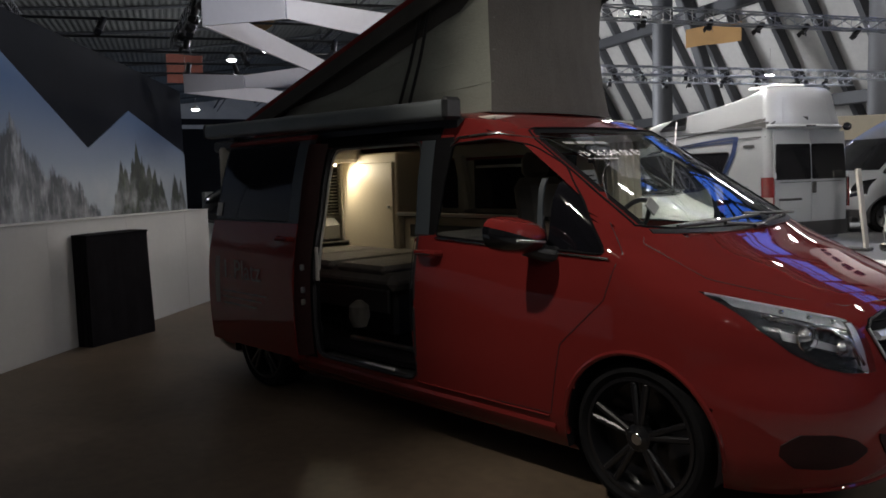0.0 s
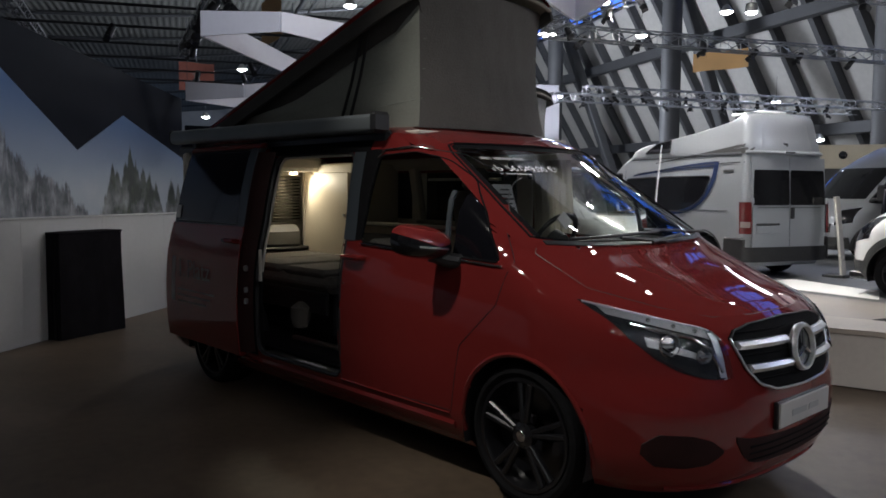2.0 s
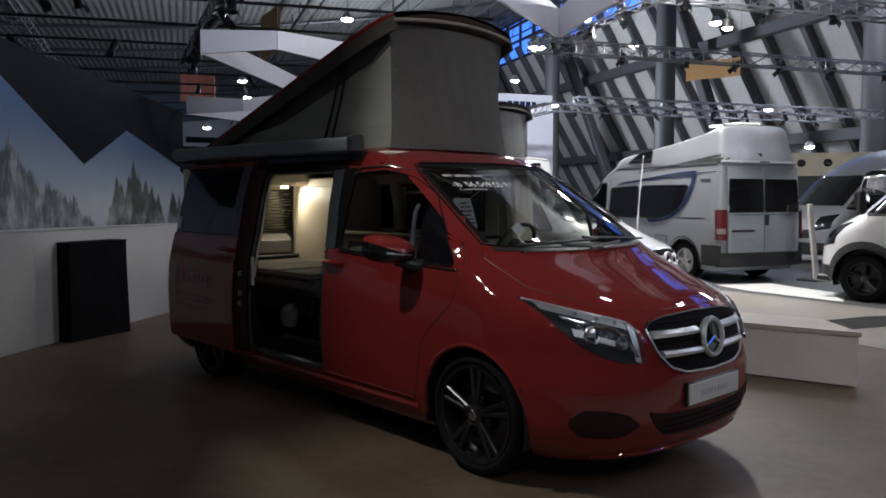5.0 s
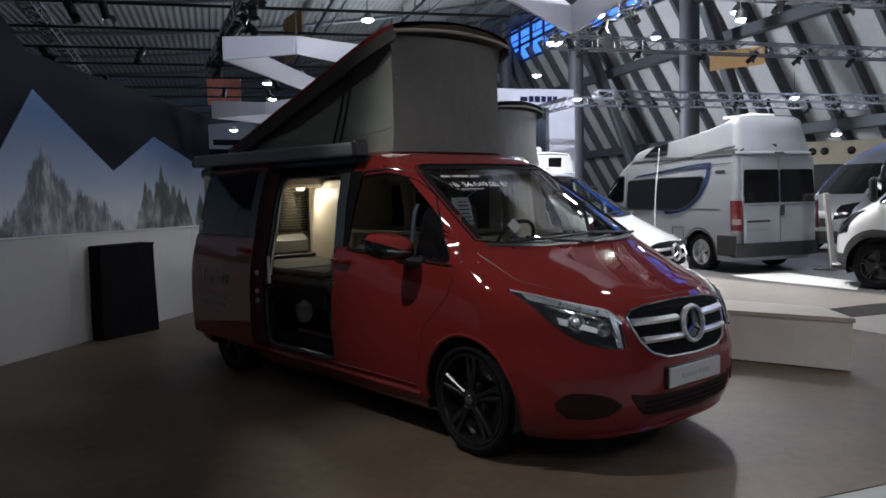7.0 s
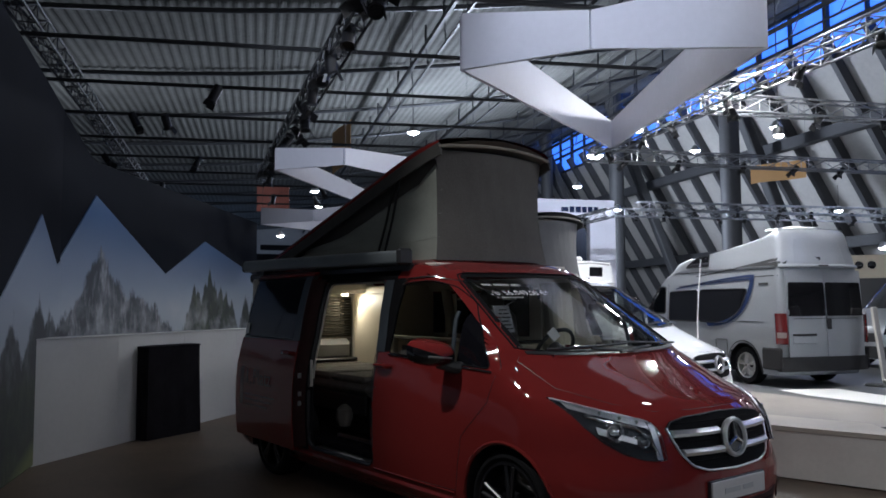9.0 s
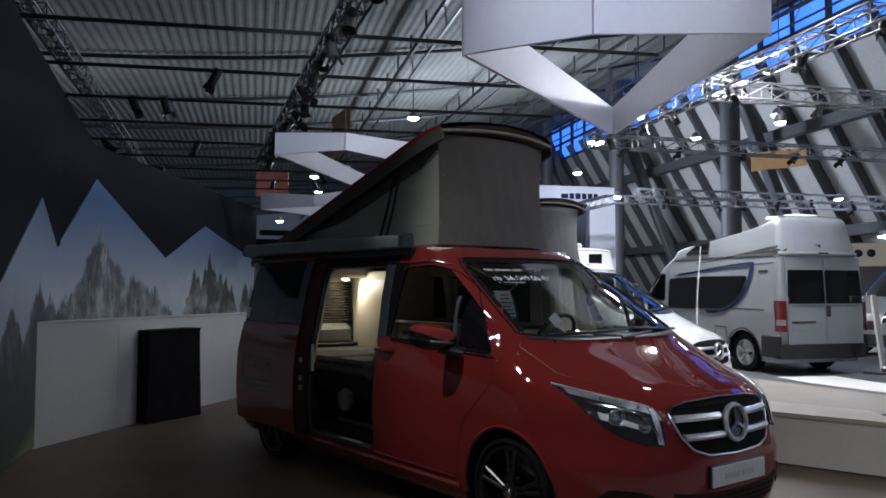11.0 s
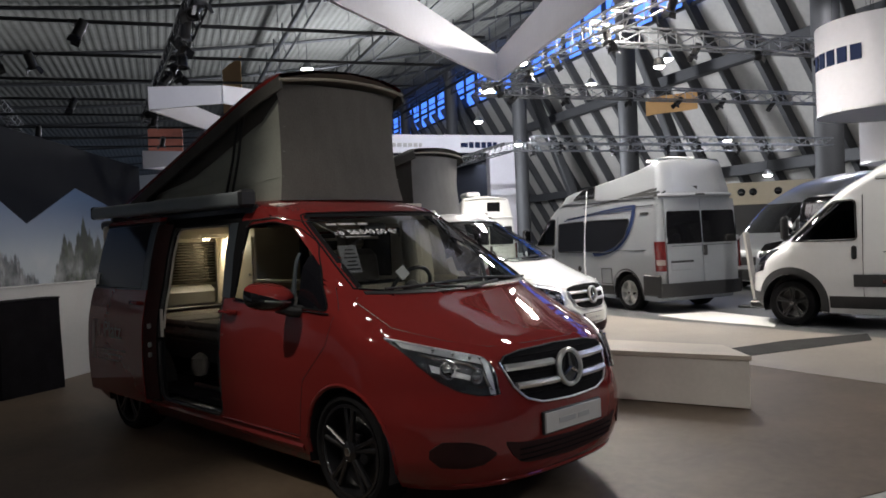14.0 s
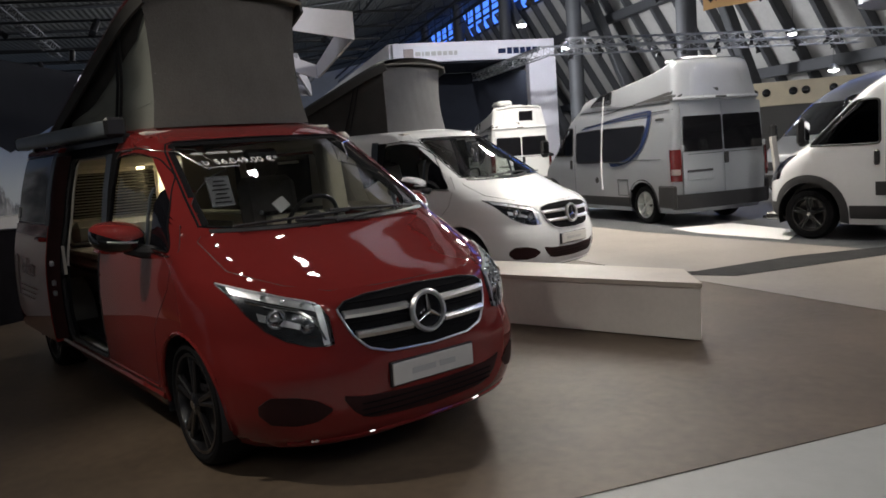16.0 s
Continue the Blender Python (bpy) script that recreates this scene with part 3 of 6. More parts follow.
def grille(parent):
    top = edge([(0, 0.925), (0.3, 0.915), (0.42, 0.895), (0.465, 0.865)])
    bot = edge([(0, 0.622), (0.25, 0.632), (0.36, 0.665), (0.43, 0.745), (0.465, 0.85)])
    ys = [-0.465 + 0.93 * k / 40 for k in range(41)]
    gr = part("grille", front_panel(ys, lambda y: bot(abs(y)), lambda y: top(abs(y)), 0.004), M_MESH, parent, "black radiator grille with chrome frame and slats")
    loop = [v_front(y, top(abs(y)), 0.012) for y in ys] + [v_front(y, bot(abs(y)), 0.012) for y in ys[::-1]]
    part("grille_frame", Geo().tube(loop[:41], 0.004, 8), M_BLACK, gr)
    part("grille_frame", Geo().tube(loop[40:] + loop[:1], 0.006, 8), M_SATIN, gr, "satin silver lower grille frame")
    for sgn in (-1, 1):
        for z, w in ((0.835, 0.445), (0.735, 0.405)):
            ins = [0.105 + (w - 0.105) * k / 12 for k in range(13)]
            g = Geo().sheet(lambda y, k: v_front(sgn * y, z + (k - 0.5) * 0.034, 0.034 - 0.012 * abs(k - 0.5) * 2), ins, [0, 0.25, 0.5, 0.75, 1], thick=(-0.025, 0, 0))
            part("slat", g, M_SATIN, gr)
    for z in (0.885, 0.79, 0.685):
        lim = 0.43 if z > 0.7 else 0.36
        part("inner_bar", Geo().tube([v_front(-lim + 2 * lim * k / 20, z, 0.006) for k in range(21)], 0.004, 6), M_MESH, gr)
    c = v_front(0, 0.79, 0.03)
    badge = part("badge_ring", Geo().lathe([(0.085, -0.02), (0.106, -0.02), (0.112, 0.0), (0.104, 0.016), (0.092, 0.016), (0.085, 0.0)], c, (1, 0, 0.12), 40), M_SATIN, gr)
    part("badge_disc", Geo().lathe([(0.0, -0.005), (0.088, -0.005)], c, (1, 0, 0.12), 32), M_GLOSSBLACK, badge)
    g = Geo()
    for k in range(3):
        a = math.pi / 2 + k * 2 * math.pi / 3
        g.cyl((c[0] + 0.008, 0, c[2]), (c[0] + 0.005 - 0.01 * math.sin(a), 0.088 * math.cos(a), c[2] + 0.088 * math.sin(a)), 0.012, 0.004, 6)
    part("badge_spokes", g, M_CHROME, badge)


def van_seat(parent, x, y, mat, low=False):
    seat = part("seat", Geo().box((x, y, 0.82), (0.52, 0.5, 0.16), 0.05), mat, parent, "grey upholstered front seat")
    part("pedestal", Geo().box((x, y, 0.58), (0.4, 0.42, 0.36), 0.03), M_BLACK, seat)
    if low:
        part("backrest", Geo().box((x - 0.2, y, 1.02), (0.15, 0.48, 0.34), 0.06, Matrix.Rotation(-0.3, 4, "Y")), mat, seat)
        return
    part("backrest", Geo().box((x - 0.27, y, 1.18), (0.15, 0.48, 0.64), 0.06, Matrix.Rotation(-0.16, 4, "Y")), mat, seat)
    part("headrest", Geo().box((x - 0.34, y, 1.58), (0.1, 0.27, 0.18), 0.045), mat, seat)


def pop_roof(van, paint, side_mat, front_mat, lining):
    """Raised roof: tilted shell hinged at the tail, canvas walls, straps, strut."""
    depth = lambda top: min(0.15, 0.35 * max(0.02, top - 1.9))
    hx, hz, tx, tz = -3.92, 1.97, -1.14, 2.775
    ang = math.atan2(tz - hz, tx - hx)
    ca, sa = math.cos(ang), math.sin(ang)
    length = math.hypot(tx - hx, tz - hz)

    def on(s, y, up):
        return (hx + s * ca - up * sa, y, hz + s * sa + up * ca)

    def half(s):
        k = s / length
        w = 0.625 if k < 0.8 else 0.625 - 0.05 * ((k - 0.8) / 0.2) ** 2
        return w

    ss = [length * k / 24 for k in range(25)]
    prof = [(-1, -0.105), (-1, -0.045), (-1.0, -0.005), (-0.97, 0.03), (-0.88, 0.055), (-0.6, 0.075), (-0.3, 0.085), (0, 0.09), (0.3, 0.085), (0.6, 0.075), (0.88, 0.055), (0.97, 0.03), (1.0, -0.005), (1, -0.045), (1, -0.105)]

    def outer(s, k):
        u, up = prof[int(k)]
        nose = max(0.0, (s / length - 0.955) / 0.045)
        bow = 0.10 * (1 - u * u) * max(0.0, s / length - 0.7) / 0.3
        return on(s + bow - 0.0, u * half(s), up * (1 - 0.55 * nose ** 2) - 0.01 * nose)

    roof = part("roof_shell", Geo().sheet(outer, ss, range(len(prof)), thick=None), paint, van, "raised roof shell hinged at the tail")
    inner = Geo().sheet(lambda s, u: on(s + 0.10 * (1 - u * u) * max(0.0, s / length - 0.7) / 0.3, u * (half(s) - 0.006), -0.036 + 0.05 * (1 - u * u)), ss, [-1, -0.8, -0.5, 0, 0.5, 0.8, 1])
    part("roof_lining", inner, lining, roof, "pale underside of the raised roof")
    lip = [on(length - 0.01 + 0.10 * (1 - u * u), u * half(length), -0.045) for u in [-1 + 0.1 * k for k in range(21)]]
    part("lip", Geo().tube(lip, 0.014, 8), lining, roof, "pale front lip under the roof edge")
    for sg in (-1, 1):
        # dark strip over the lower side of the shell
        part("seal", Geo().sheet(lambda s, k: on(s, sg * (half(s) + 0.004), -0.115 + 0.095 * k), ss, [0, 0.3, 0.6, 1], thick=(0, -sg * 0.02, 0)), M_FOLDSHADE, roof, "dark skirt along the roof shell's lower side")
    # canvas: folded bellows walls, wrinkled
    yb, yt, xb, xt = 0.545, 0.55, -1.17, -1.205
    ztop = lambda x: hz + (x - hx) * math.tan(ang) - 0.05

    def wall(sgn):
        def fn(u, v):
            x0 = hx + 0.12 + (xb - hx - 0.12) * u
            x1 = hx + 0.12 + (xt - hx - 0.12) * u
            x = x0 + (x1 - x0) * v - 0.03 * math.sin(math.pi * v) * u ** 8
            z = 1.885 + (ztop(x1) - 1.885) * v
            y = (yb + (yt - yb) * v) - (0.055 - 0.035 * u ** 8) * math.sin(math.pi * v) * min(1, (z - 1.88) * 2)
            y += 0.008 * math.sin(9 * x + 15 * v) * math.sin(math.pi * v) * (1 - u ** 6) + 0.005 * math.sin(31 * v + 3 * x) * u * (1 - u ** 6)
            return (x, sgn * y, z)
        return Geo().sheet(fn, [k / 30 for k in range(31)], [k / 14 for k in range(15)])

    for sgn in (-1, 1):
        w = part("canvas_side", wall(sgn), side_mat, roof, "grey canvas side wall of the pop-up roof, light put into its tone")
        # stitched seams running along the side
        for h in (0.2, 0.42, 0.64):
            pts = []
            for k in range(4, 31):
                u = k / 30
                x = hx + 0.12 + ((xb + (xt - xb) * h) - hx - 0.12) * u
                z = 1.885 + (ztop(x) - 1.885) * h
                pts.append((x, sgn * (yb + (yt - yb) * h - 0.055 * math.sin(math.pi * h) * min(1, (z - 1.88) * 2) + 0.006), z))
            part("seam", Geo().tube(pts, 0.0018, 4), side_mat, w)
        # folded dark band under the roof and two straps
        band = Geo().sheet(lambda u, v: (hx + 0.2 + (xt - hx - 0.2) * u, sgn * (0.575 - 0.050 * v), ztop(hx + 0.2 + (xt - hx - 0.2) * u) - depth(ztop(hx + 0.2 + (xt - hx - 0.2) * u)) * v + 0.003 * math.sin(40 * u) * v), [k / 40 for k in range(41)], [0, 0.33, 0.66, 1])
        part("canvas_fold", band, M_FOLDSHADE, w)
        for x0, x1 in ((-2.03, -1.72), (-1.93, -1.64)):
            part("strap", Geo().tube([(x0, sgn * 0.56, 1.89), ((x0 + x1) / 2, sgn * 0.555, (1.89 + ztop(x1)) / 2), (x1, sgn * 0.575, ztop(x1))], 0.011, 6), M_BLACK, w)
    front = Geo().sheet(lambda u, v: (xb + (xt - xb) * v + 0.11 * (1 - u * u) - 0.03 * math.sin(math.pi * v) + 0.004 * math.sin(23 * u + 7 * v) * (1 - u * u), u * (yb + 0.03 * (1 - v) ** 4 + (yt - yb) * v - 0.02 * math.sin(math.pi * v)), 1.875 + (ztop(xt) - 1.865) * v),
                        [-1 + 0.1 * k for k in range(21)], [k / 14 for k in range(15)])
    part("canvas_front", front, front_mat, roof, "grey-brown canvas front wall of the pop-up roof, light put into its tone")
    for sgn in (-1, 1):
        part("strut", Geo().cyl((-3.55, sgn * 0.58, 1.90), (-3.40, sgn * 0.60, ztop(-3.40)), 0.014, seg=8), M_ALU, roof)
    return roof


def arch_arc(cx):
    return [(cx + 0.388 * math.cos(a), 0.345 + 0.388 * math.sin(a)) for a in [math.pi * (-0.05 + 1.1 * k / 32) for k in range(33)]]


def well(cx, sgn, cz, r, y):
    def fn(a, k):
        rr, yy = ((r, y), (r, y - 0.3), (0.06, y - 0.3))[int(k)]
        return (cx + rr * math.cos(a), sgn * yy, max(cz + rr * math.sin(a), 0.2))
    return Geo().sheet(fn, [math.pi * (-0.1 + 1.2 * k / 24) for k in range(25)], [0, 1, 2])


def compact_van(label, group, m, paint, open_side, awning=True, wheels=True):
    van = thing("camper_van", label, "camper van", group, m)
    zs = sorted(set(np.round(np.concatenate([np.arange(0.19, 0.9, 0.03), np.arange(0.9, 1.26, 0.0125), np.arange(1.26, 1.80, 0.027), [1.82, 1.84, 1.855, 1.87, 1.88]]), 4)))
    fixed = list(np.arange(-3.9, -1.24, 0.045))
    pts = V_SKIN.grid(zs, fixed, fixed[-1], arc=28, mid=30)
    whole = {}
    arch = circle(0.0, 0.345, 0.388)
    rarch = circle(-3.2, 0.345, 0.388)
    hood = [(-0.01, 0.945), (0.45, 0.945), (0.62, 0.985), (0.78, 1.06), (0.80, 1.20), (0.76, 1.235), (-0.01, 1.215)]
    bump = [(-0.01, 0.15), (-0.01, 0.615), (0.5, 0.615), (0.75, 0.63), (0.93, 0.62), (0.99, 0.15)]
    for sgn in (-1, 1):
        cuts = [("", "xz", arch), ("", "xz", rarch), ("", "xz", round_poly(WIN, 0.05)), ("", "yz", SHIELD)]
        if sgn < 0 and open_side:
            cuts.append(("", "xz", round_poly(OPENING, 0.1)))
        cuts += [("front_door", "xz", DOOR), ("bonnet", "yz", hood, 0.02, -0.3), ("front_bumper", "yz", bump, 0.02, 0.45)]
        for k, g in cut_skin(V_SKIN, pts, sgn, cuts).items():
            if k == "front_door":
                part(k, g, paint, van, "glossy painted front door")
            else:
                whole.setdefault(k, Geo()).add(g.v, g.f)
    names = {"body_shell": "glossy painted body shell", "bonnet": "glossy sloping bonnet", "front_bumper": "glossy painted front bumper"}
    for k, g in whole.items():
        part(k, g, paint, van, names[k])
    # fixed roof over the cab and tail
    ring = pts[-1]
    part("roof_panel", Geo().sheet(lambda k, u: (ring[int(k)][0], u * ring[int(k)][1], ring[int(k)][2] + 0.012 * (1 - u * u)), range(0, len(ring)), [-1 + 0.125 * k for k in range(17)]), paint, van)
    # shut lines and rubber seals
    for sgn in (-1, 1):
        part("door_seal", Geo().tube(side_strip(dense(DOOR, 0.05), -0.0005, 0, sgn), 0.0026, 5, True), M_BLACK, van)
        part("wheel_arch_lip", Geo().tube(side_strip(arch_arc(0), -0.004, 0, sgn), 0.014, 6), paint, van)
        part("wheel_arch_lip", Geo().tube(side_strip(arch_arc(-3.2), -0.004, 0, sgn), 0.014, 6), paint, van)
        part("window_trim", Geo().tube(side_strip(dense(round_poly(WIN, 0.05), 0.05), 0.001, 0, sgn), 0.006, 6, True), M_MESH, van)
        chrome = [(-1.275, 1.69), (-1.22, 1.735), (-0.95, 1.742), (-0.75, 1.70), (-0.53, 1.585)]
        part("chrome_strip", Geo().tube(side_strip(dense(chrome, 0.05, False), 0.007, 0, sgn), 0.006, 6), M_CHROME, van)
        part("chrome_strip", Geo().tube(side_strip(dense([(-1.30, 1.185), (-0.55, 1.152), (-0.15, 1.135)], 0.05, False), 0.008, 0, sgn), 0.006, 6), M_CHROME, van)
        main = [(-1.315, 1.195), (-1.265, 1.70), (-0.95, 1.715), (-0.76, 1.67), (-0.60, 1.585), (-0.60, 1.168)]
        quarter = [(-0.52, 1.53), (-0.36, 1.385), (-0.17, 1.15), (-0.52, 1.165)]
        w = pane(main, lambda x, z: sgn * (V_SKIN.side(x, z) - 0.012), M_GLASS, "side_window", van, 0.004, "clear side window of the front door")
        w.visible_shadow = False
        pane(quarter, lambda x, z: sgn * (V_SKIN.side(x, z) - 0.010), M_DOORGLASS, "quarter_window", van, 0.004, "small dark triangular window")
        part("window_divider", Geo().sheet(lambda x, z: (x + 0.10 * (1.35 - z), sgn * (V_SKIN.side(-0.58, z) - 0.002), z), [-0.60, -0.585, -0.57], [1.165, 1.25, 1.35, 1.45, 1.50], thick=(0, -sgn * 0.012, 0)), M_PILLAR, van)
        part("b_pillar", Geo().sheet(lambda u, z: (-1.475 - 0.10 * (z - 1.2) + u * 0.115, sgn * (V_SKIN.side(-1.4, z) + 0.004), z), [0, 0.25, 0.5, 0.75, 1], [1.2, 1.3, 1.4, 1.5, 1.6, 1.7, 1.76], thick=(0, -sgn * 0.02, 0)), M_PILLAR, van, "slate-grey pillar film")
        part("window_rubber", Geo().sheet(lambda u, z: (-1.36 - 0.10 * (z - 1.2) + u * (0.045 + 0.20 * (z - 1.2)), sgn * (V_SKIN.side(-1.4, z) + 0.003), z), [0, 0.5, 1], [1.2, 1.3, 1.4, 1.5, 1.6, 1.7, 1.74], thick=(0, -sgn * 0.02, 0)), M_MESH, van)
        # handles
        hx, hz = -1.33, 1.10
        ys = V_SKIN.side(hx, hz)
        hd = part("door_handle", Geo().tube([(hx - 0.09, sgn * ys, hz), (hx - 0.075, sgn * (ys + 0.035), hz + 0.004), (hx, sgn * (ys + 0.045), hz + 0.006), (hx + 0.075, sgn * (ys + 0.035), hz + 0.004), (hx + 0.09, sgn * ys, hz)], 0.017, 8), paint, van, "body-coloured door handle")
        part("handle_trim", Geo().tube([(hx - 0.06, sgn * (ys + 0.058), hz), (hx + 0.06, sgn * (ys + 0.058), hz)], 0.004, 6), M_CHROME, hd)
        part("sill", Geo().tube(side_strip([(-2.75 + 0.1 * k, 0.30) for k in range(24)], -0.012, 0, sgn), 0.026, 8), paint, van)
        part("sill_strip", Geo().tube(side_strip([(-1.44 + 0.06 * k, 0.355) for k in range(17)], 0.002, 0, sgn), 0.007, 6), paint, van)
        mirror(van, sgn, paint)
        headlight(van, sgn)
        # fog recess in the bumper
        fog_t = edge([(0.56, 0.40), (0.62, 0.445), (0.70, 0.47), (0.80, 0.475), (0.835, 0.43)])
        fog_b = edge([(0.56, 0.385), (0.62, 0.34), (0.70, 0.325), (0.80, 0.335), (0.835, 0.385)])
        fg = part("fog_recess", front_panel([sgn * (0.56 + 0.275 * k / 14) for k in range(15)], lambda y: fog_b(abs(y)), lambda y: fog_t(abs(y)), 0.005), M_SHADED_RED, van, "dark recess in the bumper")
        for cx in (0, -3.2):
            part("wheel_well", well(cx, sgn, 0.345, 0.388, 0.945), M_BLACK, van)
        wheel(van, 0.0, sgn * 0.925, out=sgn)
        wheel(van, -3.2, sgn * 0.925, out=sgn)
    # windscreen
    sh_top = lambda y: float(np.interp(abs(y), [0, 0.575, 0.628, 0.658, 0.728, 0.757], [1.775, 1.768, 1.752, 1.705, 1.43, 1.29]))
    sh_bot = lambda y: float(np.interp(abs(y), [0, 0.52, 0.757], [1.232, 1.242, 1.27]))
    ys = [0.03 * k for k in range(20)] + [0.60 + 0.157 * k / 24 for k in range(25)]
    ys = [-y for y in ys[:0:-1]] + ys
    ws = part("windscreen", Geo().sheet(lambda y, k: v_front(y, sh_bot(y) + (sh_top(y) - sh_bot(y)) * k, -0.008), ys, [k / 16 for k in range(17)]), M_SHIELD, van, "curved glossy windscreen with white price lettering")
    ws.visible_shadow = False
    loop = dense(SHIELD + [(-y, z) for y, z in SHIELD[-2:0:-1]], 0.04)
    rim = [v_front(y, z, -0.004) for y, z in loop]
    part("windscreen_seal", Geo().tube(rim, 0.009, 6, True), M_MESH, ws)
    for sg in (-1, 1):
        part("black_border", Geo().sheet(lambda z, k: v_front(sg * (float(np.interp(z, [1.27, 1.42, 1.70, 1.75], [0.755, 0.725, 0.655, 0.625])) - 0.05 * k), z, -0.005), [1.28 + 0.46 * k / 10 for k in range(11)], [0, 0.5, 1]), M_MESH, ws)
        pil = lambda z: float(np.interp(z, [1.22, 1.27, 1.42, 1.70, 1.752, 1.768, 1.79], [0.762, 0.757, 0.727, 0.657, 0.627, 0.58, 0.56]))
        part("a_pillar", Geo().sheet(lambda z, k: v_front(sg * (pil(z) - 0.014 + 0.085 * k), z, 0.0045), [1.225 + 0.54 * k / 36 for k in range(37)], [0, 0.08, 0.2, 0.35, 0.5, 0.65, 0.8, 0.9, 1]), paint, van, "painted windscreen pillar")
        part("pillar_lining", Geo().tube([v_front(sg * (float(np.interp(z, [1.27, 1.42, 1.70, 1.75], [0.715, 0.685, 0.615, 0.585]))), z, -0.085) for z in [1.25 + 0.5 * k / 8 for k in range(9)]], 0.024, 8), M_MESH, van)
    part("top_band", Geo().sheet(lambda y, k: v_front(y, 1.738 + k * (sh_top(y) - 1.738), -0.004), [-0.62 + 1.24 * k / 30 for k in range(31)], [0, 0.5, 1]), M_MESH, ws)
    part("cowl", Geo().sheet(lambda y, k: v_front(y, 1.222 + 0.018 * k + 0.02 * (y / 0.72) ** 2, 0.008), [-0.72 + 1.44 * k / 36 for k in range(37)], [0, 0.4, 0.8, 1], thick=(-0.02, 0, -0.02)), M_BLACK, van, "black plastic windscreen cowl")
    for y0, y1, z1 in ((-0.62, 0.10, 1.262), (0.68, -0.02, 1.275)):
        wp = part("wiper", Geo().tube([(lambda p: (p[0] + 0.035, p[1], p[2] + 0.01))(v_front(y0 + (y1 - y0) * k / 10, 1.245 + (z1 - 1.245) * k / 10 + 0.012, 0.01)) for k in range(11)], 0.009, 6), M_BLACK, van, "black wiper blade")
        part("wiper_arm", Geo().tube([v_front(y1, 1.232, 0.03), v_front((y0 + y1) / 2, 1.262, 0.04)], 0.010, 6), M_BLACK, wp)
    grille(van)
    # lower intake, plate, tow cover, under-skirt
    it = edge([(0, 0.415), (0.4, 0.43), (0.5, 0.45)])
    ib = edge([(0, 0.295), (0.36, 0.31), (0.44, 0.34), (0.5, 0.43)])
    inn = part("lower_intake", front_panel([-0.5 + k / 24 for k in range(25)], lambda y: ib(abs(y)), lambda y: it(abs(y)), 0.006), M_SHADED_RED, van, "dark lower air intake")
    for z in (0.335, 0.365, 0.395):
        part("intake_bar", Geo().tube([v_front(-0.42 + 0.07 * k, z, 0.010) for k in range(13)], 0.004, 5), M_MESH, inn)
    pl = part("number_plate", Geo().box((0.918, 0, 0.51), (0.012, 0.52, 0.112), 0.004), M_PLATE, van, "white show plate with grey writing bar")
    part("plate_holder", Geo().box((0.905, 0, 0.51), (0.02, 0.535, 0.125), 0.004), M_BLACK, pl)
    for y0, w in ((-0.145, 0.15), (0.03, 0.105)):
        part("writing_bar", Geo().box((0.926, y0 + w / 2, 0.508), (0.002, w, 0.030), 0.0006), M_PLATEBAR, pl)
    part("splitter", Geo().tube([v_front(-0.72 + 0.06 * k, 0.222, 0.0) for k in range(25)], 0.012, 6), paint, van)
    part("bonnet_gap", Geo().tube([v_front(y, z, 0.0) for y, z in [(-0.76, 1.235), (-0.80, 1.20), (-0.78, 1.06), (-0.70, 1.02), (-0.62, 0.985), (-0.45, 0.945), (-0.2, 0.942), (0, 0.942), (0.2, 0.942), (0.45, 0.945), (0.62, 0.985), (0.70, 1.02), (0.78, 1.06), (0.80, 1.20), (0.76, 1.235)]], 0.0024, 5), M_BLACK, van)
    part("underbody", Geo().box((-1.6, 0, 0.27), (4.4, 1.25, 0.14), 0.04), M_BLACK, van)
    part("underbody", Geo().box((-1.6, 0, 0.30), (2.3, 1.78, 0.10), 0.03), M_BLACK, van)
    # cab
    part("dashboard", Geo().sheet(lambda y, k: (-0.15 - 0.75 * k + (0.08 * (1 - (y / 0.75) ** 2)), y, 1.19 - 0.10 * k ** 3 + (0.04 * math.sin(math.pi * k)) * (1 if y > 0 else 0.4)), [-0.74 + 0.074 * k for k in range(21)], [k / 10 for k in range(11)], thick=(0, 0, -0.35)), M_CLAD, van, "dark dashboard")
    sw = part("steering_wheel", Geo().lathe([(0.19 + 0.016 * math.cos(a), 0.016 * math.sin(a)) for a in [2 * math.pi * k / 8 for k in range(9)]], (-0.92, 0.40, 1.18), (-0.85, 0, 0.5), 32), M_BLACK, van)
    part("wheel_boss", Geo().cyl((-0.86, 0.40, 1.15), (-0.93, 0.40, 1.185), 0.07, seg=16), M_CLAD, sw)
    for y in (-0.42, 0.42):
        van_seat(van, -1.35, y, M_CUSHION, open_side and y < 0)
    # white van: shell and side canvas darkened in colour for their shade
    roof = pop_roof(van, paint if open_side else M_CLAD, M_CANVAS if open_side else M_FOLDSHADE, M_CANVASSHADE if open_side else M_CANVASGREY, M_TAN if open_side else M_CANVASSHADE)
    if not open_side:
        roof.location.x -= 0.26
    # cabin lining on the far side, floor and tail so that nothing shows through
    part("cabin_floor", Geo().box((-2.0, 0, 0.40), (4.0, 1.70, 0.05), 0.01), M_FABRIC, van)
    part("head_lining", Geo().box((-2.4, 0, 1.835), (2.7, 1.36, 0.03), 0.01), M_TRIM, van, "pale cabin ceiling lining")
    part("tail_lining", Geo().box((-3.95, 0, 1.1), (0.04, 1.6, 1.4), 0.02), M_TRIM, van)
    part("far_lining", Geo().box((-2.55, 0.86, 0.80), (2.6, 0.04, 0.82), 0.015), M_TRIM, van)
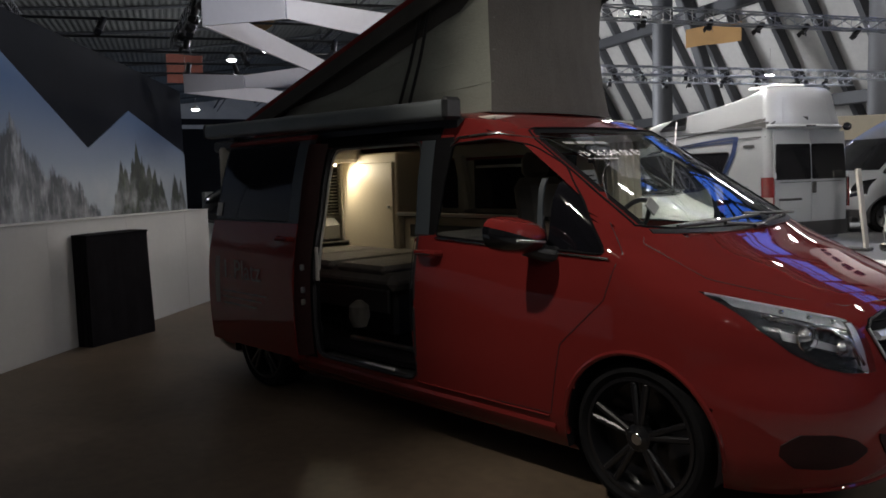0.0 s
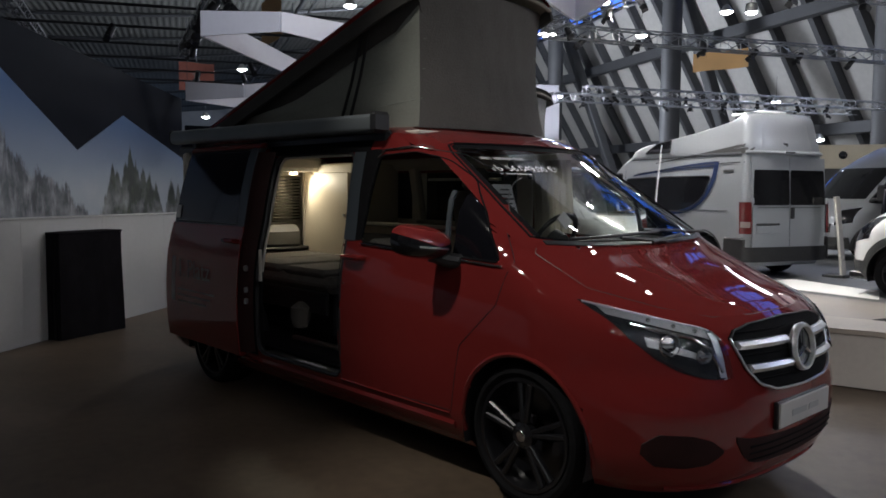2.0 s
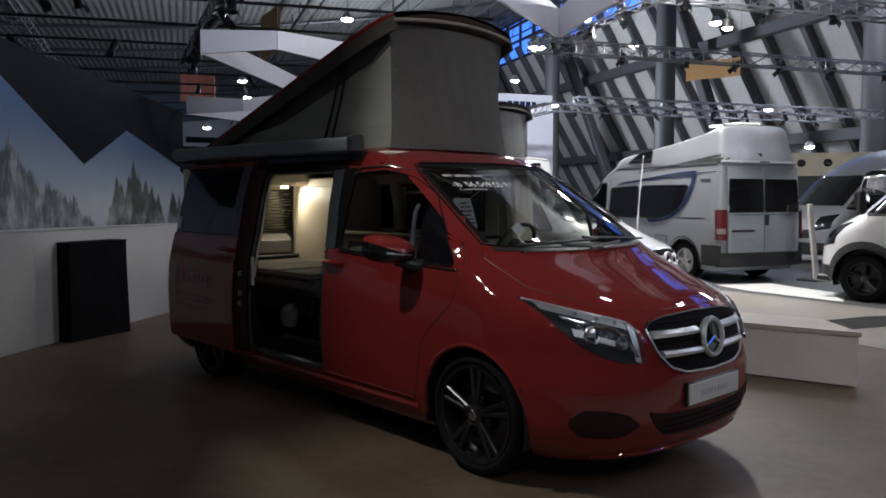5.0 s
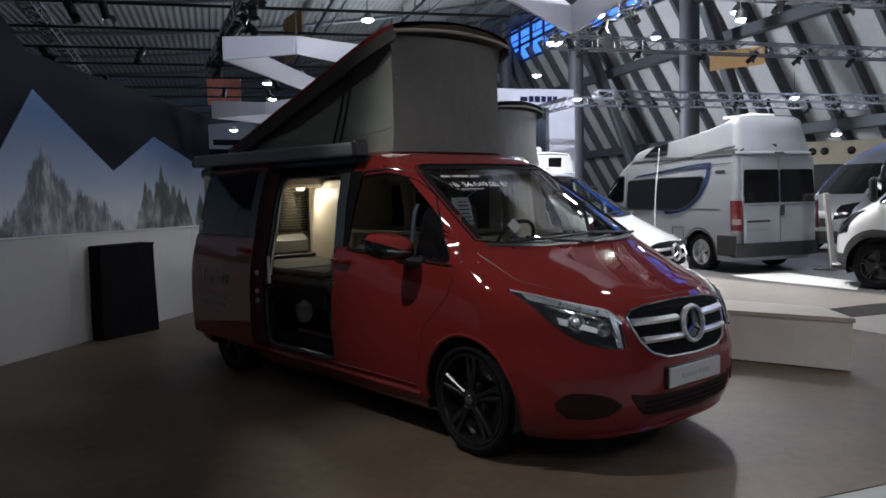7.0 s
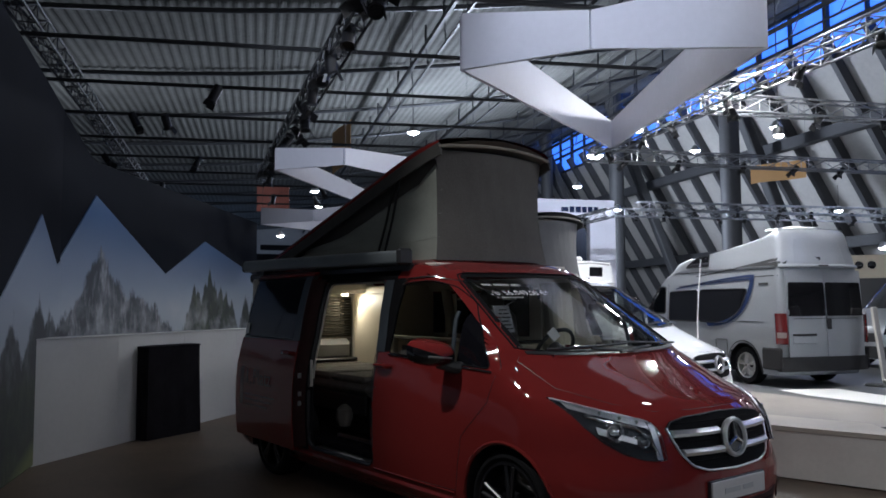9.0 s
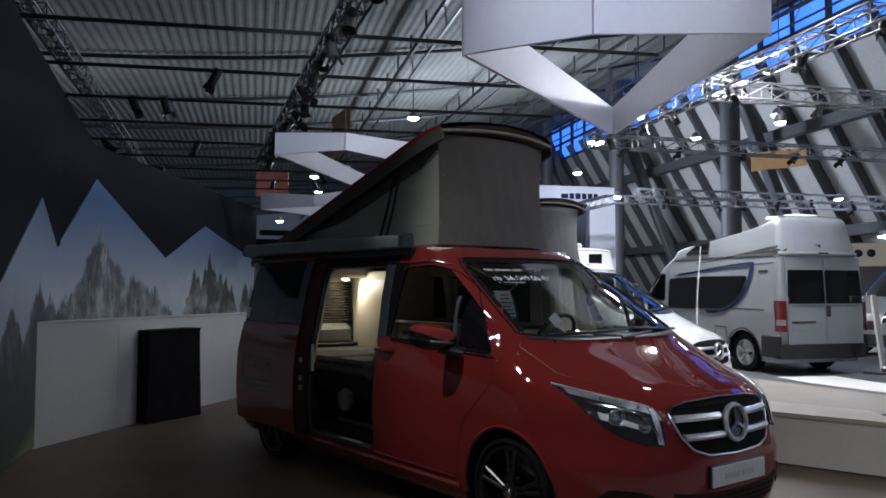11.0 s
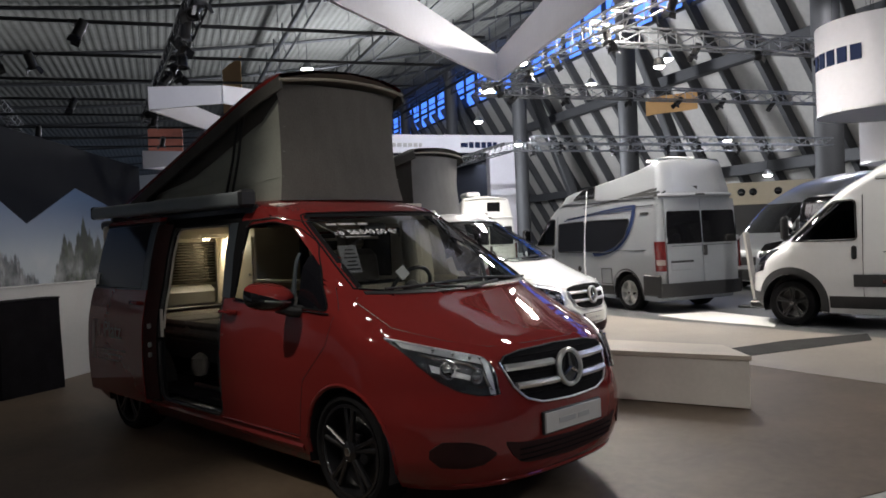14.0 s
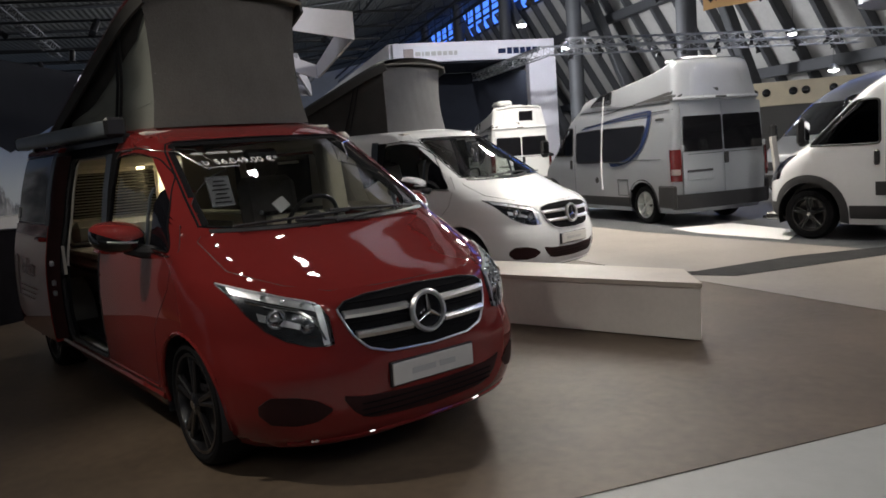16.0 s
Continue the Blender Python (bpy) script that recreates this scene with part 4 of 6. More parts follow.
    if awning:
        aw = part("awning", Geo().sheet(lambda x, a: (x, -0.79 + math.copysign(0.062 * abs(math.cos(a)) ** 0.55, math.cos(a)), 1.893 + 0.012 * (-(x + 1.27) / 2.8) * 3 + math.copysign(0.056 * abs(math.sin(a)) ** 0.55, math.sin(a))), [-4.08 + 2.80 * k / 10 for k in range(11)], [2 * math.pi * k / 28 for k in range(29)]), M_AWN, van, "anthracite roll-out awning case along the roof")
        part("end_cap", Geo().box((-1.275, -0.79, 1.897), (0.05, 0.138, 0.128), 0.02), M_BLACK, aw)
        part("end_cap", Geo().box((-4.09, -0.79, 1.931), (0.04, 0.134, 0.122), 0.018), M_BLACK, aw)
        part("awning_rail", Geo().box((-2.7, -0.72, 1.81), (2.9, 0.06, 0.09), 0.02), M_BLACK, aw)
        for x in (-3.8, -2.7, -1.5):
            part("bracket", Geo().box((x, -0.72, 1.87), (0.08, 0.1, 0.06), 0.01), M_BLACK, aw)
    return van


def open_cabin(van):
    """Slid-back door and the living space seen through its opening."""
    off = 0.095
    dz = [0.33 + (1.235 - 0.33) * k / 16 for k in range(17)]
    xs = [-3.73 + 1.18 * k / 12 for k in range(13)]
    shape = lambda x, z: (x + (0.0 if z < 1.0 else 0.06 * (z - 1.0) * (1 if x < -3.1 else -0.6)), -(V_SKIN.side(-2.2, z) + off), z)
    door = part("sliding_door", Geo().sheet(shape, xs, dz, thick=(0, 0.05, 0)), M_RED, van, "open red sliding door pushed back along the side")
    part("door_frame", Geo().sheet(lambda x, z: tuple(Vector(shape(x, z)) + Vector((0, 0.012, 0))), xs, [1.235 + 0.575 * k / 8 for k in range(9)], thick=(0, 0.04, 0)), M_BLACK, door)
    part("door_window", Geo().sheet(lambda x, z: tuple(Vector(shape(x, z)) + Vector((0, 0.004, 0))), [-3.70 + 1.03 * k / 10 for k in range(11)], [1.25 + 0.52 * k / 8 for k in range(9)], thick=(0, 0.006, 0)), M_DOORGLASS, door, "dark privacy glass of the sliding door")
    part("door_pillar_film", Geo().sheet(lambda x, z: tuple(Vector(shape(x, z)) + Vector((0, 0.0, 0))), [-2.665, -2.63, -2.59, -2.555], [1.24 + 0.56 * k / 8 for k in range(9)], thick=(0, 0.03, 0)), M_PILLAR, door)
    part("door_top_edge", Geo().sheet(lambda x, z: tuple(Vector(shape(x, z)) + Vector((0, -0.001, 0))), xs, [1.79, 1.80, 1.815, 1.825], thick=(0, 0.05, 0)), M_RED, door)
    y = -(V_SKIN.side(-2.2, 1.13) + off)
    part("door_handle", Geo().tube([(-2.76, y, 1.13), (-2.745, y - 0.035, 1.134), (-2.67, y - 0.045, 1.136), (-2.60, y - 0.035, 1.134), (-2.585, y, 1.13)], 0.017, 8), M_RED, door)
    # thick red door edge, darkened in colour for its shade, with latch hardware
    part("door_edge", Geo().sheet(lambda k, z: (-2.552 + 0.08 * k, -(V_SKIN.side(-2.2, z) + off) + 0.006 + 0.08 * k * k, z), [0, 0.5, 1], [0.36 + 0.1 * k for k in range(15)], thick=(-0.03, 0, 0)), M_SHADED_RED, door)
    for z in (0.72, 0.80, 0.95):
        part("latch", Geo().box((-2.495, -1.015, z), (0.02, 0.03, 0.04), 0.006), M_ALU, door)
    part("grab_strip", Geo().tube([(-2.435, -0.935, 0.86), (-2.435, -0.935, 1.08)], 0.012, 6), M_TRIM, door)
    # pale sticker and lettering on the door
    yy = lambda z: -(V_SKIN.side(-2.2, z) + off) - 0.003
    part("door_sticker", Geo().sheet(lambda x, z: (x, yy(z), z), [-3.62, -3.55], [0.62 + 0.05 * k for k in range(8)]), M_STICKER, door)
    part("door_sticker", Geo().sheet(lambda x, z: (x, yy(z), z), [-3.69, -3.61], [1.27, 1.37]), M_PLATE, door)
    m = Matrix.Translation((-3.50, yy(0.83) - 0.004, 0.82)) @ Euler((math.pi / 2, 0, 0)).to_matrix().to_4x4()
    lettering("award_number", "1.", 0.20, m, M_STICKER, door)
    lettering("award_lettering", "Platz", 0.20, m @ Matrix.Translation((0.17, 0, 0)), M_STICKER, door)
    for k, w in enumerate((0.62, 0.55, 0.48)):
        part("writing_bar", Geo().box((-3.50 + w / 2, yy(0.70 - 0.05 * k) - 0.001, 0.72 - 0.045 * k), (w, 0.002, 0.014)), M_STICKER, door)
    # opening trim
    loop = dense(round_poly(OPENING, 0.1), 0.05)
    part("opening_seal", Geo().tube(side_strip(loop, -0.012, 0, -1), 0.016, 6, True), M_BLACK, van)
    part("opening_trim", Geo().tube(side_strip([(x * 0.985 - 0.03, 1.05 + (z - 1.05) * 0.975) for x, z in loop if z > 0.9], -0.045, 0, -1), 0.010, 6), M_TRIM, van)
    # step
    st = part("entry_step", Geo().box((-1.95, -0.80, 0.33), (1.0, 0.26, 0.06), 0.012), M_BLACK, van, "black entry step with metal tread")
    part("tread_plate", Geo().box((-1.95, -0.80, 0.363), (0.96, 0.20, 0.008), 0.002), M_ALU, st, "grey metal step plate")
    # white strip painting the glint on the metal tread
    part("tread_strip", Geo().box((-1.85, -0.90, 0.371), (0.30, 0.03, 0.008), 0.002), M_LETTER, st)
    part("threshold", Geo().box((-1.95, -0.66, 0.435), (1.0, 0.04, 0.03), 0.006), M_ALU, st)
    part("step_riser", Geo().box((-1.95, -0.68, 0.38), (1.0, 0.03, 0.08), 0.006), M_BLACK, st)
    # black door jambs round the opening
    jam = lambda x, z: (x, -(V_SKIN.side(x, z) + 0.005), z)
    part("door_jamb", Geo().sheet(jam, [-2.58, -2.54, -2.50, -2.455], [0.34 + 0.073 * k for k in range(20)], thick=(0, 0.06, 0)), M_MESH, van)
    part("door_jamb", Geo().sheet(jam, [-2.58 + 0.0925 * k for k in range(14)], [1.73, 1.76, 1.79, 1.82], thick=(0, 0.06, 0)), M_MESH, van)
    part("rear_quarter_panel", Geo().sheet(jam, [-3.95 + 0.1 * k for k in range(14)], [1.20 + 0.1 * k for k in range(7)], thick=(0, 0.02, 0)), M_BLACK, van)
    # bed and drawer base
    bed = part("bed", Geo().box((-2.95, -0.10, 0.83), (1.80, 1.04, 0.12), 0.05), M_CUSHION, van, "dark grey fold-out bed with seams")
    for x in (-3.55, -3.02, -2.42):
        part("cushion", Geo().box((x, -0.10, 0.905), (0.54, 1.02, 0.06), 0.025), M_CUSHION, bed)
    part("bed_base", Geo().box((-3.0, -0.02, 0.60), (1.6, 0.9, 0.36), 0.03), M_BLACK, bed)
    part("valance", Geo().box((-2.95, -0.60, 0.70), (1.7, 0.03, 0.16), 0.01), M_BLACK, bed)
    # tail window with blind, leather cushion below
    tail = part("tail_window_frame", Geo().box((-3.935, -0.10, 1.41), (0.03, 0.92, 0.50), 0.02), M_TRIM, van, "pale tail window frame with a slatted blind")
    part("tail_glass", Geo().box((-3.917, -0.10, 1.41), (0.006, 0.84, 0.42), 0.002), M_GLOSSBLACK, tail)
    for k in range(15):
        part("blind_slat", Geo().box((-3.90, -0.10, 1.215 + 0.028 * k), (0.022, 0.84, 0.004), 0.0, Matrix.Rotation(0.5, 4, "Y")), M_BLIND, tail)
    part("bench_backrest", Geo().box((-3.86, -0.12, 1.06), (0.14, 0.82, 0.24), 0.07), M_GREYSEAT, bed, "grey leather backrest")
    part("rear_shelf", Geo().box((-3.84, -0.12, 0.965), (0.2, 0.86, 0.03), 0.01), M_BLACK, bed)
    # wardrobe and kitchen along the far side
    wd = part("wardrobe", Geo().box((-3.44, 0.56, 1.27), (0.76, 0.52, 0.92), 0.012), M_CREAM, van, "cream laminate wardrobe")
    part("wardrobe_edge", Geo().box((-3.815, 0.298, 1.25), (0.022, 0.02, 0.86), 0.006), M_TRIM, wd)
    part("wardrobe_door", Geo().box((-3.42, 0.296, 1.25), (0.62, 0.014, 0.80), 0.004), M_CREAM, wd)
    part("door_knob", Geo().cyl((-3.16, 0.29, 1.28), (-3.16, 0.275, 1.28), 0.012, seg=10), M_ALU, wd)
    kt = part("kitchen_unit", Geo().box((-2.25, 0.58, 0.83), (1.58, 0.48, 0.74), 0.012), M_CREAM, van, "cream kitchen cupboard with dark recess")
    part("worktop", Geo().box((-2.25, 0.57, 1.215), (1.60, 0.52, 0.03), 0.006), M_GLOSSBLACK, kt)
    part("recess", Geo().box((-2.55, 0.336, 1.09), (0.80, 0.012, 0.10), 0.003), M_BLACK, kt)
    for x in (-2.7, -2.15, -1.65):
        part("drawer_front", Geo().box((x, 0.334, 0.88), (0.50, 0.014, 0.28), 0.005), M_CREAM, kt)
    curtain = Geo().sheet(lambda u, z: (-1.42 + 0.36 * u, 0.775 - 0.10 * max(0.0, z - 1.3) + 0.012 * math.sin(u * 40), z), [k / 40 for k in range(41)], [1.2, 1.3, 1.4, 1.5, 1.6, 1.72])
    part("cab_curtain", curtain, M_CURTAIN, van, "beige pleated cab curtain")
    fw = part("far_side_panel", Geo().box((-2.3, 0.815, 1.45), (1.66, 0.02, 0.50), 0.008), M_TRIM, van, "beige far side panel with two dark windows")
    for x0, x1 in ((-3.05, -2.86), (-2.66, -1.62)):
        part("far_side_window", Geo().box(((x0 + x1) / 2, 0.80, 1.45), (x1 - x0, 0.016, 0.40), 0.006), M_DOORGLASS, fw)
    # pale bar built in place of a reflection in the window
    part("far_window_rail", Geo().box((-2.2, 0.785, 1.59), (0.85, 0.02, 0.022), 0.004), M_ALU, fw)
    part("far_pillar", Geo().tube([(-2.70, 0.77, 1.24), (-2.745, 0.77, 1.46), (-2.79, 0.765, 1.68)], 0.05, 8), M_TRIM, van, "beige cabin pillar lining")
    part("worktop_edge", Geo().box((-2.3, 0.305, 1.222), (1.55, 0.02, 0.03), 0.005), M_ALU, kt)
    part("upper_lining", Geo().box((-2.3, 0.79, 1.73), (2.6, 0.08, 0.12), 0.03), M_TRIM, van)
    part("overhead_locker", Geo().box((-3.72, -0.10, 1.725), (0.30, 0.9, 0.13), 0.03), M_TRIM, van)
    lm = part("cabin_lamp", Geo().cyl((-3.72, 0.13, 1.634), (-3.72, 0.13, 1.652), 0.035, seg=16), M_WARM, van, "lit warm reading lamp")
    part("lamp_housing", Geo().cyl((-3.72, 0.13, 1.652), (-3.72, 0.13, 1.665), 0.05, seg=16), M_TRIM, lm)
    part("waste_bag", Geo().lathe([(0.0, 0.0), (0.05, 0.0), (0.075, 0.07), (0.07, 0.14), (0.02, 0.18), (0.0, 0.18)], (-2.36, -0.66, 0.52), (0, 0, 1), 16), M_CUSHION, van)


red_van = compact_van("dark red camper van with raised pop-up roof and open sliding door", "show vans", pose(0, 0, 0), M_RED, True)
open_cabin(red_van)
ws_mat = Matrix(((0, -0.84, 0, 0), (1, 0, 0, 0), (0, 0.545, 1, 0), (0, 0, 0, 1)))
for text, size, y0, z0 in (("ab", 0.080, -0.54, 1.61), ("56.049,00 €*", 0.080, -0.435, 1.61)):
    p = v_front(y0, z0, 0.035)
    ob = lettering("price_lettering", text, size, Matrix.Translation((p[0] + 0.012, y0, z0)) @ ws_mat, M_LETTER, red_van, 0.0005)
    for v in ob.data.vertices:
        v.co.x = V_SKIN.front(v.co.y, v.co.z) + 0.004
    tagged(ob, "white price lettering on the windscreen")
for y0, y1, z in ((-0.53, -0.46, 1.675), (-0.44, -0.31, 1.675), (-0.29, -0.21, 1.675), (-0.52, -0.30, 1.59)):
    h = 0.014 if z > 1.6 else 0.006
    part("writing_bar", Geo().sheet(lambda y, k: v_front(y, z + k * h, 0.004), [y0 + (y1 - y0) * k / 6 for k in range(7)], [0, 1]), M_PLATEBAR, red_van)
# price sheet on the dashboard and inside mirror
sheet_ob = part("price_sheet", Geo().box((-0.62, -0.40, 1.44), (0.012, 0.15, 0.20), 0.002, Matrix.Rotation(-0.35, 4, "Y")), M_GREYBAR, red_van, "grey price sheet leaning behind the windscreen")
for k in range(6):
    part("writing_bar", Geo().box((-0.608 + 0.0095 * (k - 3) * -1.0, -0.40, 1.375 + 0.026 * k), (0.004, 0.11 - 0.02 * (k % 3), 0.007), 0, Matrix.Rotation(-0.35, 4, "Y")), M_MESH, sheet_ob)
part("inside_mirror", Geo().box((-0.88, 0.02, 1.66), (0.05, 0.24, 0.07), 0.025), M_BLACK, red_van, "black inside rear-view mirror")
part("card", Geo().box((-0.45, -0.08, 1.33), (0.01, 0.10, 0.08), 0.002, Matrix.Rotation(-0.5, 4, "Y") @ Matrix.Rotation(0.5, 4, "X")), M_PLATEBAR, red_van)
white_van = compact_van("glossy white camper van with raised pop-up roof coloured as shaded", "show vans", pose(-3.0, 4.3, 0, 0, 0, 10), M_WHITE, False, awning=False)
spot = bpy.data.lights.new("cabin_lamp_light", "SPOT")
spot.shadow_soft_size, spot.energy, spot.color = 0.05, 10.0, (1, 0.86, 0.62)
spot.spot_size, spot.spot_blend = radians(165), 0.4
lamp_ob = new("cabin_lamp_light", spot)
lamp_ob.matrix_world = look((-3.72, 0.13, 1.60), (-2.7, 0.15, 1.0))


# ---- full-size panel van campers ----
B_ROWS = [
    (0.22, 0.72, 0.93, 0.8, -4.95), (0.35, 0.80, 0.985, 0.85, -5.02), (0.55, 0.83, 1.0, 0.85, -5.05), (0.80, 0.81, 1.01, 0.82, -5.05), (0.98, 0.74, 1.012, 0.76, -5.045),
    (1.10, 0.61, 1.01, 0.70, -5.04), (1.20, 0.45, 1.0, 0.64, -5.035), (1.30, 0.27, 0.995, 0.58, -5.03), (1.36, 0.17, 0.99, 0.52, -5.03), (1.70, -0.20, 0.965, 0.42, -5.01),
    (2.00, -0.52, 0.935, 0.4, -4.99), (2.12, -0.68, 0.92, 0.42, -4.98), (2.20, -0.82, 0.915, 0.5, -4.975), (2.35, -1.05, 0.90, 0.6, -4.95), (2.60, -1.55, 0.865, 0.8, -4.90),
    (2.76, -2.15, 0.83, 1.0, -4.87), (2.86, -2.9, 0.77, 1.1, -4.83), (2.90, -3.45, 0.66, 1.0, -4.76)]
B_SKIN = Skin(B_ROWS, 2.4, (-5.05, 0.16))
CUT = 0.585  # how much shorter the short wheelbase is
B_SHORT = Skin([(z, x, w, d, r + CUT) for z, x, w, d, r in B_ROWS if z < 2.3] + [
    (2.35, -0.92, 0.90, 0.55, -4.365), (2.42, -1.10, 0.885, 0.55, -4.345), (2.52, -1.95, 0.87, 0.55, -4.325), (2.65, -2.95, 0.85, 0.5, -4.305), (2.75, -3.55, 0.835, 0.4, -4.285),
    (2.83, -3.85, 0.81, 0.3, -4.265), (2.87, -3.95, 0.785, 0.2, -4.24), (2.90, -4.02, 0.74, 0.14, -4.20)], 2.4, (-5.05, 0.16))
B_WIN = [(-0.95, 1.30), (-0.93, 1.88), (-0.62, 1.88), (-0.30, 1.60), (0.02, 1.30)]


def big_van(label, m, paint, cladding=False, stripe=False, rims=None, sides=(1,), short=False, cap_window=False, group="large camper vans"):
    van = thing("camper_van", label, "camper van", group, m)
    sk, dx = (B_SHORT, CUT) if short else (B_SKIN, 0.0)
    zs = list(np.arange(0.22, 0.95, 0.05)) + list(np.arange(0.95, 1.36, 0.03)) + list(np.arange(1.38, 2.74, 0.05)) + [2.76, 2.80, 2.83, 2.855, 2.875, 2.89, 2.90]
    fixed = list(np.arange(-4.85 + dx, -1.3, 0.08))
    pts = sk.grid(zs, fixed, fixed[-1], arc=20, mid=24, rear=10)
    whole = Geo()
    for sgn in (-1, 1):
        cuts = [("", "xz", circle(0, 0.36, 0.44), 0.04), ("", "xz", circle(-4.035 + dx, 0.36, 0.42), 0.04), ("", "xz", round_poly(B_WIN, 0.06), 0.04)]
        for g in cut_skin(sk, pts, sgn, cuts).values():
            whole.add(g.v, g.f)
    whole.sheet(lambda x, u: (x, u * (0.74 if short else 0.67), 2.90 + 0.02 * (1 - u * u)), [-4.76 + dx + (0.2 if short else 1.3) * k / 12 for k in range(13)], [-1, -0.5, 0, 0.5, 1])
    part("body_shell", whole, paint, van, "glossy high-roof van body")
    for sgn in (-1, 1):
        sd = lambda x, z, o=0.0: (x, sgn * (sk.side(x, z) + o), z)
        w = pane(round_poly(B_WIN, 0.06), lambda x, z: sgn * (sk.side(x, z) - 0.01), M_DARKGLASS, "cab_window", van, 0.004, "dark cab side window")
        part("window_trim", Geo().tube([sd(x, z, 0.0) for x, z in dense(round_poly(B_WIN, 0.06), 0.08)], 0.016, 6, True), M_BLACK, van)
        part("door_gap", Geo().tube([sd(-1.03, 0.45 + 0.1 * k, -0.001) for k in range(16)], 0.006, 5), M_BLACK, van)
        part("door_handle", Geo().box(sd(-0.92, 1.12, 0.02), (0.07, 0.05, 0.2), 0.02), M_BLACK, van)
        part("sill_cladding", Geo().sheet(lambda x, z: sd(x, z, 0.012), [-3.6 + dx + (3.04 - dx) * k / 19 for k in range(20)], [0.30, 0.36, 0.42, 0.48], thick=(0, -sgn * 0.05, 0)), M_BLACK, van)
        if cladding:
            part("side_moulding", Geo().sheet(lambda x, z: sd(x, z, 0.014), [-3.5 + dx + (2.6 - dx) * k / 13 for k in range(14)], [0.62, 0.68, 0.74, 0.80], thick=(0, -sgn * 0.03, 0)), M_CLAD, van)
            part("side_marker", Geo().box(sd(-1.35, 0.70, 0.022), (0.14, 0.02, 0.06), 0.008), M_TAIL, van)
        r = 0.44
        for cx in (0, -4.035 + dx):
            wide = 0.11 if cladding else 0.03
            part("wheel_arch", Geo().sheet(lambda a, q: sd(cx + (r + q * wide) * math.cos(a), 0.36 + (r + q * wide) * math.sin(a), 0.022 * (1 - q * q * 0.6)), [math.pi * (-0.08 + 1.16 * k / 28) for k in range(29)], [0, 0.35, 0.7, 1]), M_CLAD if cladding else M_BLACK, van)
            part("wheel_well", well(cx, sgn, 0.36, r, 0.96), M_BLACK, van)
            wheel(van, cx, sgn * 0.955, 0.355, 0.235, 0.225, sgn, 5, rims)
        mi = part("door_mirror", Geo().box((-0.02, sgn * 1.17, 1.50), (0.12, 0.2, 0.38), 0.05), M_BLACK, van, "large black door mirror")
        part("mirror_glass", Geo().box((-0.085, sgn * 1.17, 1.52), (0.008, 0.15, 0.26), 0.004), M_CHROME, mi)
        part("mirror_arm", Geo().tube([(0.02, sgn * 0.95, 1.36), (0.0, sgn * 1.10, 1.38)], 0.035, 8), M_BLACK, mi)
        # headlights: tall swept-back
        hl = Geo().sheet(lambda y, k: (sk.front(sgn * y, 0.78 + 0.34 * k + 0.25 * (y - 0.6)) + 0.012, sgn * y, 0.78 + 0.34 * k + 0.25 * (y - 0.6)), [0.62 + 0.27 * k / 8 for k in range(9)], [0, 0.2, 0.4, 0.6, 0.8, 1], thick=(-0.03, 0, 0))
        part("headlight", hl, M_GLOSSBLACK, van, "dark swept-back headlight")
        # living-area windows and roof window
        if sgn in sides:
            for shape, rr in (([(-2.06, 1.15), (-2.06, 1.80), (-1.10, 1.77), (-1.10, 1.15)], 0.07),
                              ([(-2.98, 1.14), (-3.40, 1.42), (-3.55, 1.80), (-2.13, 1.80), (-2.13, 1.15)], 0.1), ([(-2.36, 2.27), (-2.36, 2.51), (-1.95, 2.46), (-1.62, 2.27)], 0.03)):
                poly = round_poly(shape if short else [(x - 0.3, z + 0.2 if z < 2 else z) for x, z in shape], rr)
                p = pane(poly, lambda x, z: sgn * (sk.side(x, z) + 0.012), M_GLOSSBLACK, "side_window", van, 0.01, "dark tinted camper window")
                part("window_frame", Geo().tube([sd(x, z, 0.012) for x, z in dense(poly, 0.1)], 0.012, 5, True), M_BLACK, p)
            for z in (2.16, 2.20):
                part("roof_seam", Geo().tube([sd(-4.8 + dx + (3.6 - dx) * k / 36, z, 0.004) for k in range(37)], 0.008, 5), paint if z > 2.18 else M_CLAD, van)
            part("side_rail", Geo().tube([sd(-4.6 + dx + (3.3 - dx) * k / 33, 1.18 if short else 1.12, 0.004) for k in range(34)], 0.006, 5), M_CLAD, van)
            part("door_track", Geo().tube([sd(-2.095, 0.62 + 0.1 * k, 0.012) for k in range(21)], 0.013, 5), M_WHITE, van)
            part("service_hatch", Geo().sheet(lambda x, z: sd(x, z, 0.006), [-2.97, -2.82, -2.68], [0.54, 0.67, 0.80], thick=(0, -sgn * 0.02, 0)), paint, van)
            part("hatch_frame", Geo().tube([sd(x, z, 0.006) for x, z in dense([(-2.99, 0.52), (-2.99, 0.82), (-2.66, 0.82), (-2.66, 0.52)], 0.1)], 0.007, 5, True), M_CLAD, van)
            part("fuel_cap", Geo().cyl(sd(-1.9, 0.8, -0.01), sd(-1.9, 0.8, 0.006), 0.06, seg=16), M_BLACK, van)
            if stripe:
                def ribbon(name, line, w0, w1, mat):
                    n = len(line)
                    part(name, Geo().sheet(lambda k, q: sd(line[int(k)][0], line[int(k)][1] + (q - 0.5) * (w0 + (w1 - w0) * k / (n - 1)), 0.010), range(n), [0, 0.5, 1]), mat, van, "dark blue swoosh graphic")
                arc = [(-1.3 - 2.35 * k / 16, 1.83 + 0.19 * math.sin(1.35 * k / 16)) for k in range(17)]
                ribbon("swoosh", arc, 0.02, 0.10, M_BLUE)
                hook = [(-3.66 + 1.25 * (k / 18) ** 2.4, 2.06 - 0.96 * math.sin(math.pi / 2 * k / 18) ** 1.2) for k in range(19)]
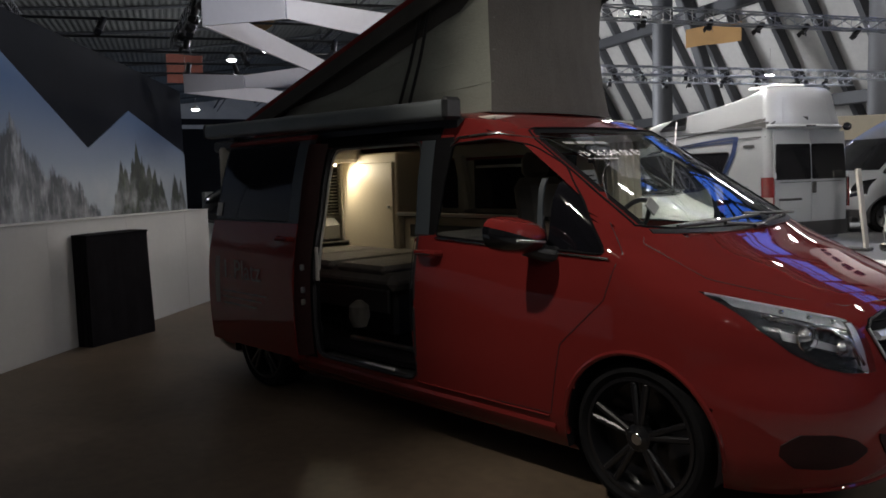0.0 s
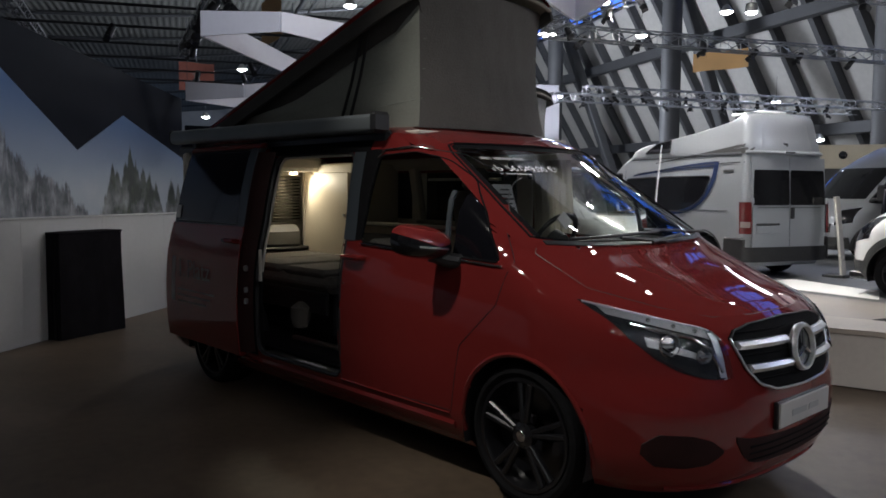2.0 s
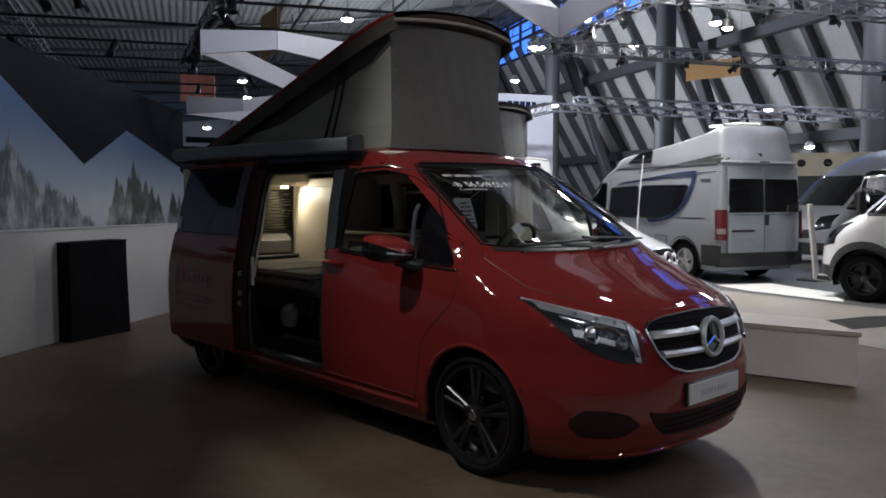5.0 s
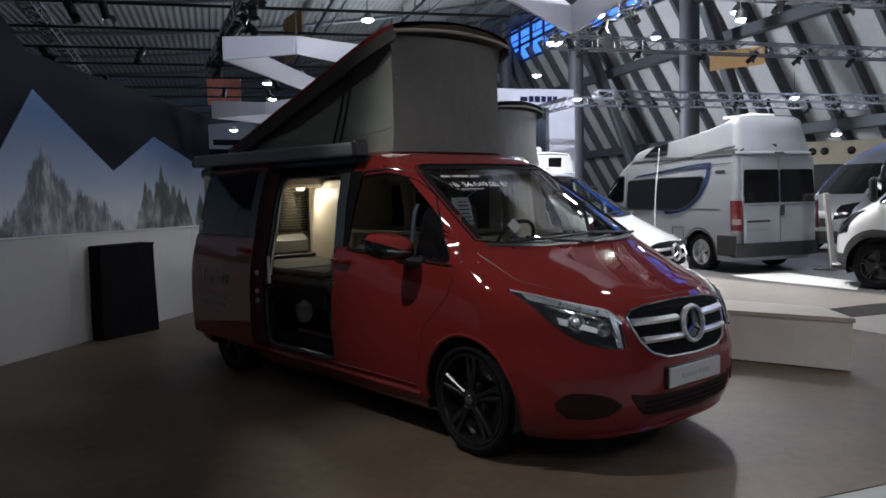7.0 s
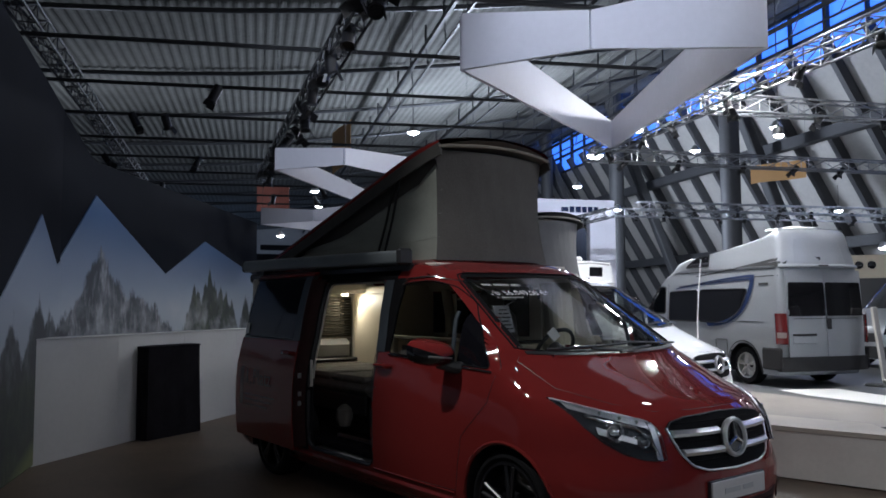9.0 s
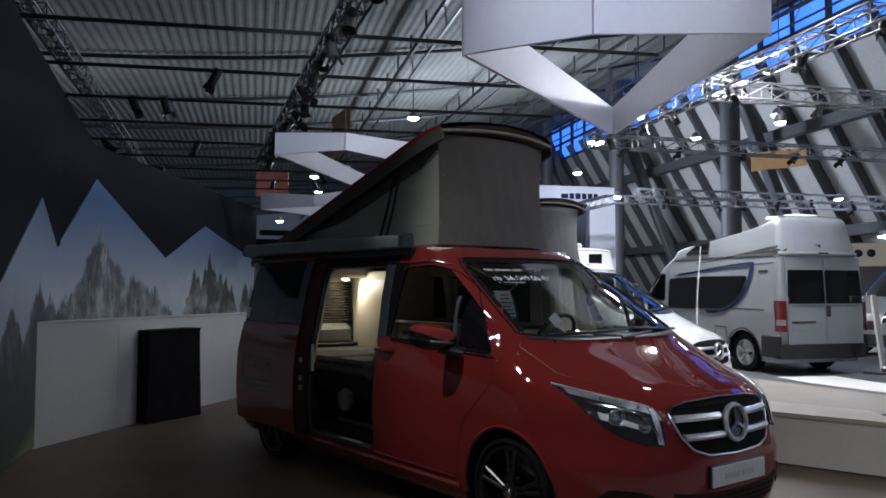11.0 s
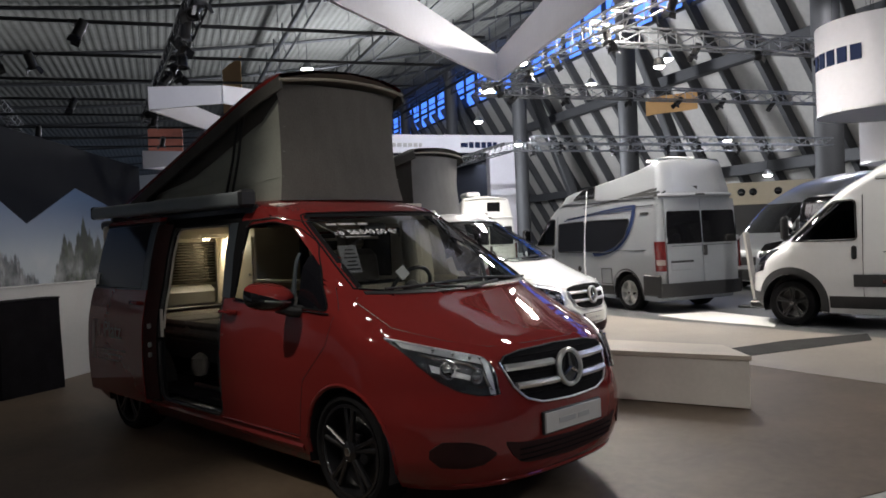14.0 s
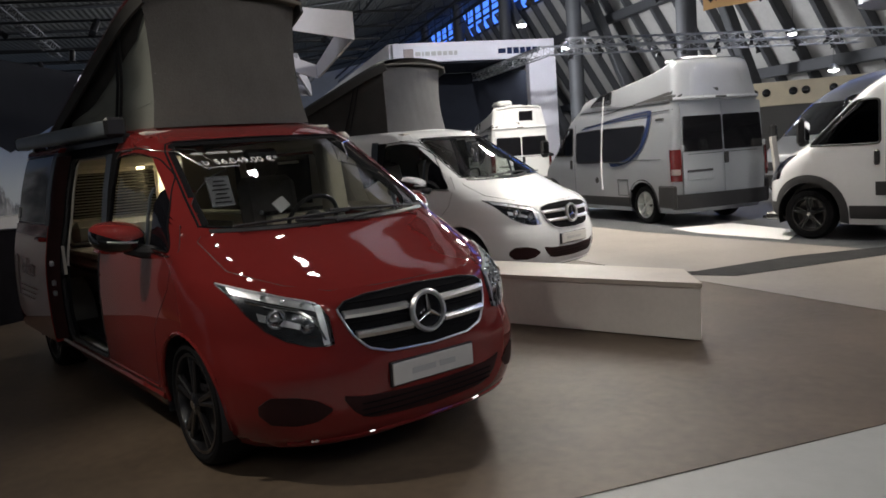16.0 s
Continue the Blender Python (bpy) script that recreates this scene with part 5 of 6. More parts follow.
                g = Geo().sheet(lambda k, q: sd(hook[int(k)][0] + (0.5 - q) * 0.11 * (1 - 0.3 * k / 18), hook[int(k)][1] - (q - 0.5) * 0.07 * (k / 18), 0.014), range(19), [0, 0.5, 1])
                part("swoosh", g, M_BLUE, van, "dark blue swoosh graphic")
                ribbon("swoosh", [(-4.38 + 2.4 * k / 20, 2.34 - 0.27 * (k / 20) ** 0.9) for k in range(21)], 0.06, 0.015, M_CLAD)
                ribbon("swoosh", [(-4.38 + 1.0 * k / 20, 2.235 - 0.03 * (k / 20)) for k in range(21)], 0.11, 0.02, M_CLAD)
                ribbon("swoosh", [(-4.30 + 2.9 * k / 20, 2.03 - 0.16 * (k / 20) ** 1.5) for k in range(21)], 0.02, 0.02, M_CLAD)
                part("brand_mark", Geo().box(sd(-4.55 + dx, 1.88, 0.008), (0.24, 0.008, 0.045)), M_CLAD, van)
        # rear end
        xr = lambda z: sk.at(z)[3]
        rdoor = part("rear_door", Geo().sheet(lambda y, z: (xr(z) - 0.012, sgn * y, z), [0.012, 0.3, 0.55, 0.78, 0.86], [0.56 + 0.13 * k for k in range(13)], thick=(0.03, 0, 0)), paint, van, "painted rear door with a dark window")
        win = round_poly([(0.018, 1.29), (0.018, 1.90), (0.82, 1.90), (0.86, 1.29)], 0.04)
        v = [(xr(z) - 0.024, sgn * y, z) for y, z in win] + [(xr(z) - 0.014, sgn * y, z) for y, z in win]
        n = len(win)
        part("rear_window", Geo().add(v, [tuple(range(n)), tuple(range(n, 2 * n))[::-1]] + [(i, (i + 1) % n, n + (i + 1) % n, n + i) for i in range(n)]), M_GLOSSBLACK, rdoor)
        part("hinge", Geo().box((xr(1.2) - 0.02, sgn * 0.88, 1.36), (0.04, 0.06, 0.1), 0.01), paint, rdoor)
        part("door_groove", Geo().tube([(xr(1.3) - 0.016, sgn * (0.02 + 0.08 * k), 1.245) for k in range(10)], 0.006, 5), M_CLAD, rdoor)
        part("door_groove", Geo().tube([(xr(1.3) - 0.016, sgn * (0.02 + 0.08 * k), 0.98) for k in range(10)], 0.005, 5), M_CLAD, rdoor)
        tl = part("tail_light", Geo().sheet(lambda a, z: (xr(z) + 0.15 - 0.185 * math.cos(a), sgn * (0.875 + 0.155 * math.sin(a)), z), [0.2 + 1.2 * k / 6 for k in range(7)], [0.79 + 0.055 * k for k in range(11)], thick=(0.02, 0, 0)), M_TAIL, van, "upright red tail light")
        part("reversing_lens", Geo().sheet(lambda a, z: (xr(z) + 0.15 - 0.19 * math.cos(a), sgn * (0.875 + 0.16 * math.sin(a)), z), [0.35 + 0.9 * k / 6 for k in range(7)], [0.90, 0.95, 1.0], thick=(0.02, 0, 0)), M_STICKER, tl)
    bp = part("rear_bumper", Geo().sheet(lambda y, z: (sk.at(0.5)[3] - 0.05 + 0.09 * abs(y / 1.0) ** 6, y, z), [-1.0 + 0.1 * k for k in range(21)], [0.30, 0.36, 0.44, 0.52, 0.56], thick=(0.1, 0, 0)), M_BLACK, van, "dark grey rear bumper")
    part("bumper_corner", Geo().box((-4.78 + dx, 1.0, 0.52), (0.5, 0.06, 0.40), 0.04), M_BLACK, bp)
    part("bumper_corner", Geo().box((-4.78 + dx, -1.0, 0.52), (0.5, 0.06, 0.40), 0.04), M_BLACK, bp)
    part("plate_recess", Geo().box((-5.070 + dx, 0.52, 0.86), (0.012, 0.54, 0.13), 0.02), paint, van)
    part("plate_slot", Geo().box((-5.070 + dx, 0.52, 0.955), (0.014, 0.54, 0.04), 0.008), M_BLACK, van)
    part("cap_panel", Geo().sheet(lambda y, k: (sk.at(2.24 + 0.46 * k)[3] - 0.006 + 0.05 * abs(y / 0.66) ** 6, y * (1 - 0.12 * k), 2.24 + 0.46 * k), [-0.66 + 0.066 * k for k in range(21)], [0, 0.2, 0.4, 0.6, 0.8, 1]), paint, van)
    part("rear_handle", Geo().box((-5.066 + dx, -0.05, 1.15), (0.03, 0.1, 0.2), 0.03), M_BLACK, van)
    part("roof_cap_lip", Geo().tube([(-4.985 + dx + 0.11 * abs(y) ** 6, 0.9 * y, 2.20) for y in [-1 + 0.1 * k for k in range(21)]], 0.035, 8), paint, van)
    part("brake_lamp", Geo().box((-5.02 + dx, 0, 2.21), (0.05, 0.22, 0.03), 0.01), M_CLAD, van)
    part("roof_hatch", Geo().box((-4.35 + dx, 0.1, 2.92), (0.75, 0.6, 0.06), 0.025), M_WHITE, van)
    if cap_window:
        part("cap_window", Geo().box((sk.at(2.5)[3] - 0.02, -0.22, 2.52), (0.03, 0.46, 0.42), 0.02, Matrix.Rotation(radians(-6), 4, "Y")), M_GLOSSBLACK, van, "dark square window in the roof cap")
        part("roof_box", Geo().box((-4.1 + dx, 0.35, 3.02), (0.9, 0.5, 0.20), 0.07), M_WHITE, van, "white rounded roof air unit")
        part("roof_lip", Geo().tube([(sk.at(2.8)[3] + 0.02, -0.72 + 0.144 * k, 2.83 + 0.05 * (1 - (k / 5 - 1) ** 2)) for k in range(11)], 0.04, 8), M_WHITE, van)
    part("windscreen", Geo().sheet(lambda y, k: (sk.front(y, 1.38 + 0.72 * k) + 0.008, y, 1.38 + 0.72 * k), [-0.78 + 0.078 * k for k in range(21)], [k / 8 for k in range(9)]), M_GLOSSBLACK, van, "dark sloping windscreen")
    part("grille", Geo().sheet(lambda y, k: (sk.front(y, 0.62 + 0.20 * k) + 0.010, y, 0.62 + 0.20 * k), [-0.55 + 0.11 * k for k in range(11)], [0, 0.5, 1], thick=(-0.02, 0, 0)), M_BLACK, van)
    part("front_bumper", Geo().sheet(lambda y, k: (sk.front(y, 0.26 + 0.26 * k) + 0.014, y, 0.26 + 0.26 * k), [-0.85 + 0.085 * k for k in range(21)], [0, 0.25, 0.5, 0.75, 1], thick=(-0.03, 0, 0)), M_CLAD, van)
    part("underbody", Geo().box((-2.05 + dx / 2, 0, 0.30), (5.6 - dx, 1.5, 0.12), 0.03), M_BLACK, van)
    part("cab_inside", Geo().box((-0.9, 0, 1.0), (1.0, 1.7, 0.5), 0.05), M_BLACK, van)
    return van


big_van("silver high-roof camper van with dark blue swoosh graphics", pose(-7.877, 11.574, 0, 0, 0, 161.5), M_SILVER, stripe=True, rims=M_ALU, short=True)
big_van("white high-roof camper van with black wheel arch cladding", pose(-1.36, 9.46, 0, 0, 0, 182), M_WHITE, cladding=True)
big_van("white high-roof camper van parked behind a silver one", pose(-18.3, 18.1, 0, 0, 0, 150), M_WHITE, stripe=True, rims=M_ALU, short=True, cap_window=True)
big_van("silver camper van facing the aisle, nose on", pose(-4.9, 15.6, 0, 0, 0, 245), M_SILVER, rims=M_ALU)
big_van("black camper van showing its tail in the second row", pose(-3.4, 17.8, 0, 0, 0, 100) @ Matrix.Scale(0.74, 4), M_GLOSSBLACK)

# ---- floor ----
solid("floor", Geo().box(hall(10, 0, -0.052), (170, 170, 0.1)), M_AISLE, "pale grey hall floor", kind="structure")
stand = [(1.60, -0.30), (2.35, 1.87), (3.3, 4.8), (3.0, 7.3), (0.13, 7.73), (-4.28, 8.49), (-8.25, 9.62), (-16, 12), (-14, -6), (-6, -9), (-1.6, -8.5), (0.2, -4.4)]
solid("stand_floor", Geo().prism(stand, -0.001, 0.004), M_CARPET, "brown-grey stand floor covering with a soft sheen", kind="structure")
# paler sheet laid over part of the brown floor
solid("pale_stand_floor", Geo().prism([(3.25, 4.0), (-0.45, 4.89), (-9.0, 6.98), (-9.0, 9.83), (-8.25, 9.62), (-4.28, 8.49), (0.13, 7.73), (3.0, 7.3), (3.3, 4.8)], 0.0042, 0.008), M_PALEFLOOR, "paler beige floor area round the white van", kind="structure")
solid("dark_stand_floor", Geo().prism([(7.0, 6.65), (0.15, 7.76), (-4.26, 8.52), (-8.23, 9.65), (-14.0, 11.4), (-11.5, 17.5), (7.0, 13.0)], 0.0005, 0.004), M_DARKFLOOR, "dark grey stand floor under the large campers", kind="structure")
# white sheet that paints a pool of light onto the floor
solid("white_floor_strip", Geo().prism([(-3.95, 9.0), (-3.2, 8.6), (-1.50, 8.25), (-1.85, 9.3), (-3.4, 9.95)], 0.0085, 0.012), M_FLOORLIGHT, "bright patch of light on the floor between stands, built as a white panel", kind="structure")
# thin dark sheet laid on the floor beyond the bench
solid("cable_cover", Geo().prism([(-1.9, 4.9), (-1.15, 5.45), (-0.75, 6.9), (-0.12, 8.04), (0.13, 7.42), (-0.60, 5.4)], 0.0085, 0.014), M_DARKSTRIP, "flat dark strip on the floor", "floor strip")

# ---- mountain wall ----
def print_material(forest=False):
    m = bpy.data.materials.new("mountain_print")
    m.use_nodes = True
    nt = m.node_tree
    N, L = nt.nodes.new, nt.links.new
    p = nt.nodes["Principled BSDF"]
    p.inputs["Roughness"].default_value = 0.55
    tc = N("ShaderNodeTexCoord")
    sep = N("ShaderNodeSeparateXYZ")
    L(tc.outputs["Object"], sep.inputs[0])

    def math_node(op, a, b, c=None, clamp=False):
        n = N("ShaderNodeMath")
        n.operation, n.use_clamp = op, clamp
        for i, q in enumerate((a, b, c)):
            if q is None:
                continue
            if isinstance(q, (int, float)):
                n.inputs[i].default_value = q
            else:
                L(q, n.inputs[i])
        return n.outputs[0]

    def noise_at(scale, detail, rough=0.6, sx=1.0, sy=1.0, off=0.0, turn=0.0):
        mp = N("ShaderNodeMapping")
        mp.inputs["Scale"].default_value = (sx, sy, 1)
        mp.inputs["Rotation"].default_value = (0, 0, turn)
        mp.inputs["Location"].default_value = (off, 0, 0)
        L(tc.outputs["Object"], mp.inputs[0])
        n = N("ShaderNodeTexNoise")
        n.inputs["Scale"].default_value, n.inputs["Detail"].default_value, n.inputs["Roughness"].default_value = scale, detail, rough
        L(mp.outputs[0], n.inputs["Vector"])
        return n.outputs["Fac"]

    def mix(fac, a, b):
        n = N("ShaderNodeMix")
        n.data_type = "RGBA"
        L(fac, n.inputs[0])
        for i, q in ((6, a), (7, b)):
            if isinstance(q, tuple):
                n.inputs[i].default_value = (*q, 1)
            else:
                L(q, n.inputs[i])
        return n.outputs[2]

    x, y = sep.outputs[0], sep.outputs[1]
    sky = mix(math_node("MULTIPLY_ADD", y, 0.85, -1.25, True), (0.33, 0.37, 0.42), (0.06, 0.13, 0.28))
    def tent(c, h, slope):
        return math_node("MULTIPLY_ADD", math_node("ABSOLUTE", math_node("SUBTRACT", x, c), 0.0), -slope, h)

    def skyline(peaks, jag):
        line = tent(*peaks[0])
        for q in peaks[1:]:
            line = math_node("MAXIMUM", line, tent(*q))
        return math_node("ADD", line, jag)

    # rocky peaks with slanting lit and shaded faces, hazy towards the foot
    if forest:
        peaks = ((3.2, 1.66, 1.1), (3.7, 1.5, 0.36), (2.36, 1.42, 0.9), (2.95, 1.25, 0.42), (4.2, 1.4, 0.5))
    else:
        peaks = ((1.08, 2.26, 0.75), (0.72, 1.85, 0.85), (1.6, 1.95, 0.6), (2.6, 1.80, 0.38), (3.3, 1.6, 0.42), (-0.3, 1.3, 0.5))
    jag = math_node("MULTIPLY_ADD", noise_at(2.6, 9, 0.7, 1.0, 0.6, 3.3), 0.9, -0.46)
    ridge = skyline(peaks, jag)
    mask = math_node("MULTIPLY", math_node("SUBTRACT", ridge, y), 11.0, None, True)
    faces = math_node("MULTIPLY_ADD", noise_at(1.7, 8, 0.66, 1.6, 0.8, 1.3, 0.6), 7.0, -3.2, True)
    grain = noise_at(9, 6, 0.7, 1.2, 0.6, 0.0, -0.4)
    dark = (0.018, 0.022, 0.026) if forest else (0.035, 0.042, 0.052)
    lit = (0.12, 0.13, 0.14) if forest else (0.34, 0.35, 0.37)
    rock = mix(math_node("MULTIPLY", faces, math_node("MULTIPLY_ADD", grain, 2.4, -0.55, True), None, True), dark, lit)
    col = mix(mask, sky, rock)
    # firs: narrow spires, green in the light and blue-grey in the shade
    if forest:
        spires = ((2.9, 1.0, 0.28), (2.1, 0.95, 0.55), (4.2, 0.8, 0.2), (1.4, 0.72, 0.4))
    else:
        spires = ((5.95, 2.02, 1.5), (6.25, 1.92, 1.1), (7.25, 2.32, 1.25), (6.9, 2.05, 1.1), (7.7, 2.1, 1.2), (8.3, 2.02, 1.0), (8.9, 1.92, 1.0), (9.6, 1.7, 0.9), (11.4, 1.85, 0.95), (12.3, 1.7, 0.9), (5.5, 1.45, 1.0))
    trees = skyline(spires, math_node("MULTIPLY_ADD", noise_at(2.6, 8, 0.75, 1.0, 0.5), 0.8, -0.42))
    tmask = math_node("MULTIPLY", math_node("SUBTRACT", trees, y), 9.0, None, True)
    shade = mix(math_node("MULTIPLY_ADD", noise_at(2.0, 6, 0.7, 0.7, 0.8, 5.1), 4.5, -1.9, True), (0.020, 0.026, 0.028), (0.10, 0.125, 0.055))
    firs = mix(math_node("MULTIPLY_ADD", noise_at(7, 6, 0.7, 1.5, 0.5), 2.6, -1.0, True), (0.012, 0.018, 0.014), shade)
    col = mix(tmask, col, firs)
    if forest:
        meadow = math_node("MULTIPLY", math_node("SUBTRACT", skyline(((4.2, 0.62, 0.30),), 0.0), y), 6.0, None, True)
        col = mix(meadow, col, (0.13, 0.15, 0.055))
    else:
        # mist drifting round the feet of the rocks
        low = math_node("MULTIPLY_ADD", y, -1.5, 2.75, True)
        col = mix(math_node("MULTIPLY", low, math_node("MULTIPLY_ADD", noise_at(1.3, 6, 0.6, 0.8, 1.4), 3.0, -1.35, True), None, True), col, (0.42, 0.44, 0.46))
    L(col, p.inputs["Base Color"])
    return m


M_PRINT = print_material()
M_FOREST = print_material(True)
def plane_m(x, y, az):
    """Local x along the wall, y up, z out of it to the right of its run."""
    c, q = math.cos(radians(az)), math.sin(radians(az))
    return Matrix(((c, 0, q, x), (q, 0, -c, y), (0, 1, 0, 0), (0, 0, 0, 1)))


wall_m = plane_m(-5.914, -2.163, 147)
wall = solid("wall_backdrop", Geo().prism([(-0.15, 0), (-0.15, 3.72), (0.85, 3.30), (13.2, 3.79), (13.2, 0)], -0.12, 0.0), M_DARKPANEL, "charcoal exhibition backdrop wall with a slanted top", kind="structure")
wall.matrix_world = wall_m
pr = solid("mountain_print", Geo().prism([(-0.14, 0.3), (-0.14, 2.05), (0.9, 2.88), (4.02, 2.03), (6.8, 2.77), (13.0, 2.28), (13.2, 2.2), (13.2, 0.3)], 0.004, 0.018), M_PRINT, "printed panel of blue sky and rocky peaks", kind="structure")
pr.matrix_world = wall_m
side_m = plane_m(-5.914 + 0.914 * 4.2, -2.163 - 0.407 * 4.2, 156)
sw = solid("wall_side", Geo().prism([(0, 0), (0, 4.36), (1.82, 4.05), (4.05, 3.69), (4.05, 0)], -0.12, 0.0), M_DARKPANEL, "charcoal side wall of the backdrop", kind="structure")
sw.matrix_world = side_m
sp = solid("mountain_print_side", Geo().prism([(0, 0.02), (0, 0.85), (1.12, 1.14), (2.04, 1.62), (3.22, 2.44), (3.86, 1.97), (4.03, 2.02), (4.05, 0.02)], 0.004, 0.016), M_FOREST, "printed mountain panel reaching the floor", kind="structure")
sp.matrix_world = side_m
plinth_m = plane_m(-4.931, -2.595, 126.8)
pl = solid("wall_plinth", Geo().prism([(0, 0), (0, 1.205), (4.30, 1.175), (4.30, 0)], -0.25, 0.0), M_WALLWHITE, "white panelled low wall in front of the backdrop", kind="structure")
pl.matrix_world = plinth_m
for q in (1.2, 2.45, 3.7):
    part("panel_joint", Geo().box((q, 0.59, 0.0005), (0.003, 1.17, 0.002)), M_WALLWHITE, pl)
part("cap_rail", Geo().box((2.15, 1.196, -0.125), (4.32, 0.012, 0.27), 0.003, Matrix.Rotation(-0.007, 4, "Z")), M_WALLWHITE, pl)

# ---- draped box and bench ----
def drape(u, v):
    # u round the sides, v up
    per = [(-0.12, -0.40), (0.12, -0.40), (0.12, 0.40), (-0.12, 0.40)]
    k = int(u) % 4
    t = u - int(u)
    a, b = per[k], per[(k + 1) % 4]
    x, y = a[0] + (b[0] - a[0]) * t, a[1] + (b[1] - a[1]) * t
    f = 0.006 * math.sin(u * 23) * (1 - v) + 0.004 * math.sin(u * 51 + v * 4)
    s = 1 + f * 3 - 0.03 * v
    return (x * s, y * s, 1.05 * v)


box = solid("draped_box", Geo().sheet(drape, [4 * k / 96 for k in range(97)], [k / 10 for k in range(11)]), M_FABRIC, "upright box draped in black fabric beside the wall", "box")
box.matrix_world = Matrix.Translation((-5.95, -0.98, 0.005)) @ Matrix.Rotation(radians(24), 4, "Z")
part("cover_top", Geo().box((0, 0, 1.05), (0.25, 0.80, 0.02), 0.008), M_FABRIC, box)

bench = thing("bench", "low white display bench with a pale wooden top board", "bench")
part("base", Geo().prism([(-2.2, 2.08), (0.66, 2.775), (0.17, 3.25), (-2.2, 2.80)], 0.016, 0.425), M_BENCH, bench)
part("plinth", Geo().prism([(-2.2, 2.16), (0.58, 2.84), (0.14, 3.20), (-2.2, 2.76)], 0.0, 0.016), M_CLAD, bench)
part("top_board", Geo().prism([(-2.22, 2.06), (0.685, 2.77), (0.18, 3.27), (-2.22, 2.82)], 0.425, 0.462), M_WOOD, bench, "pale wooden top board")
plank = thing("leaning_board", "narrow pale grey sign board leaning on a dark foot", "sign board")
part("board", Geo().box((-3.08, 10.95, 0.72), (0.05, 0.18, 1.46), 0.01, Matrix.Rotation(radians(-7), 4, "Y")), M_CONC, plank)
part("foot", Geo().box((-3.12, 10.95, 0.03), (0.4, 0.26, 0.05), 0.01), M_CLAD, plank)

# ---- hall shell: laid out small, then enlarged about the aisle ----
EYE9 = Vector((3.497, -4.073, 1.559))
BIG = Matrix.Translation(EYE9) @ Matrix.Scale(1.6, 4) @ Matrix.Translation(-EYE9)
before = set(bpy.data.objects)
def roof_z(b):
    return 9.8 + 4.2 * ((b + 12) / 32) ** 2


ROT = Matrix.Rotation(radians(156), 4, "Z")
bs = [-42 + 62 * k / 800 for k in range(801)]
solid("ceiling", Geo().sheet(lambda a, k: hall(a, bs[int(k)], roof_z(bs[int(k)]) + (0.03 if int(k) % 4 in (1, 2) else 0)), [-30 + 10 * k for k in range(13)], range(801)), M_ROOF, "pale corrugated metal roof sheeting sagging between supports", kind="structure", smooth=0)
solid("wall_right", Geo().sheet(lambda a, k: hall(a, 20.3 + 7 * k, 11.3 - 11.5 * k), [-30, 0, 30, 60, 90], [0, 0.25, 0.5, 0.75, 1], thick=(0.1, 0.2, 0)), M_CONC, "leaning pale side wall behind sloping ribs", kind="structure")
solid("wall_far", Geo().box(hall(90, 0, 7), (0.3, 130, 16), 0, ROT), M_CONC, "pale far hall wall", kind="structure")
solid("wall_behind", Geo().box(hall(-30, 0, 7), (0.3, 130, 16), 0, ROT), M_CONC, "pale hall wall at the back", kind="structure")
solid("wall_left", Geo().box(hall(30, -42, 8), (125, 0.3, 17), 0, ROT), M_CONC, "pale hall wall across the aisle", kind="structure")
sky = solid("skylight_band", Geo().sheet(lambda a, k: hall(a, 20.2, 11.3 + 2.6 * k), [-30, 30, 90], [0, 1]), M_SKY, "band of blue evening windows under the roof", kind="structure")
for k in range(48):
    a = -20 + 2.2 * k
    ob = part("mullion", Geo().box((0, 0, 0), (0.22 if k % 2 else 0.09, 0.18, 2.7)), M_STEEL, sky) if k < 2 else new("mullion", bpy.data.objects["mullion.001" if k % 2 else "mullion"].data)
    ob.parent = sky
    ob.matrix_basis = Matrix.Translation(hall(a, 20.05, 12.6)) @ ROT
for z in (11.3, 12.5, 13.9):
    ob = part("transom", Geo().box((0, 0, 0), (120, 0.16, 0.14)), M_STEEL, sky)
    ob.matrix_basis = Matrix.Translation(hall(30, 20.05, z)) @ ROT
# sloping ribs and posts of the side wall
rib_me = None
n = Vector(hall(0, 7, -11.5)).normalized()
for k in range(42):
    a = -16 + 2.2 * k
    if rib_me is None:
        ob = link("rib", Geo().box((0, 0, 0), (0.26, 0.4, 14.2)), M_RIB)
        rib_me = ob.data
    else:
        ob = new("rib", rib_me)
    ob.matrix_world = Matrix.Translation(hall(a, 23.3, 5.9)) @ ROT @ Matrix.Rotation(-math.atan2(7, 11.5), 4, "X")
    tagged(ob, "dark sloping steel wall rib", "rib", "sloping wall ribs")
for k in range(9):
    a = -8 + 11 * k
    post = tagged(link("hall_post", Geo().cyl((0, 0, 0), (0, 0, 14), 0.42, seg=20), M_RIB), "thick dark round steel hall post", "post", "hall posts")
    post.matrix_world = Matrix.Translation(hall(a, 17.6, 0))
    arm = tagged(link("hall_brace", Geo().box((0, 0, 0), (0.5, 0.5, 15.5), 0.05), M_RIB), "dark leaning steel brace of the hall", "brace", "hall braces")
    arm.matrix_world = Matrix.Translation(hall(a + 1.2, 20.4, 6.8)) @ ROT @ Matrix.Rotation(-math.atan2(5.5, 13.5), 4, "X")
for z, b in ((8.6, 20.9), (4.2, 23.6)):
    ob = tagged(link("wall_beam", Geo().box((0, 0, 0), (120, 0.45, 0.5), 0.03), M_RIB), "dark steel beam along the side wall", "beam", "wall beams")
    ob.matrix_world = Matrix.Translation(hall(30, b, z)) @ ROT
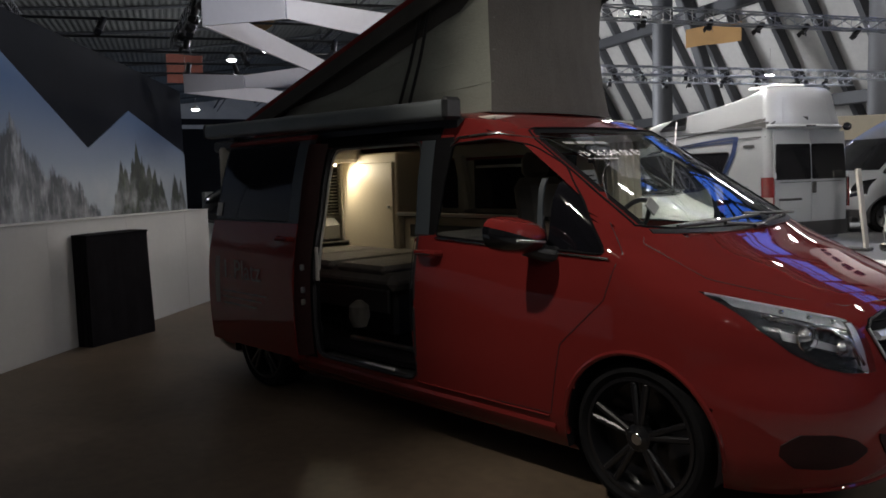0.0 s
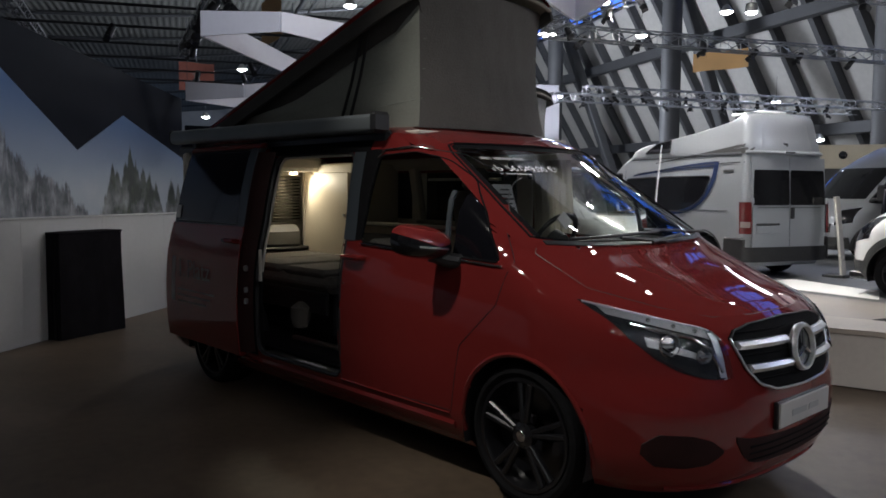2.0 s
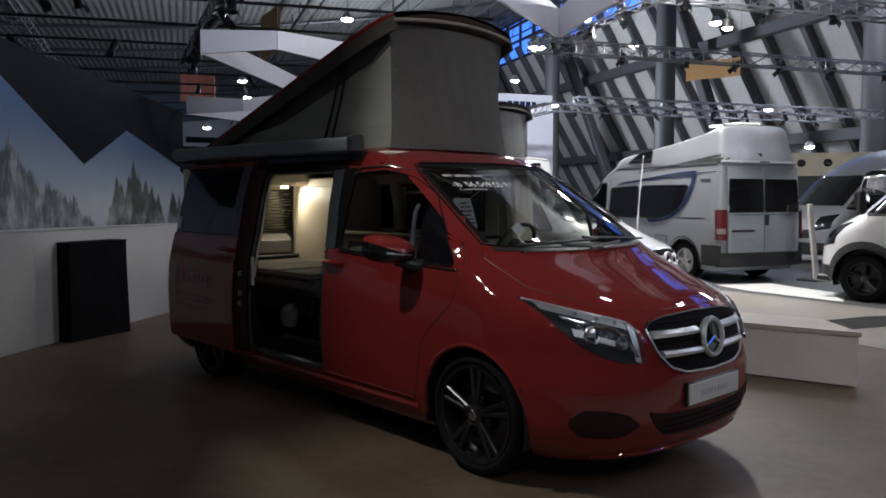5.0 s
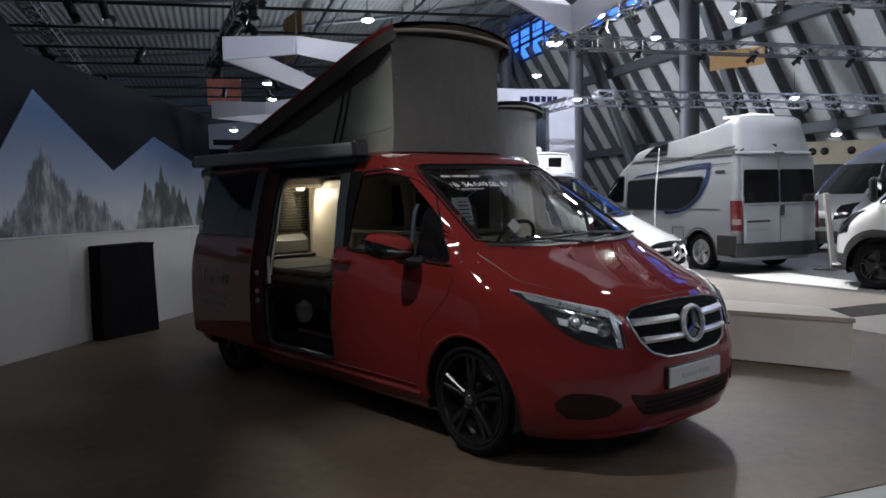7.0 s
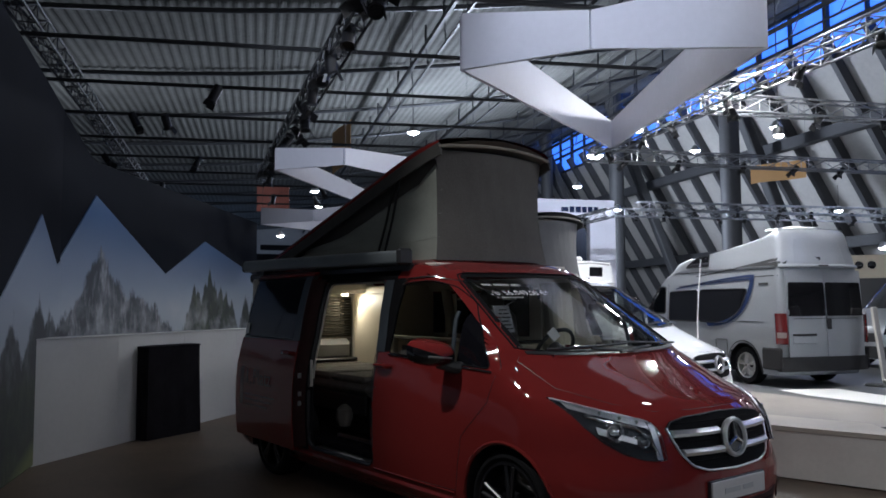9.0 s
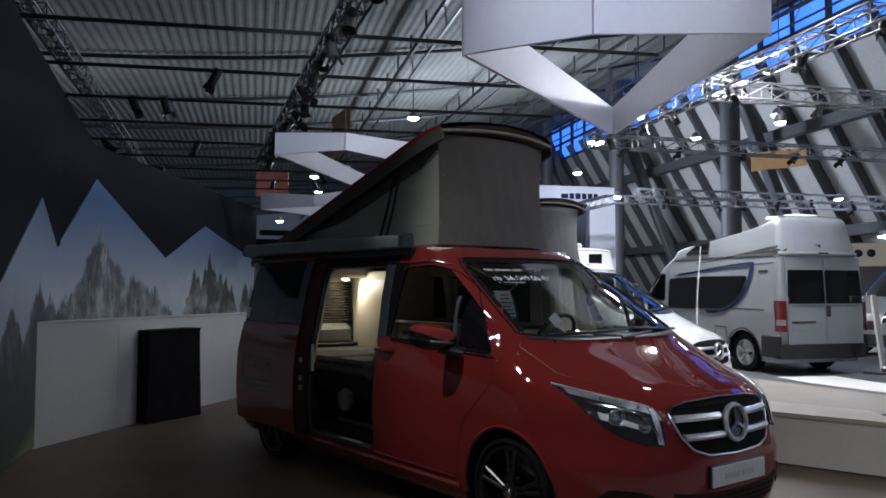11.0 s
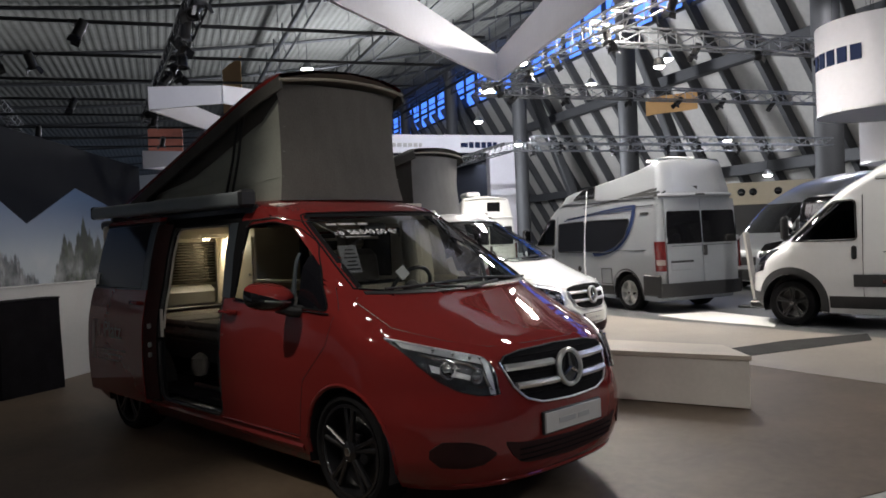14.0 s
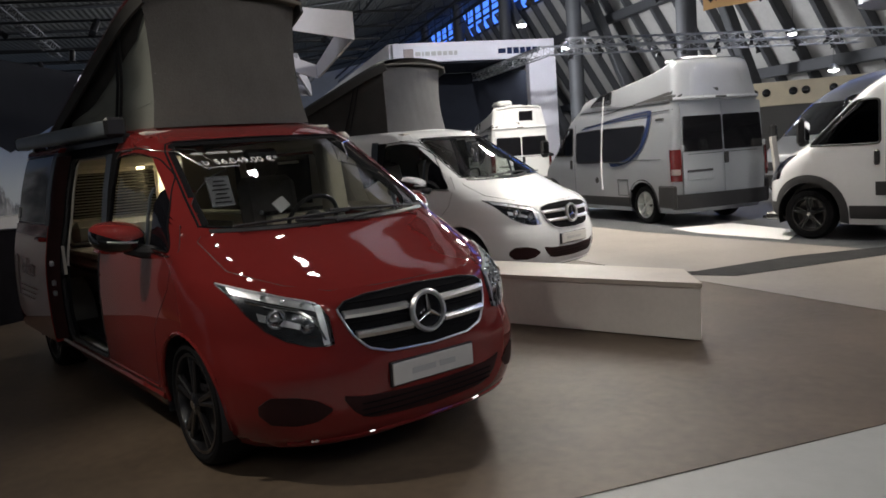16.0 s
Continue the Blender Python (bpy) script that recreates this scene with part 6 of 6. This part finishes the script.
# roof purlins following the sag
for k in range(16):
    a = -14 + 6.4 * k
    solid("purlin", Geo().tube([hall(a, b, roof_z(b) - 0.16) for b in range(-42, 21, 3)], 0.08, 6), M_STEEL, "dark steel purlin under the roof sheets", "purlin", "roof purlins")

# steel beams along the hall under the roof, hung on short rods
for b, zz in ((3.0, 0.75), (7.5, 0.8), (11.5, 0.9), (14.5, 1.0), (17.2, 1.2)):
    top = roof_z(b)
    beam = thing("roof_beam", "dark steel beam hung under the roof along the hall", "beam", "roof beams")
    part("chord", Geo().box(hall(30, b, top - zz), (120, 0.10, 0.16), 0.0, ROT), M_STEEL, beam)
    part("lower_chord", Geo().box(hall(30, b + 0.25, top - zz - 0.45), (120, 0.06, 0.07), 0.0, ROT), M_STEEL, beam)
    rods = Geo()
    for k in range(34):
        rods.cyl(hall(-14 + 2.6 * k, b, top - zz), hall(-14 + 2.6 * k, b, top - 0.05), 0.035, seg=5)
        rods.cyl(hall(-14 + 2.6 * k, b, top - zz), hall(-13.2 + 2.6 * k, b + 0.25, top - zz - 0.45), 0.025, seg=4)
    tagged(part("hanger_rods", rods, M_STEEL, beam), kind="stuff")


for ob in set(bpy.data.objects) - before:
    if ob.parent is None:
        ob.matrix_world = BIG @ ob.matrix_world


# ---- trusses, pipes and lamps ----
def truss(p0, p1, size=0.3, mat=None, label="aluminium lattice truss hanging over the stands", bay=0.6, r=0.022):
    p0, p1 = Vector(p0), Vector(p1)
    d = (p1 - p0).normalized()
    s = d.cross(Vector((0, 0, 1))).normalized() * size / 2
    u = Vector((0, 0, size / 2))
    mat = mat or M_TRUSS
    t = thing("lattice_truss", label, "truss", "lattice trusses")
    c = [s + u, -s + u, -s - u, s - u]
    for q in c:
        part("chord", Geo().cyl(p0 + q, p1 + q, r, seg=6), mat, t)
    n = max(2, int((p1 - p0).length / bay))
    g = Geo()
    for i in range(n):
        a, b = p0.lerp(p1, i / n), p0.lerp(p1, (i + 1) / n)
        for k in range(4):
            q, w = c[k], c[(k + 1) % 4]
            g.cyl(a + q, b + w, r * 0.55, seg=4, caps=False)
            g.cyl(a + q, a + w, r * 0.5, seg=4, caps=False)
    tagged(part("lacing", g, mat, t), kind="stuff")
    return t


def spotlight(place, aim, mat=None):
    t = thing("stage_spotlight", "black stage spotlight clamped to a truss", "spotlight", "stage spotlights", look(place, aim))
    part("can", Geo().lathe([(0.0, 0.18), (0.10, 0.18), (0.11, 0.1), (0.11, -0.2), (0.14, -0.24), (0.125, -0.24), (0.1, -0.2), (0.0, -0.19)], (0, 0, 0), (0, 0, 1), 14), M_BLACK, t)
    part("yoke", Geo().tube([(-0.15, 0, 0), (-0.15, 0.2, 0), (0, 0.27, 0), (0.15, 0.2, 0), (0.15, 0, 0)], 0.014, 5), M_BLACK, t)
    for sx in (-1, 1):
        part("barn_door", Geo().box((sx * 0.15, 0, -0.32), (0.01, 0.2, 0.16), 0, Matrix.Rotation(sx * -0.4, 4, "Y")), M_BLACK, t)
    return t


DARK = "black lighting truss carrying stage spotlights"
tr = truss((-3.6, 1.15, 6.3), (-24.5, 8.5, 6.3), 0.34, M_STEEL, DARK, 0.7, 0.03)
rnd = random.Random(5)
first = spotlight((-6.0, 1.7, 6.0), (-4, -2, 0))
for k in range(16):
    t = 0.02 + k / 17
    p = Vector((-3.6, 1.15, 6.3)).lerp(Vector((-24.5, 8.5, 6.3)), t) + Vector((rnd.uniform(-0.16, 0.16), rnd.uniform(-0.16, 0.16), -0.24))
    copy_thing(first, look(p, p + Vector((rnd.uniform(-2, 3), rnd.uniform(-3, 1), -3.0))))
truss((-7.5, -3.6, 7.0), (-33, 6.6, 7.0), 0.36, M_RIB, "grey lattice truss below the roof", 0.9, 0.03)
for k in range(11):
    a = 5 + 3.1 * k
    ob = solid("ceiling_pipe", Geo().cyl(hall(a, -18, 6.55), hall(a - 1.0, 6, 6.55), 0.045, seg=6), M_STEEL, "thin black lighting pipe under the roof", "pipe", "lighting pipes")
    for j in range(3):
        b = rnd.uniform(-12, 4)
        if rnd.random() < 0.75:
            p = Vector(hall(a - 1.0 * (b + 18) / 24, b, 6.42))
            copy_thing(first, look(p, p + Vector((rnd.uniform(-2, 2), rnd.uniform(-2, 2), -3))))
C1 = Vector((-9.6, 10.5, 5.2))
D1, D2 = Vector((0.914, -0.407, 0)), Vector((0.407, 0.914, 0))
truss(C1, C1 + D1 * 13)
truss(C1, C1 + D2 * 13)
truss(C1 + D1 * 5.2, C1 + D1 * 5.2 + D2 * 13)
truss(C1 + D2 * 13, C1 + D2 * 13 + D1 * 13)
C2 = Vector((-16.4, 19.3, 5.0))
truss(C2, C2 + D2 * 14)
truss(C2, C2 - D1 * 14, 0.34)
truss(C2 + D1 * 2, C2 + D1 * 2 + D2 * 14)


for p0, d0, n0 in ((C1, D1, 7), (C1, D2, 7), (C1 + D1 * 5.2, D2, 6), (C2, D2, 8), (C2 + D1 * 2, D2, 7)):
    for k in range(n0):
        p = p0 + d0 * (0.8 + 1.7 * k + rnd.uniform(-0.4, 0.4)) + Vector((0, 0, -0.16))
        copy_thing(first, look(p, p + Vector((rnd.uniform(-2, 2), rnd.uniform(-3, 1), -3))) @ Matrix.Scale(0.62, 4))


def bay_lamp(place, drop=1.2):
    t = thing("hanging_lamp", "lit round hanging hall lamp", "lamp", "hall lamps", Matrix.Translation(place))
    part("reflector", Geo().lathe([(0.05, 0.30), (0.12, 0.26), (0.26, 0.04), (0.28, 0.0), (0.26, 0.0)], (0, 0, 0), (0, 0, 1), 20), M_ALU, t)
    part("lamp_face", Geo().lathe([(0.0, -0.12), (0.10, -0.105), (0.20, -0.06), (0.25, 0.0)], (0, 0, 0.01), (0, 0, 1), 20), M_HALLAMP, t)
    part("cable", Geo().cyl((0, 0, 0.3), (0, 0, 0.3 + drop), 0.012, seg=5), M_STEEL, t)
    return t


def toward(az, el, z):
    """The place at height z in a direction seen from the aisle."""
    d = (z - EYE9.z) / el
    return Vector((EYE9.x + d * math.cos(radians(az)), EYE9.y + d * math.sin(radians(az)), z))


lamp0 = bay_lamp(toward(144.8, 0.219, 8.9))
LAMPS = [(124.6, 0.184, 8.9), (132.8, 0.146, 8.0), (115.7, 0.103, 6.8), (152.0, 0.141, 8.0), (151.7, 0.122, 8.0), (154.4, 0.084, 6.0), (149.6, 0.150, 8.0), (130.0, 0.115, 7.0), (113.2, 0.059, 4.2), (119.3, 0.206, 9.0), (107, 0.21, 9.0), (140.0, 0.09, 7), (104.0, 0.16, 8)]
places = [toward(144.8, 0.219, 8.9)]
for az, el, z in LAMPS:
    p = toward(az, el, z)
    places.append(p)
    copy_thing(lamp0, Matrix.Translation(p))
for x, y, z in ((2.5, 6.5, 6.0), (-12.5, 14.0, 6.0), (9, 2, 6.4), (12.0, -4.0, 6.6), (7.5, 7.0, 6.4), (4.0, 12.0, 6.4), (11.5, 9.0, 6.6), (14.0, 3.0, 6.6)):
    p = Vector((x, y, z))
    places.append(p)
    copy_thing(lamp0, Matrix.Translation(p))

# ---- small lit stage spotlights over the aisle ----
def stage_spot(place):
    t = thing("stage_spotlight", "small lit stage spotlight on a thin pole", "spotlight", "stage spotlights", Matrix.Translation(place))
    can = part("can", Geo().lathe([(0.06, 0.18), (0.105, 0.16), (0.115, 0.0), (0.104, 0.0)], (0, 0, 0), (0, 0, 1), 14), M_STEEL, t)
    part("lens", Geo().lathe([(0.0, -0.05), (0.06, -0.04), (0.09, -0.015), (0.1, 0.004)], (0, 0, 0), (0, 0, 1), 14), M_STAGE, can)
    part("pole", Geo().cyl((0, 0, 0.15), (0, 0, 13.5), 0.012, seg=5), M_STEEL, t)
    return t


stage = stage_spot((3.4, -6.8, 5.2))
for p in ((4.6, -7.4, 5.4), (5.9, -6.2, 5.0), (7.2, -5.1, 5.6), (6.6, -3.4, 4.9), (8.4, -2.2, 5.5), (7.6, -0.4, 5.2), (8.8, 0.8, 5.6), (6.9, 2.4, 5.3), (9.6, -6.0, 5.8), (3.1, -1.0, 6.2), (5.2, 0.6, 5.9), (4.4, -3.4, 6.3), (-3.5, 6.5, 5.6), (-1.0, 7.5, 5.4), (-6.5, 8.5, 5.0), (-4.8, 10.8, 4.9)):
    copy_thing(stage, Matrix.Translation(p))

# larger lit floodlights over the two show vans
for p, q in (((-2.9, 7.2, 6.5), 1.8), ((-1.3, 4.9, 6.5), 1.5), ((-2.9, 2.15, 6.5), 1.2), ((-3.5, 5.5, 6.5), 1.1), ((-1.3, -0.9, 6.5), 0.8), ((-2.4, -0.4, 6.6), 0.7)):
    copy_thing(stage, Matrix.Translation(p) @ Matrix.Diagonal((q, q, 1, 1)))

# ---- hanging fabric ribbons ----
def ribbon_ring(label, corners):
    t = thing("hanging_ribbon", label, "banner", "hanging ribbons")
    n = len(corners)
    for i in range(n):
        (p, h0), (q, h1) = corners[i], corners[(i + 1) % n]
        p, q = Vector(p), Vector(q)
        nrm = (q - p).cross(Vector((0, 0, 1))).normalized() * 0.06
        part("fabric_band", Geo().sheet(lambda u, v: p.lerp(q, u) + Vector((0, 0, (h0 + (h1 - h0) * u) * v)), [0, 0.25, 0.5, 0.75, 1], [0, 0.5, 1], thick=nrm), M_BANNER, t)
        part("wire", Geo().cyl(p + Vector((0, 0, h0)), p + Vector((0, 0, h0 + 11.5)), 0.006, seg=4), M_STEEL, t)
    return t


RING = (((-4.68, 2.54), 0.78), ((-3.05, 3.28), 0.5), ((-1.70, 4.96), 0.95), ((-7.03, 8.33), 0.55))
for dx, dy, z, lab in ((0, 0, 4.72, "white folded fabric ribbon hanging in a triangle"), (-12.2, 2.6, 3.6, "white folded fabric ribbon hanging far behind the van")):
    ribbon_ring(lab, [((x + dx, y + dy, z + (0.15 if dx else 0)), h * (0.6 if dx else 1)) for (x, y), h in RING])

ribbon_ring("white folded fabric ribbon hanging behind the van", [((-11.88, 3.19, 4.4), 0.47), ((-10.25, 3.93, 4.35), 0.35), ((-8.95, 6.07, 3.85), 0.52), ((-13.64, 7.99, 3.67), 0.33)])

# ---- signs and banners ----
booth = thing("trade_booth", "white trade booth with a tall lettered fascia and dark inside", "booth")
P1, P2 = Vector((-22.7, 16.9, 0)), Vector((-19.8, 23.4, 0))
part("fascia", Geo().box((P1 + P2) / 2 + Vector((0, 0, 5.72)), (0.3, (P2 - P1).length, 0.78), 0.02, ROT), M_BANNER, booth)
part("side_fascia", Geo().box(P1 + Vector((AX * 13, AY * 13, 5.72)), (26, 0.3, 0.78), 0.02, ROT), M_BANNER, booth)
part("pillar", Geo().box(P2 - Vector((0.25, 0.56, -2.67)), (0.4, 1.25, 5.34), 0.02, ROT), M_BANNER, booth)
part("back_wall", Geo().box((P1 + P2) / 2 + Vector((AX * 4, AY * 4, 2.6)), (0.3, 8, 5.2), 0.0, ROT), M_DARKPANEL, booth)
part("booth_roof", Geo().box((P1 + P2) / 2 + Vector((AX * 13, AY * 13, 5.3)), (26, 7, 0.1), 0.0, ROT), M_DARKPANEL, booth)
fd = (P2 - P1).normalized()
out = Vector((0.914, -0.407, 0)) * 0.16
for s, w, h, mat in ((0.45, 0.42, 0.42, M_STICKER), (4.55, 0.34, 0.2, M_BLUE)):
    part("logo_mark", Geo().box(P1 + fd * (s + w / 2) + out + Vector((0, 0, 5.66)), (0.02, w, h), 0.008, ROT), mat, booth)
s = 0.95
for w in (0.22, 0.08, 0.2, 0.2, 0.18, 0.18, 0.18, 0.14):
    part("letter_block", Geo().box(P1 + fd * (s + w / 2) + out + Vector((0, 0, 5.66)), (0.02, w, 0.17), 0.006, ROT), M_PLATEBAR, booth)
    s += w + 0.06
s = 4.95
for w in (0.22, 0.25, 0.22, 0.22, 0.2):
    part("letter_block", Geo().box(P1 + fd * (s + w / 2) + out + Vector((0, 0, 5.66)), (0.02, w, 0.26), 0.006, ROT), M_BLUE, booth)
    s += w + 0.06


def drum(x, y, r, z0, z1, letters=5):
    t = thing("drum_banner", "round white hanging drum banner with navy lettering blocks", "banner", "drum banners")
    part("skin", Geo().lathe([(r - 0.01, z0), (r, z0), (r, z1), (r - 0.01, z1), (r - 0.01, z0)], (x, y, 0), (0, 0, 1), 40), M_BANNER, t)
    h = (z1 - z0) * 0.17
    for k in range(letters):
        a = radians(214 + 12 * k)
        part("letter_block", Geo().box((x + (r + 0.006) * math.cos(a), y + (r + 0.006) * math.sin(a), z0 + (z1 - z0) * 0.60), (0.014, r * 0.16, h), 0, Matrix.Rotation(a, 4, "Z")), M_BLUE, t)
    part("hoop", Geo().lathe([(r + 0.01, z0 - 0.02), (r + 0.01, z0 + 0.02)], (x, y, 0), (0, 0, 1), 40), M_ALU, t)
    for k in range(3):
        a = 2.1 * k
        part("wire", Geo().cyl((x + r * math.cos(a), y + r * math.sin(a), z1), (x + r * math.cos(a), y + r * math.sin(a), z1 + 5), 0.01, seg=4), M_STEEL, t)


drum(-1.15, 12.9, 1.28, 3.62, 5.3)
drum(-1.7, 17.3, 1.4, 2.95, 4.05, 0)


def flag(label, a, b, h, mat, thick=0.03):
    a, b = Vector(a), Vector(b)
    nrm = (b - a).cross(Vector((0, 0, 1))).normalized() * thick
    t = thing("hanging_flag", label, "banner", "hanging flags")
    part("cloth", Geo().sheet(lambda u, v: a.lerp(b, u) + Vector((0, 0, h * (v - 1) + 0.03 * math.sin(6 * u))), [k / 6 for k in range(7)], [0, 0.5, 1], thick=nrm), mat, t)
    for p in (a, b):
        part("cord", Geo().cyl(p, p + Vector((0, 0, 4)), 0.008, seg=4), M_STEEL, t)
    return t


flag("orange hanging information banner", (-22.07, 38.5, 9.55), (-18.9, 38.9, 9.6), 1.05, M_ORANGE)
flag("ochre hanging banner under the roof", toward(150.7, 0.216, 9.0), toward(149.4, 0.235, 9.4), 1.8, M_ORANGE)
flag("red and white hanging information banner", (-44.0, 17.0, 9.2), (-42.2, 18.4, 9.0), 1.7, M_REDBAN)

# ---- far partitions ----
pw = thing("porthole_partition", "cream partition wall with round dark portholes", "partition")
pa, pb = Vector((-11.0, 21.15, 0)), Vector((-6.4, 23.55, 0))
pd = (pb - pa).normalized()
pang = math.atan2(pd.y, pd.x)
mid = (pa + pb) / 2
part("panel", Geo().box(mid + Vector((0, 0, 2.68)), ((pb - pa).length, 0.1, 0.76), 0.02, Matrix.Rotation(pang, 4, "Z")), M_CREAM, pw)
part("base_panel", Geo().box(mid + Vector((0, 0, 1.15)), ((pb - pa).length, 0.08, 2.3), 0.02, Matrix.Rotation(pang, 4, "Z")), M_RIB, pw, "dark grey lower partition panel")
nrm = Vector((pd.y, -pd.x, 0)) * 0.06
for q in (1.5, 1.87, 2.66, 3.03, 3.82):
    c = pa + pd * q + Vector((0, 0, 2.73)) + nrm
    part("porthole", Geo().lathe([(0.0, 0.0), (0.105, 0.0), (0.13, 0.015), (0.13, -0.01)], c, nrm, 20), M_GLOSSBLACK, pw)
rb = thing("red_booth", "dark red booth wall behind the vans", "booth")
part("panel", Geo().box((-7.0, 24.5, 1.5), (5.0, 0.2, 3.0), 0.02, Matrix.Rotation(radians(20), 4, "Z")), M_WINE, rb)
part("header", Geo().box((-7.0, 24.38, 2.8), (5.05, 0.1, 0.4), 0.02, Matrix.Rotation(radians(20), 4, "Z")), M_DARKPANEL, rb)

# ---- far lit stand seen past the backdrop ----
st = thing("far_stand", "dark far stand with a plain header", "booth")
part("header", Geo().box((-31.5, 13.5, 4.25), (3.4, 0.2, 0.26), 0.02, Matrix.Rotation(radians(75), 4, "Z")), M_DARKPANEL, st)
part("wall", Geo().box((-32.5, 13.8, 2.0), (7.0, 0.2, 4.0), 0.02, Matrix.Rotation(radians(75), 4, "Z")), M_DARKPANEL, st)
part("counter", Geo().box((-29.5, 13.0, 0.55), (2.4, 0.6, 1.1), 0.03, Matrix.Rotation(radians(75), 4, "Z")), M_WALLWHITE, st)
big_van("black camper van parked beyond the backdrop wall", pose(-21.5, 8.6, 0, 0, 0, 250), M_GLOSSBLACK)

# ---- light ----
KEY = [((-4.0, 8.4, 6.0), 430, 0.4), ((2.5, 6.5, 5.9), 50, 0.3), ((-12.5, 14.0, 5.9), 360, 0.5), ((-6.5, 9.5, 5.1), 300, 0.4),
       ((-7.0, 3.5, 6.2), 65, 0.3)]
for place, pw, size in KEY:
    disk_lamp(place, pw, size)
# stage spotlight on the red van
spot_lamp((-1.7, -4.3, 6.3), (0.7, -0.3, 0.6), 760, 42, 0.8)
# unseen fill spots added to brighten the red van's front, white bonnet and ribbons
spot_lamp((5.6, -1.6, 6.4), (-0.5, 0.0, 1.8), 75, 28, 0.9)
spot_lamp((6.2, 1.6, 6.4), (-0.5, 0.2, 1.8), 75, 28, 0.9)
spot_lamp((0.6, 6.9, 6.2), (-2.7, 4.5, 1.0), 2200, 22, 0.7)
spot_lamp((2.0, -2.0, 6.8), (-3.0, 3.4, 5.0), 1300, 34, 0.9, (0.92, 0.93, 1.0))
# lights with no fixture, added to brighten roof, walls, aisle, booth and ribbon
fill_light(hall(50, 14, 7.3), 16000, 1.5, (0.9, 0.93, 1.0))
fill_light(hall(30, 14, 6.5), 1200, 1.0, (0.95, 0.95, 1.0))
fill_light((8.5, -6.5, 7.5), 120, 1.0, (1.0, 0.94, 0.85))
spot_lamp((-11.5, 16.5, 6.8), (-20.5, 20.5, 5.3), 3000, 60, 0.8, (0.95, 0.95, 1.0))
disk_lamp(hall(22, 27, 12.5), 800, 3, (0.95, 0.95, 1.0))
fill_light(hall(-2, 22, 9.5), 1900, 1.2, (1.0, 0.97, 0.92))
spot_lamp((-5.5, -1.5, 7.2), (-11.5, 4.6, 4.6), 900, 40, 0.9, (0.92, 0.93, 1.0))
fill_light(hall(45, -12, 8.5), 900, 1.5, (0.95, 0.96, 1.0))
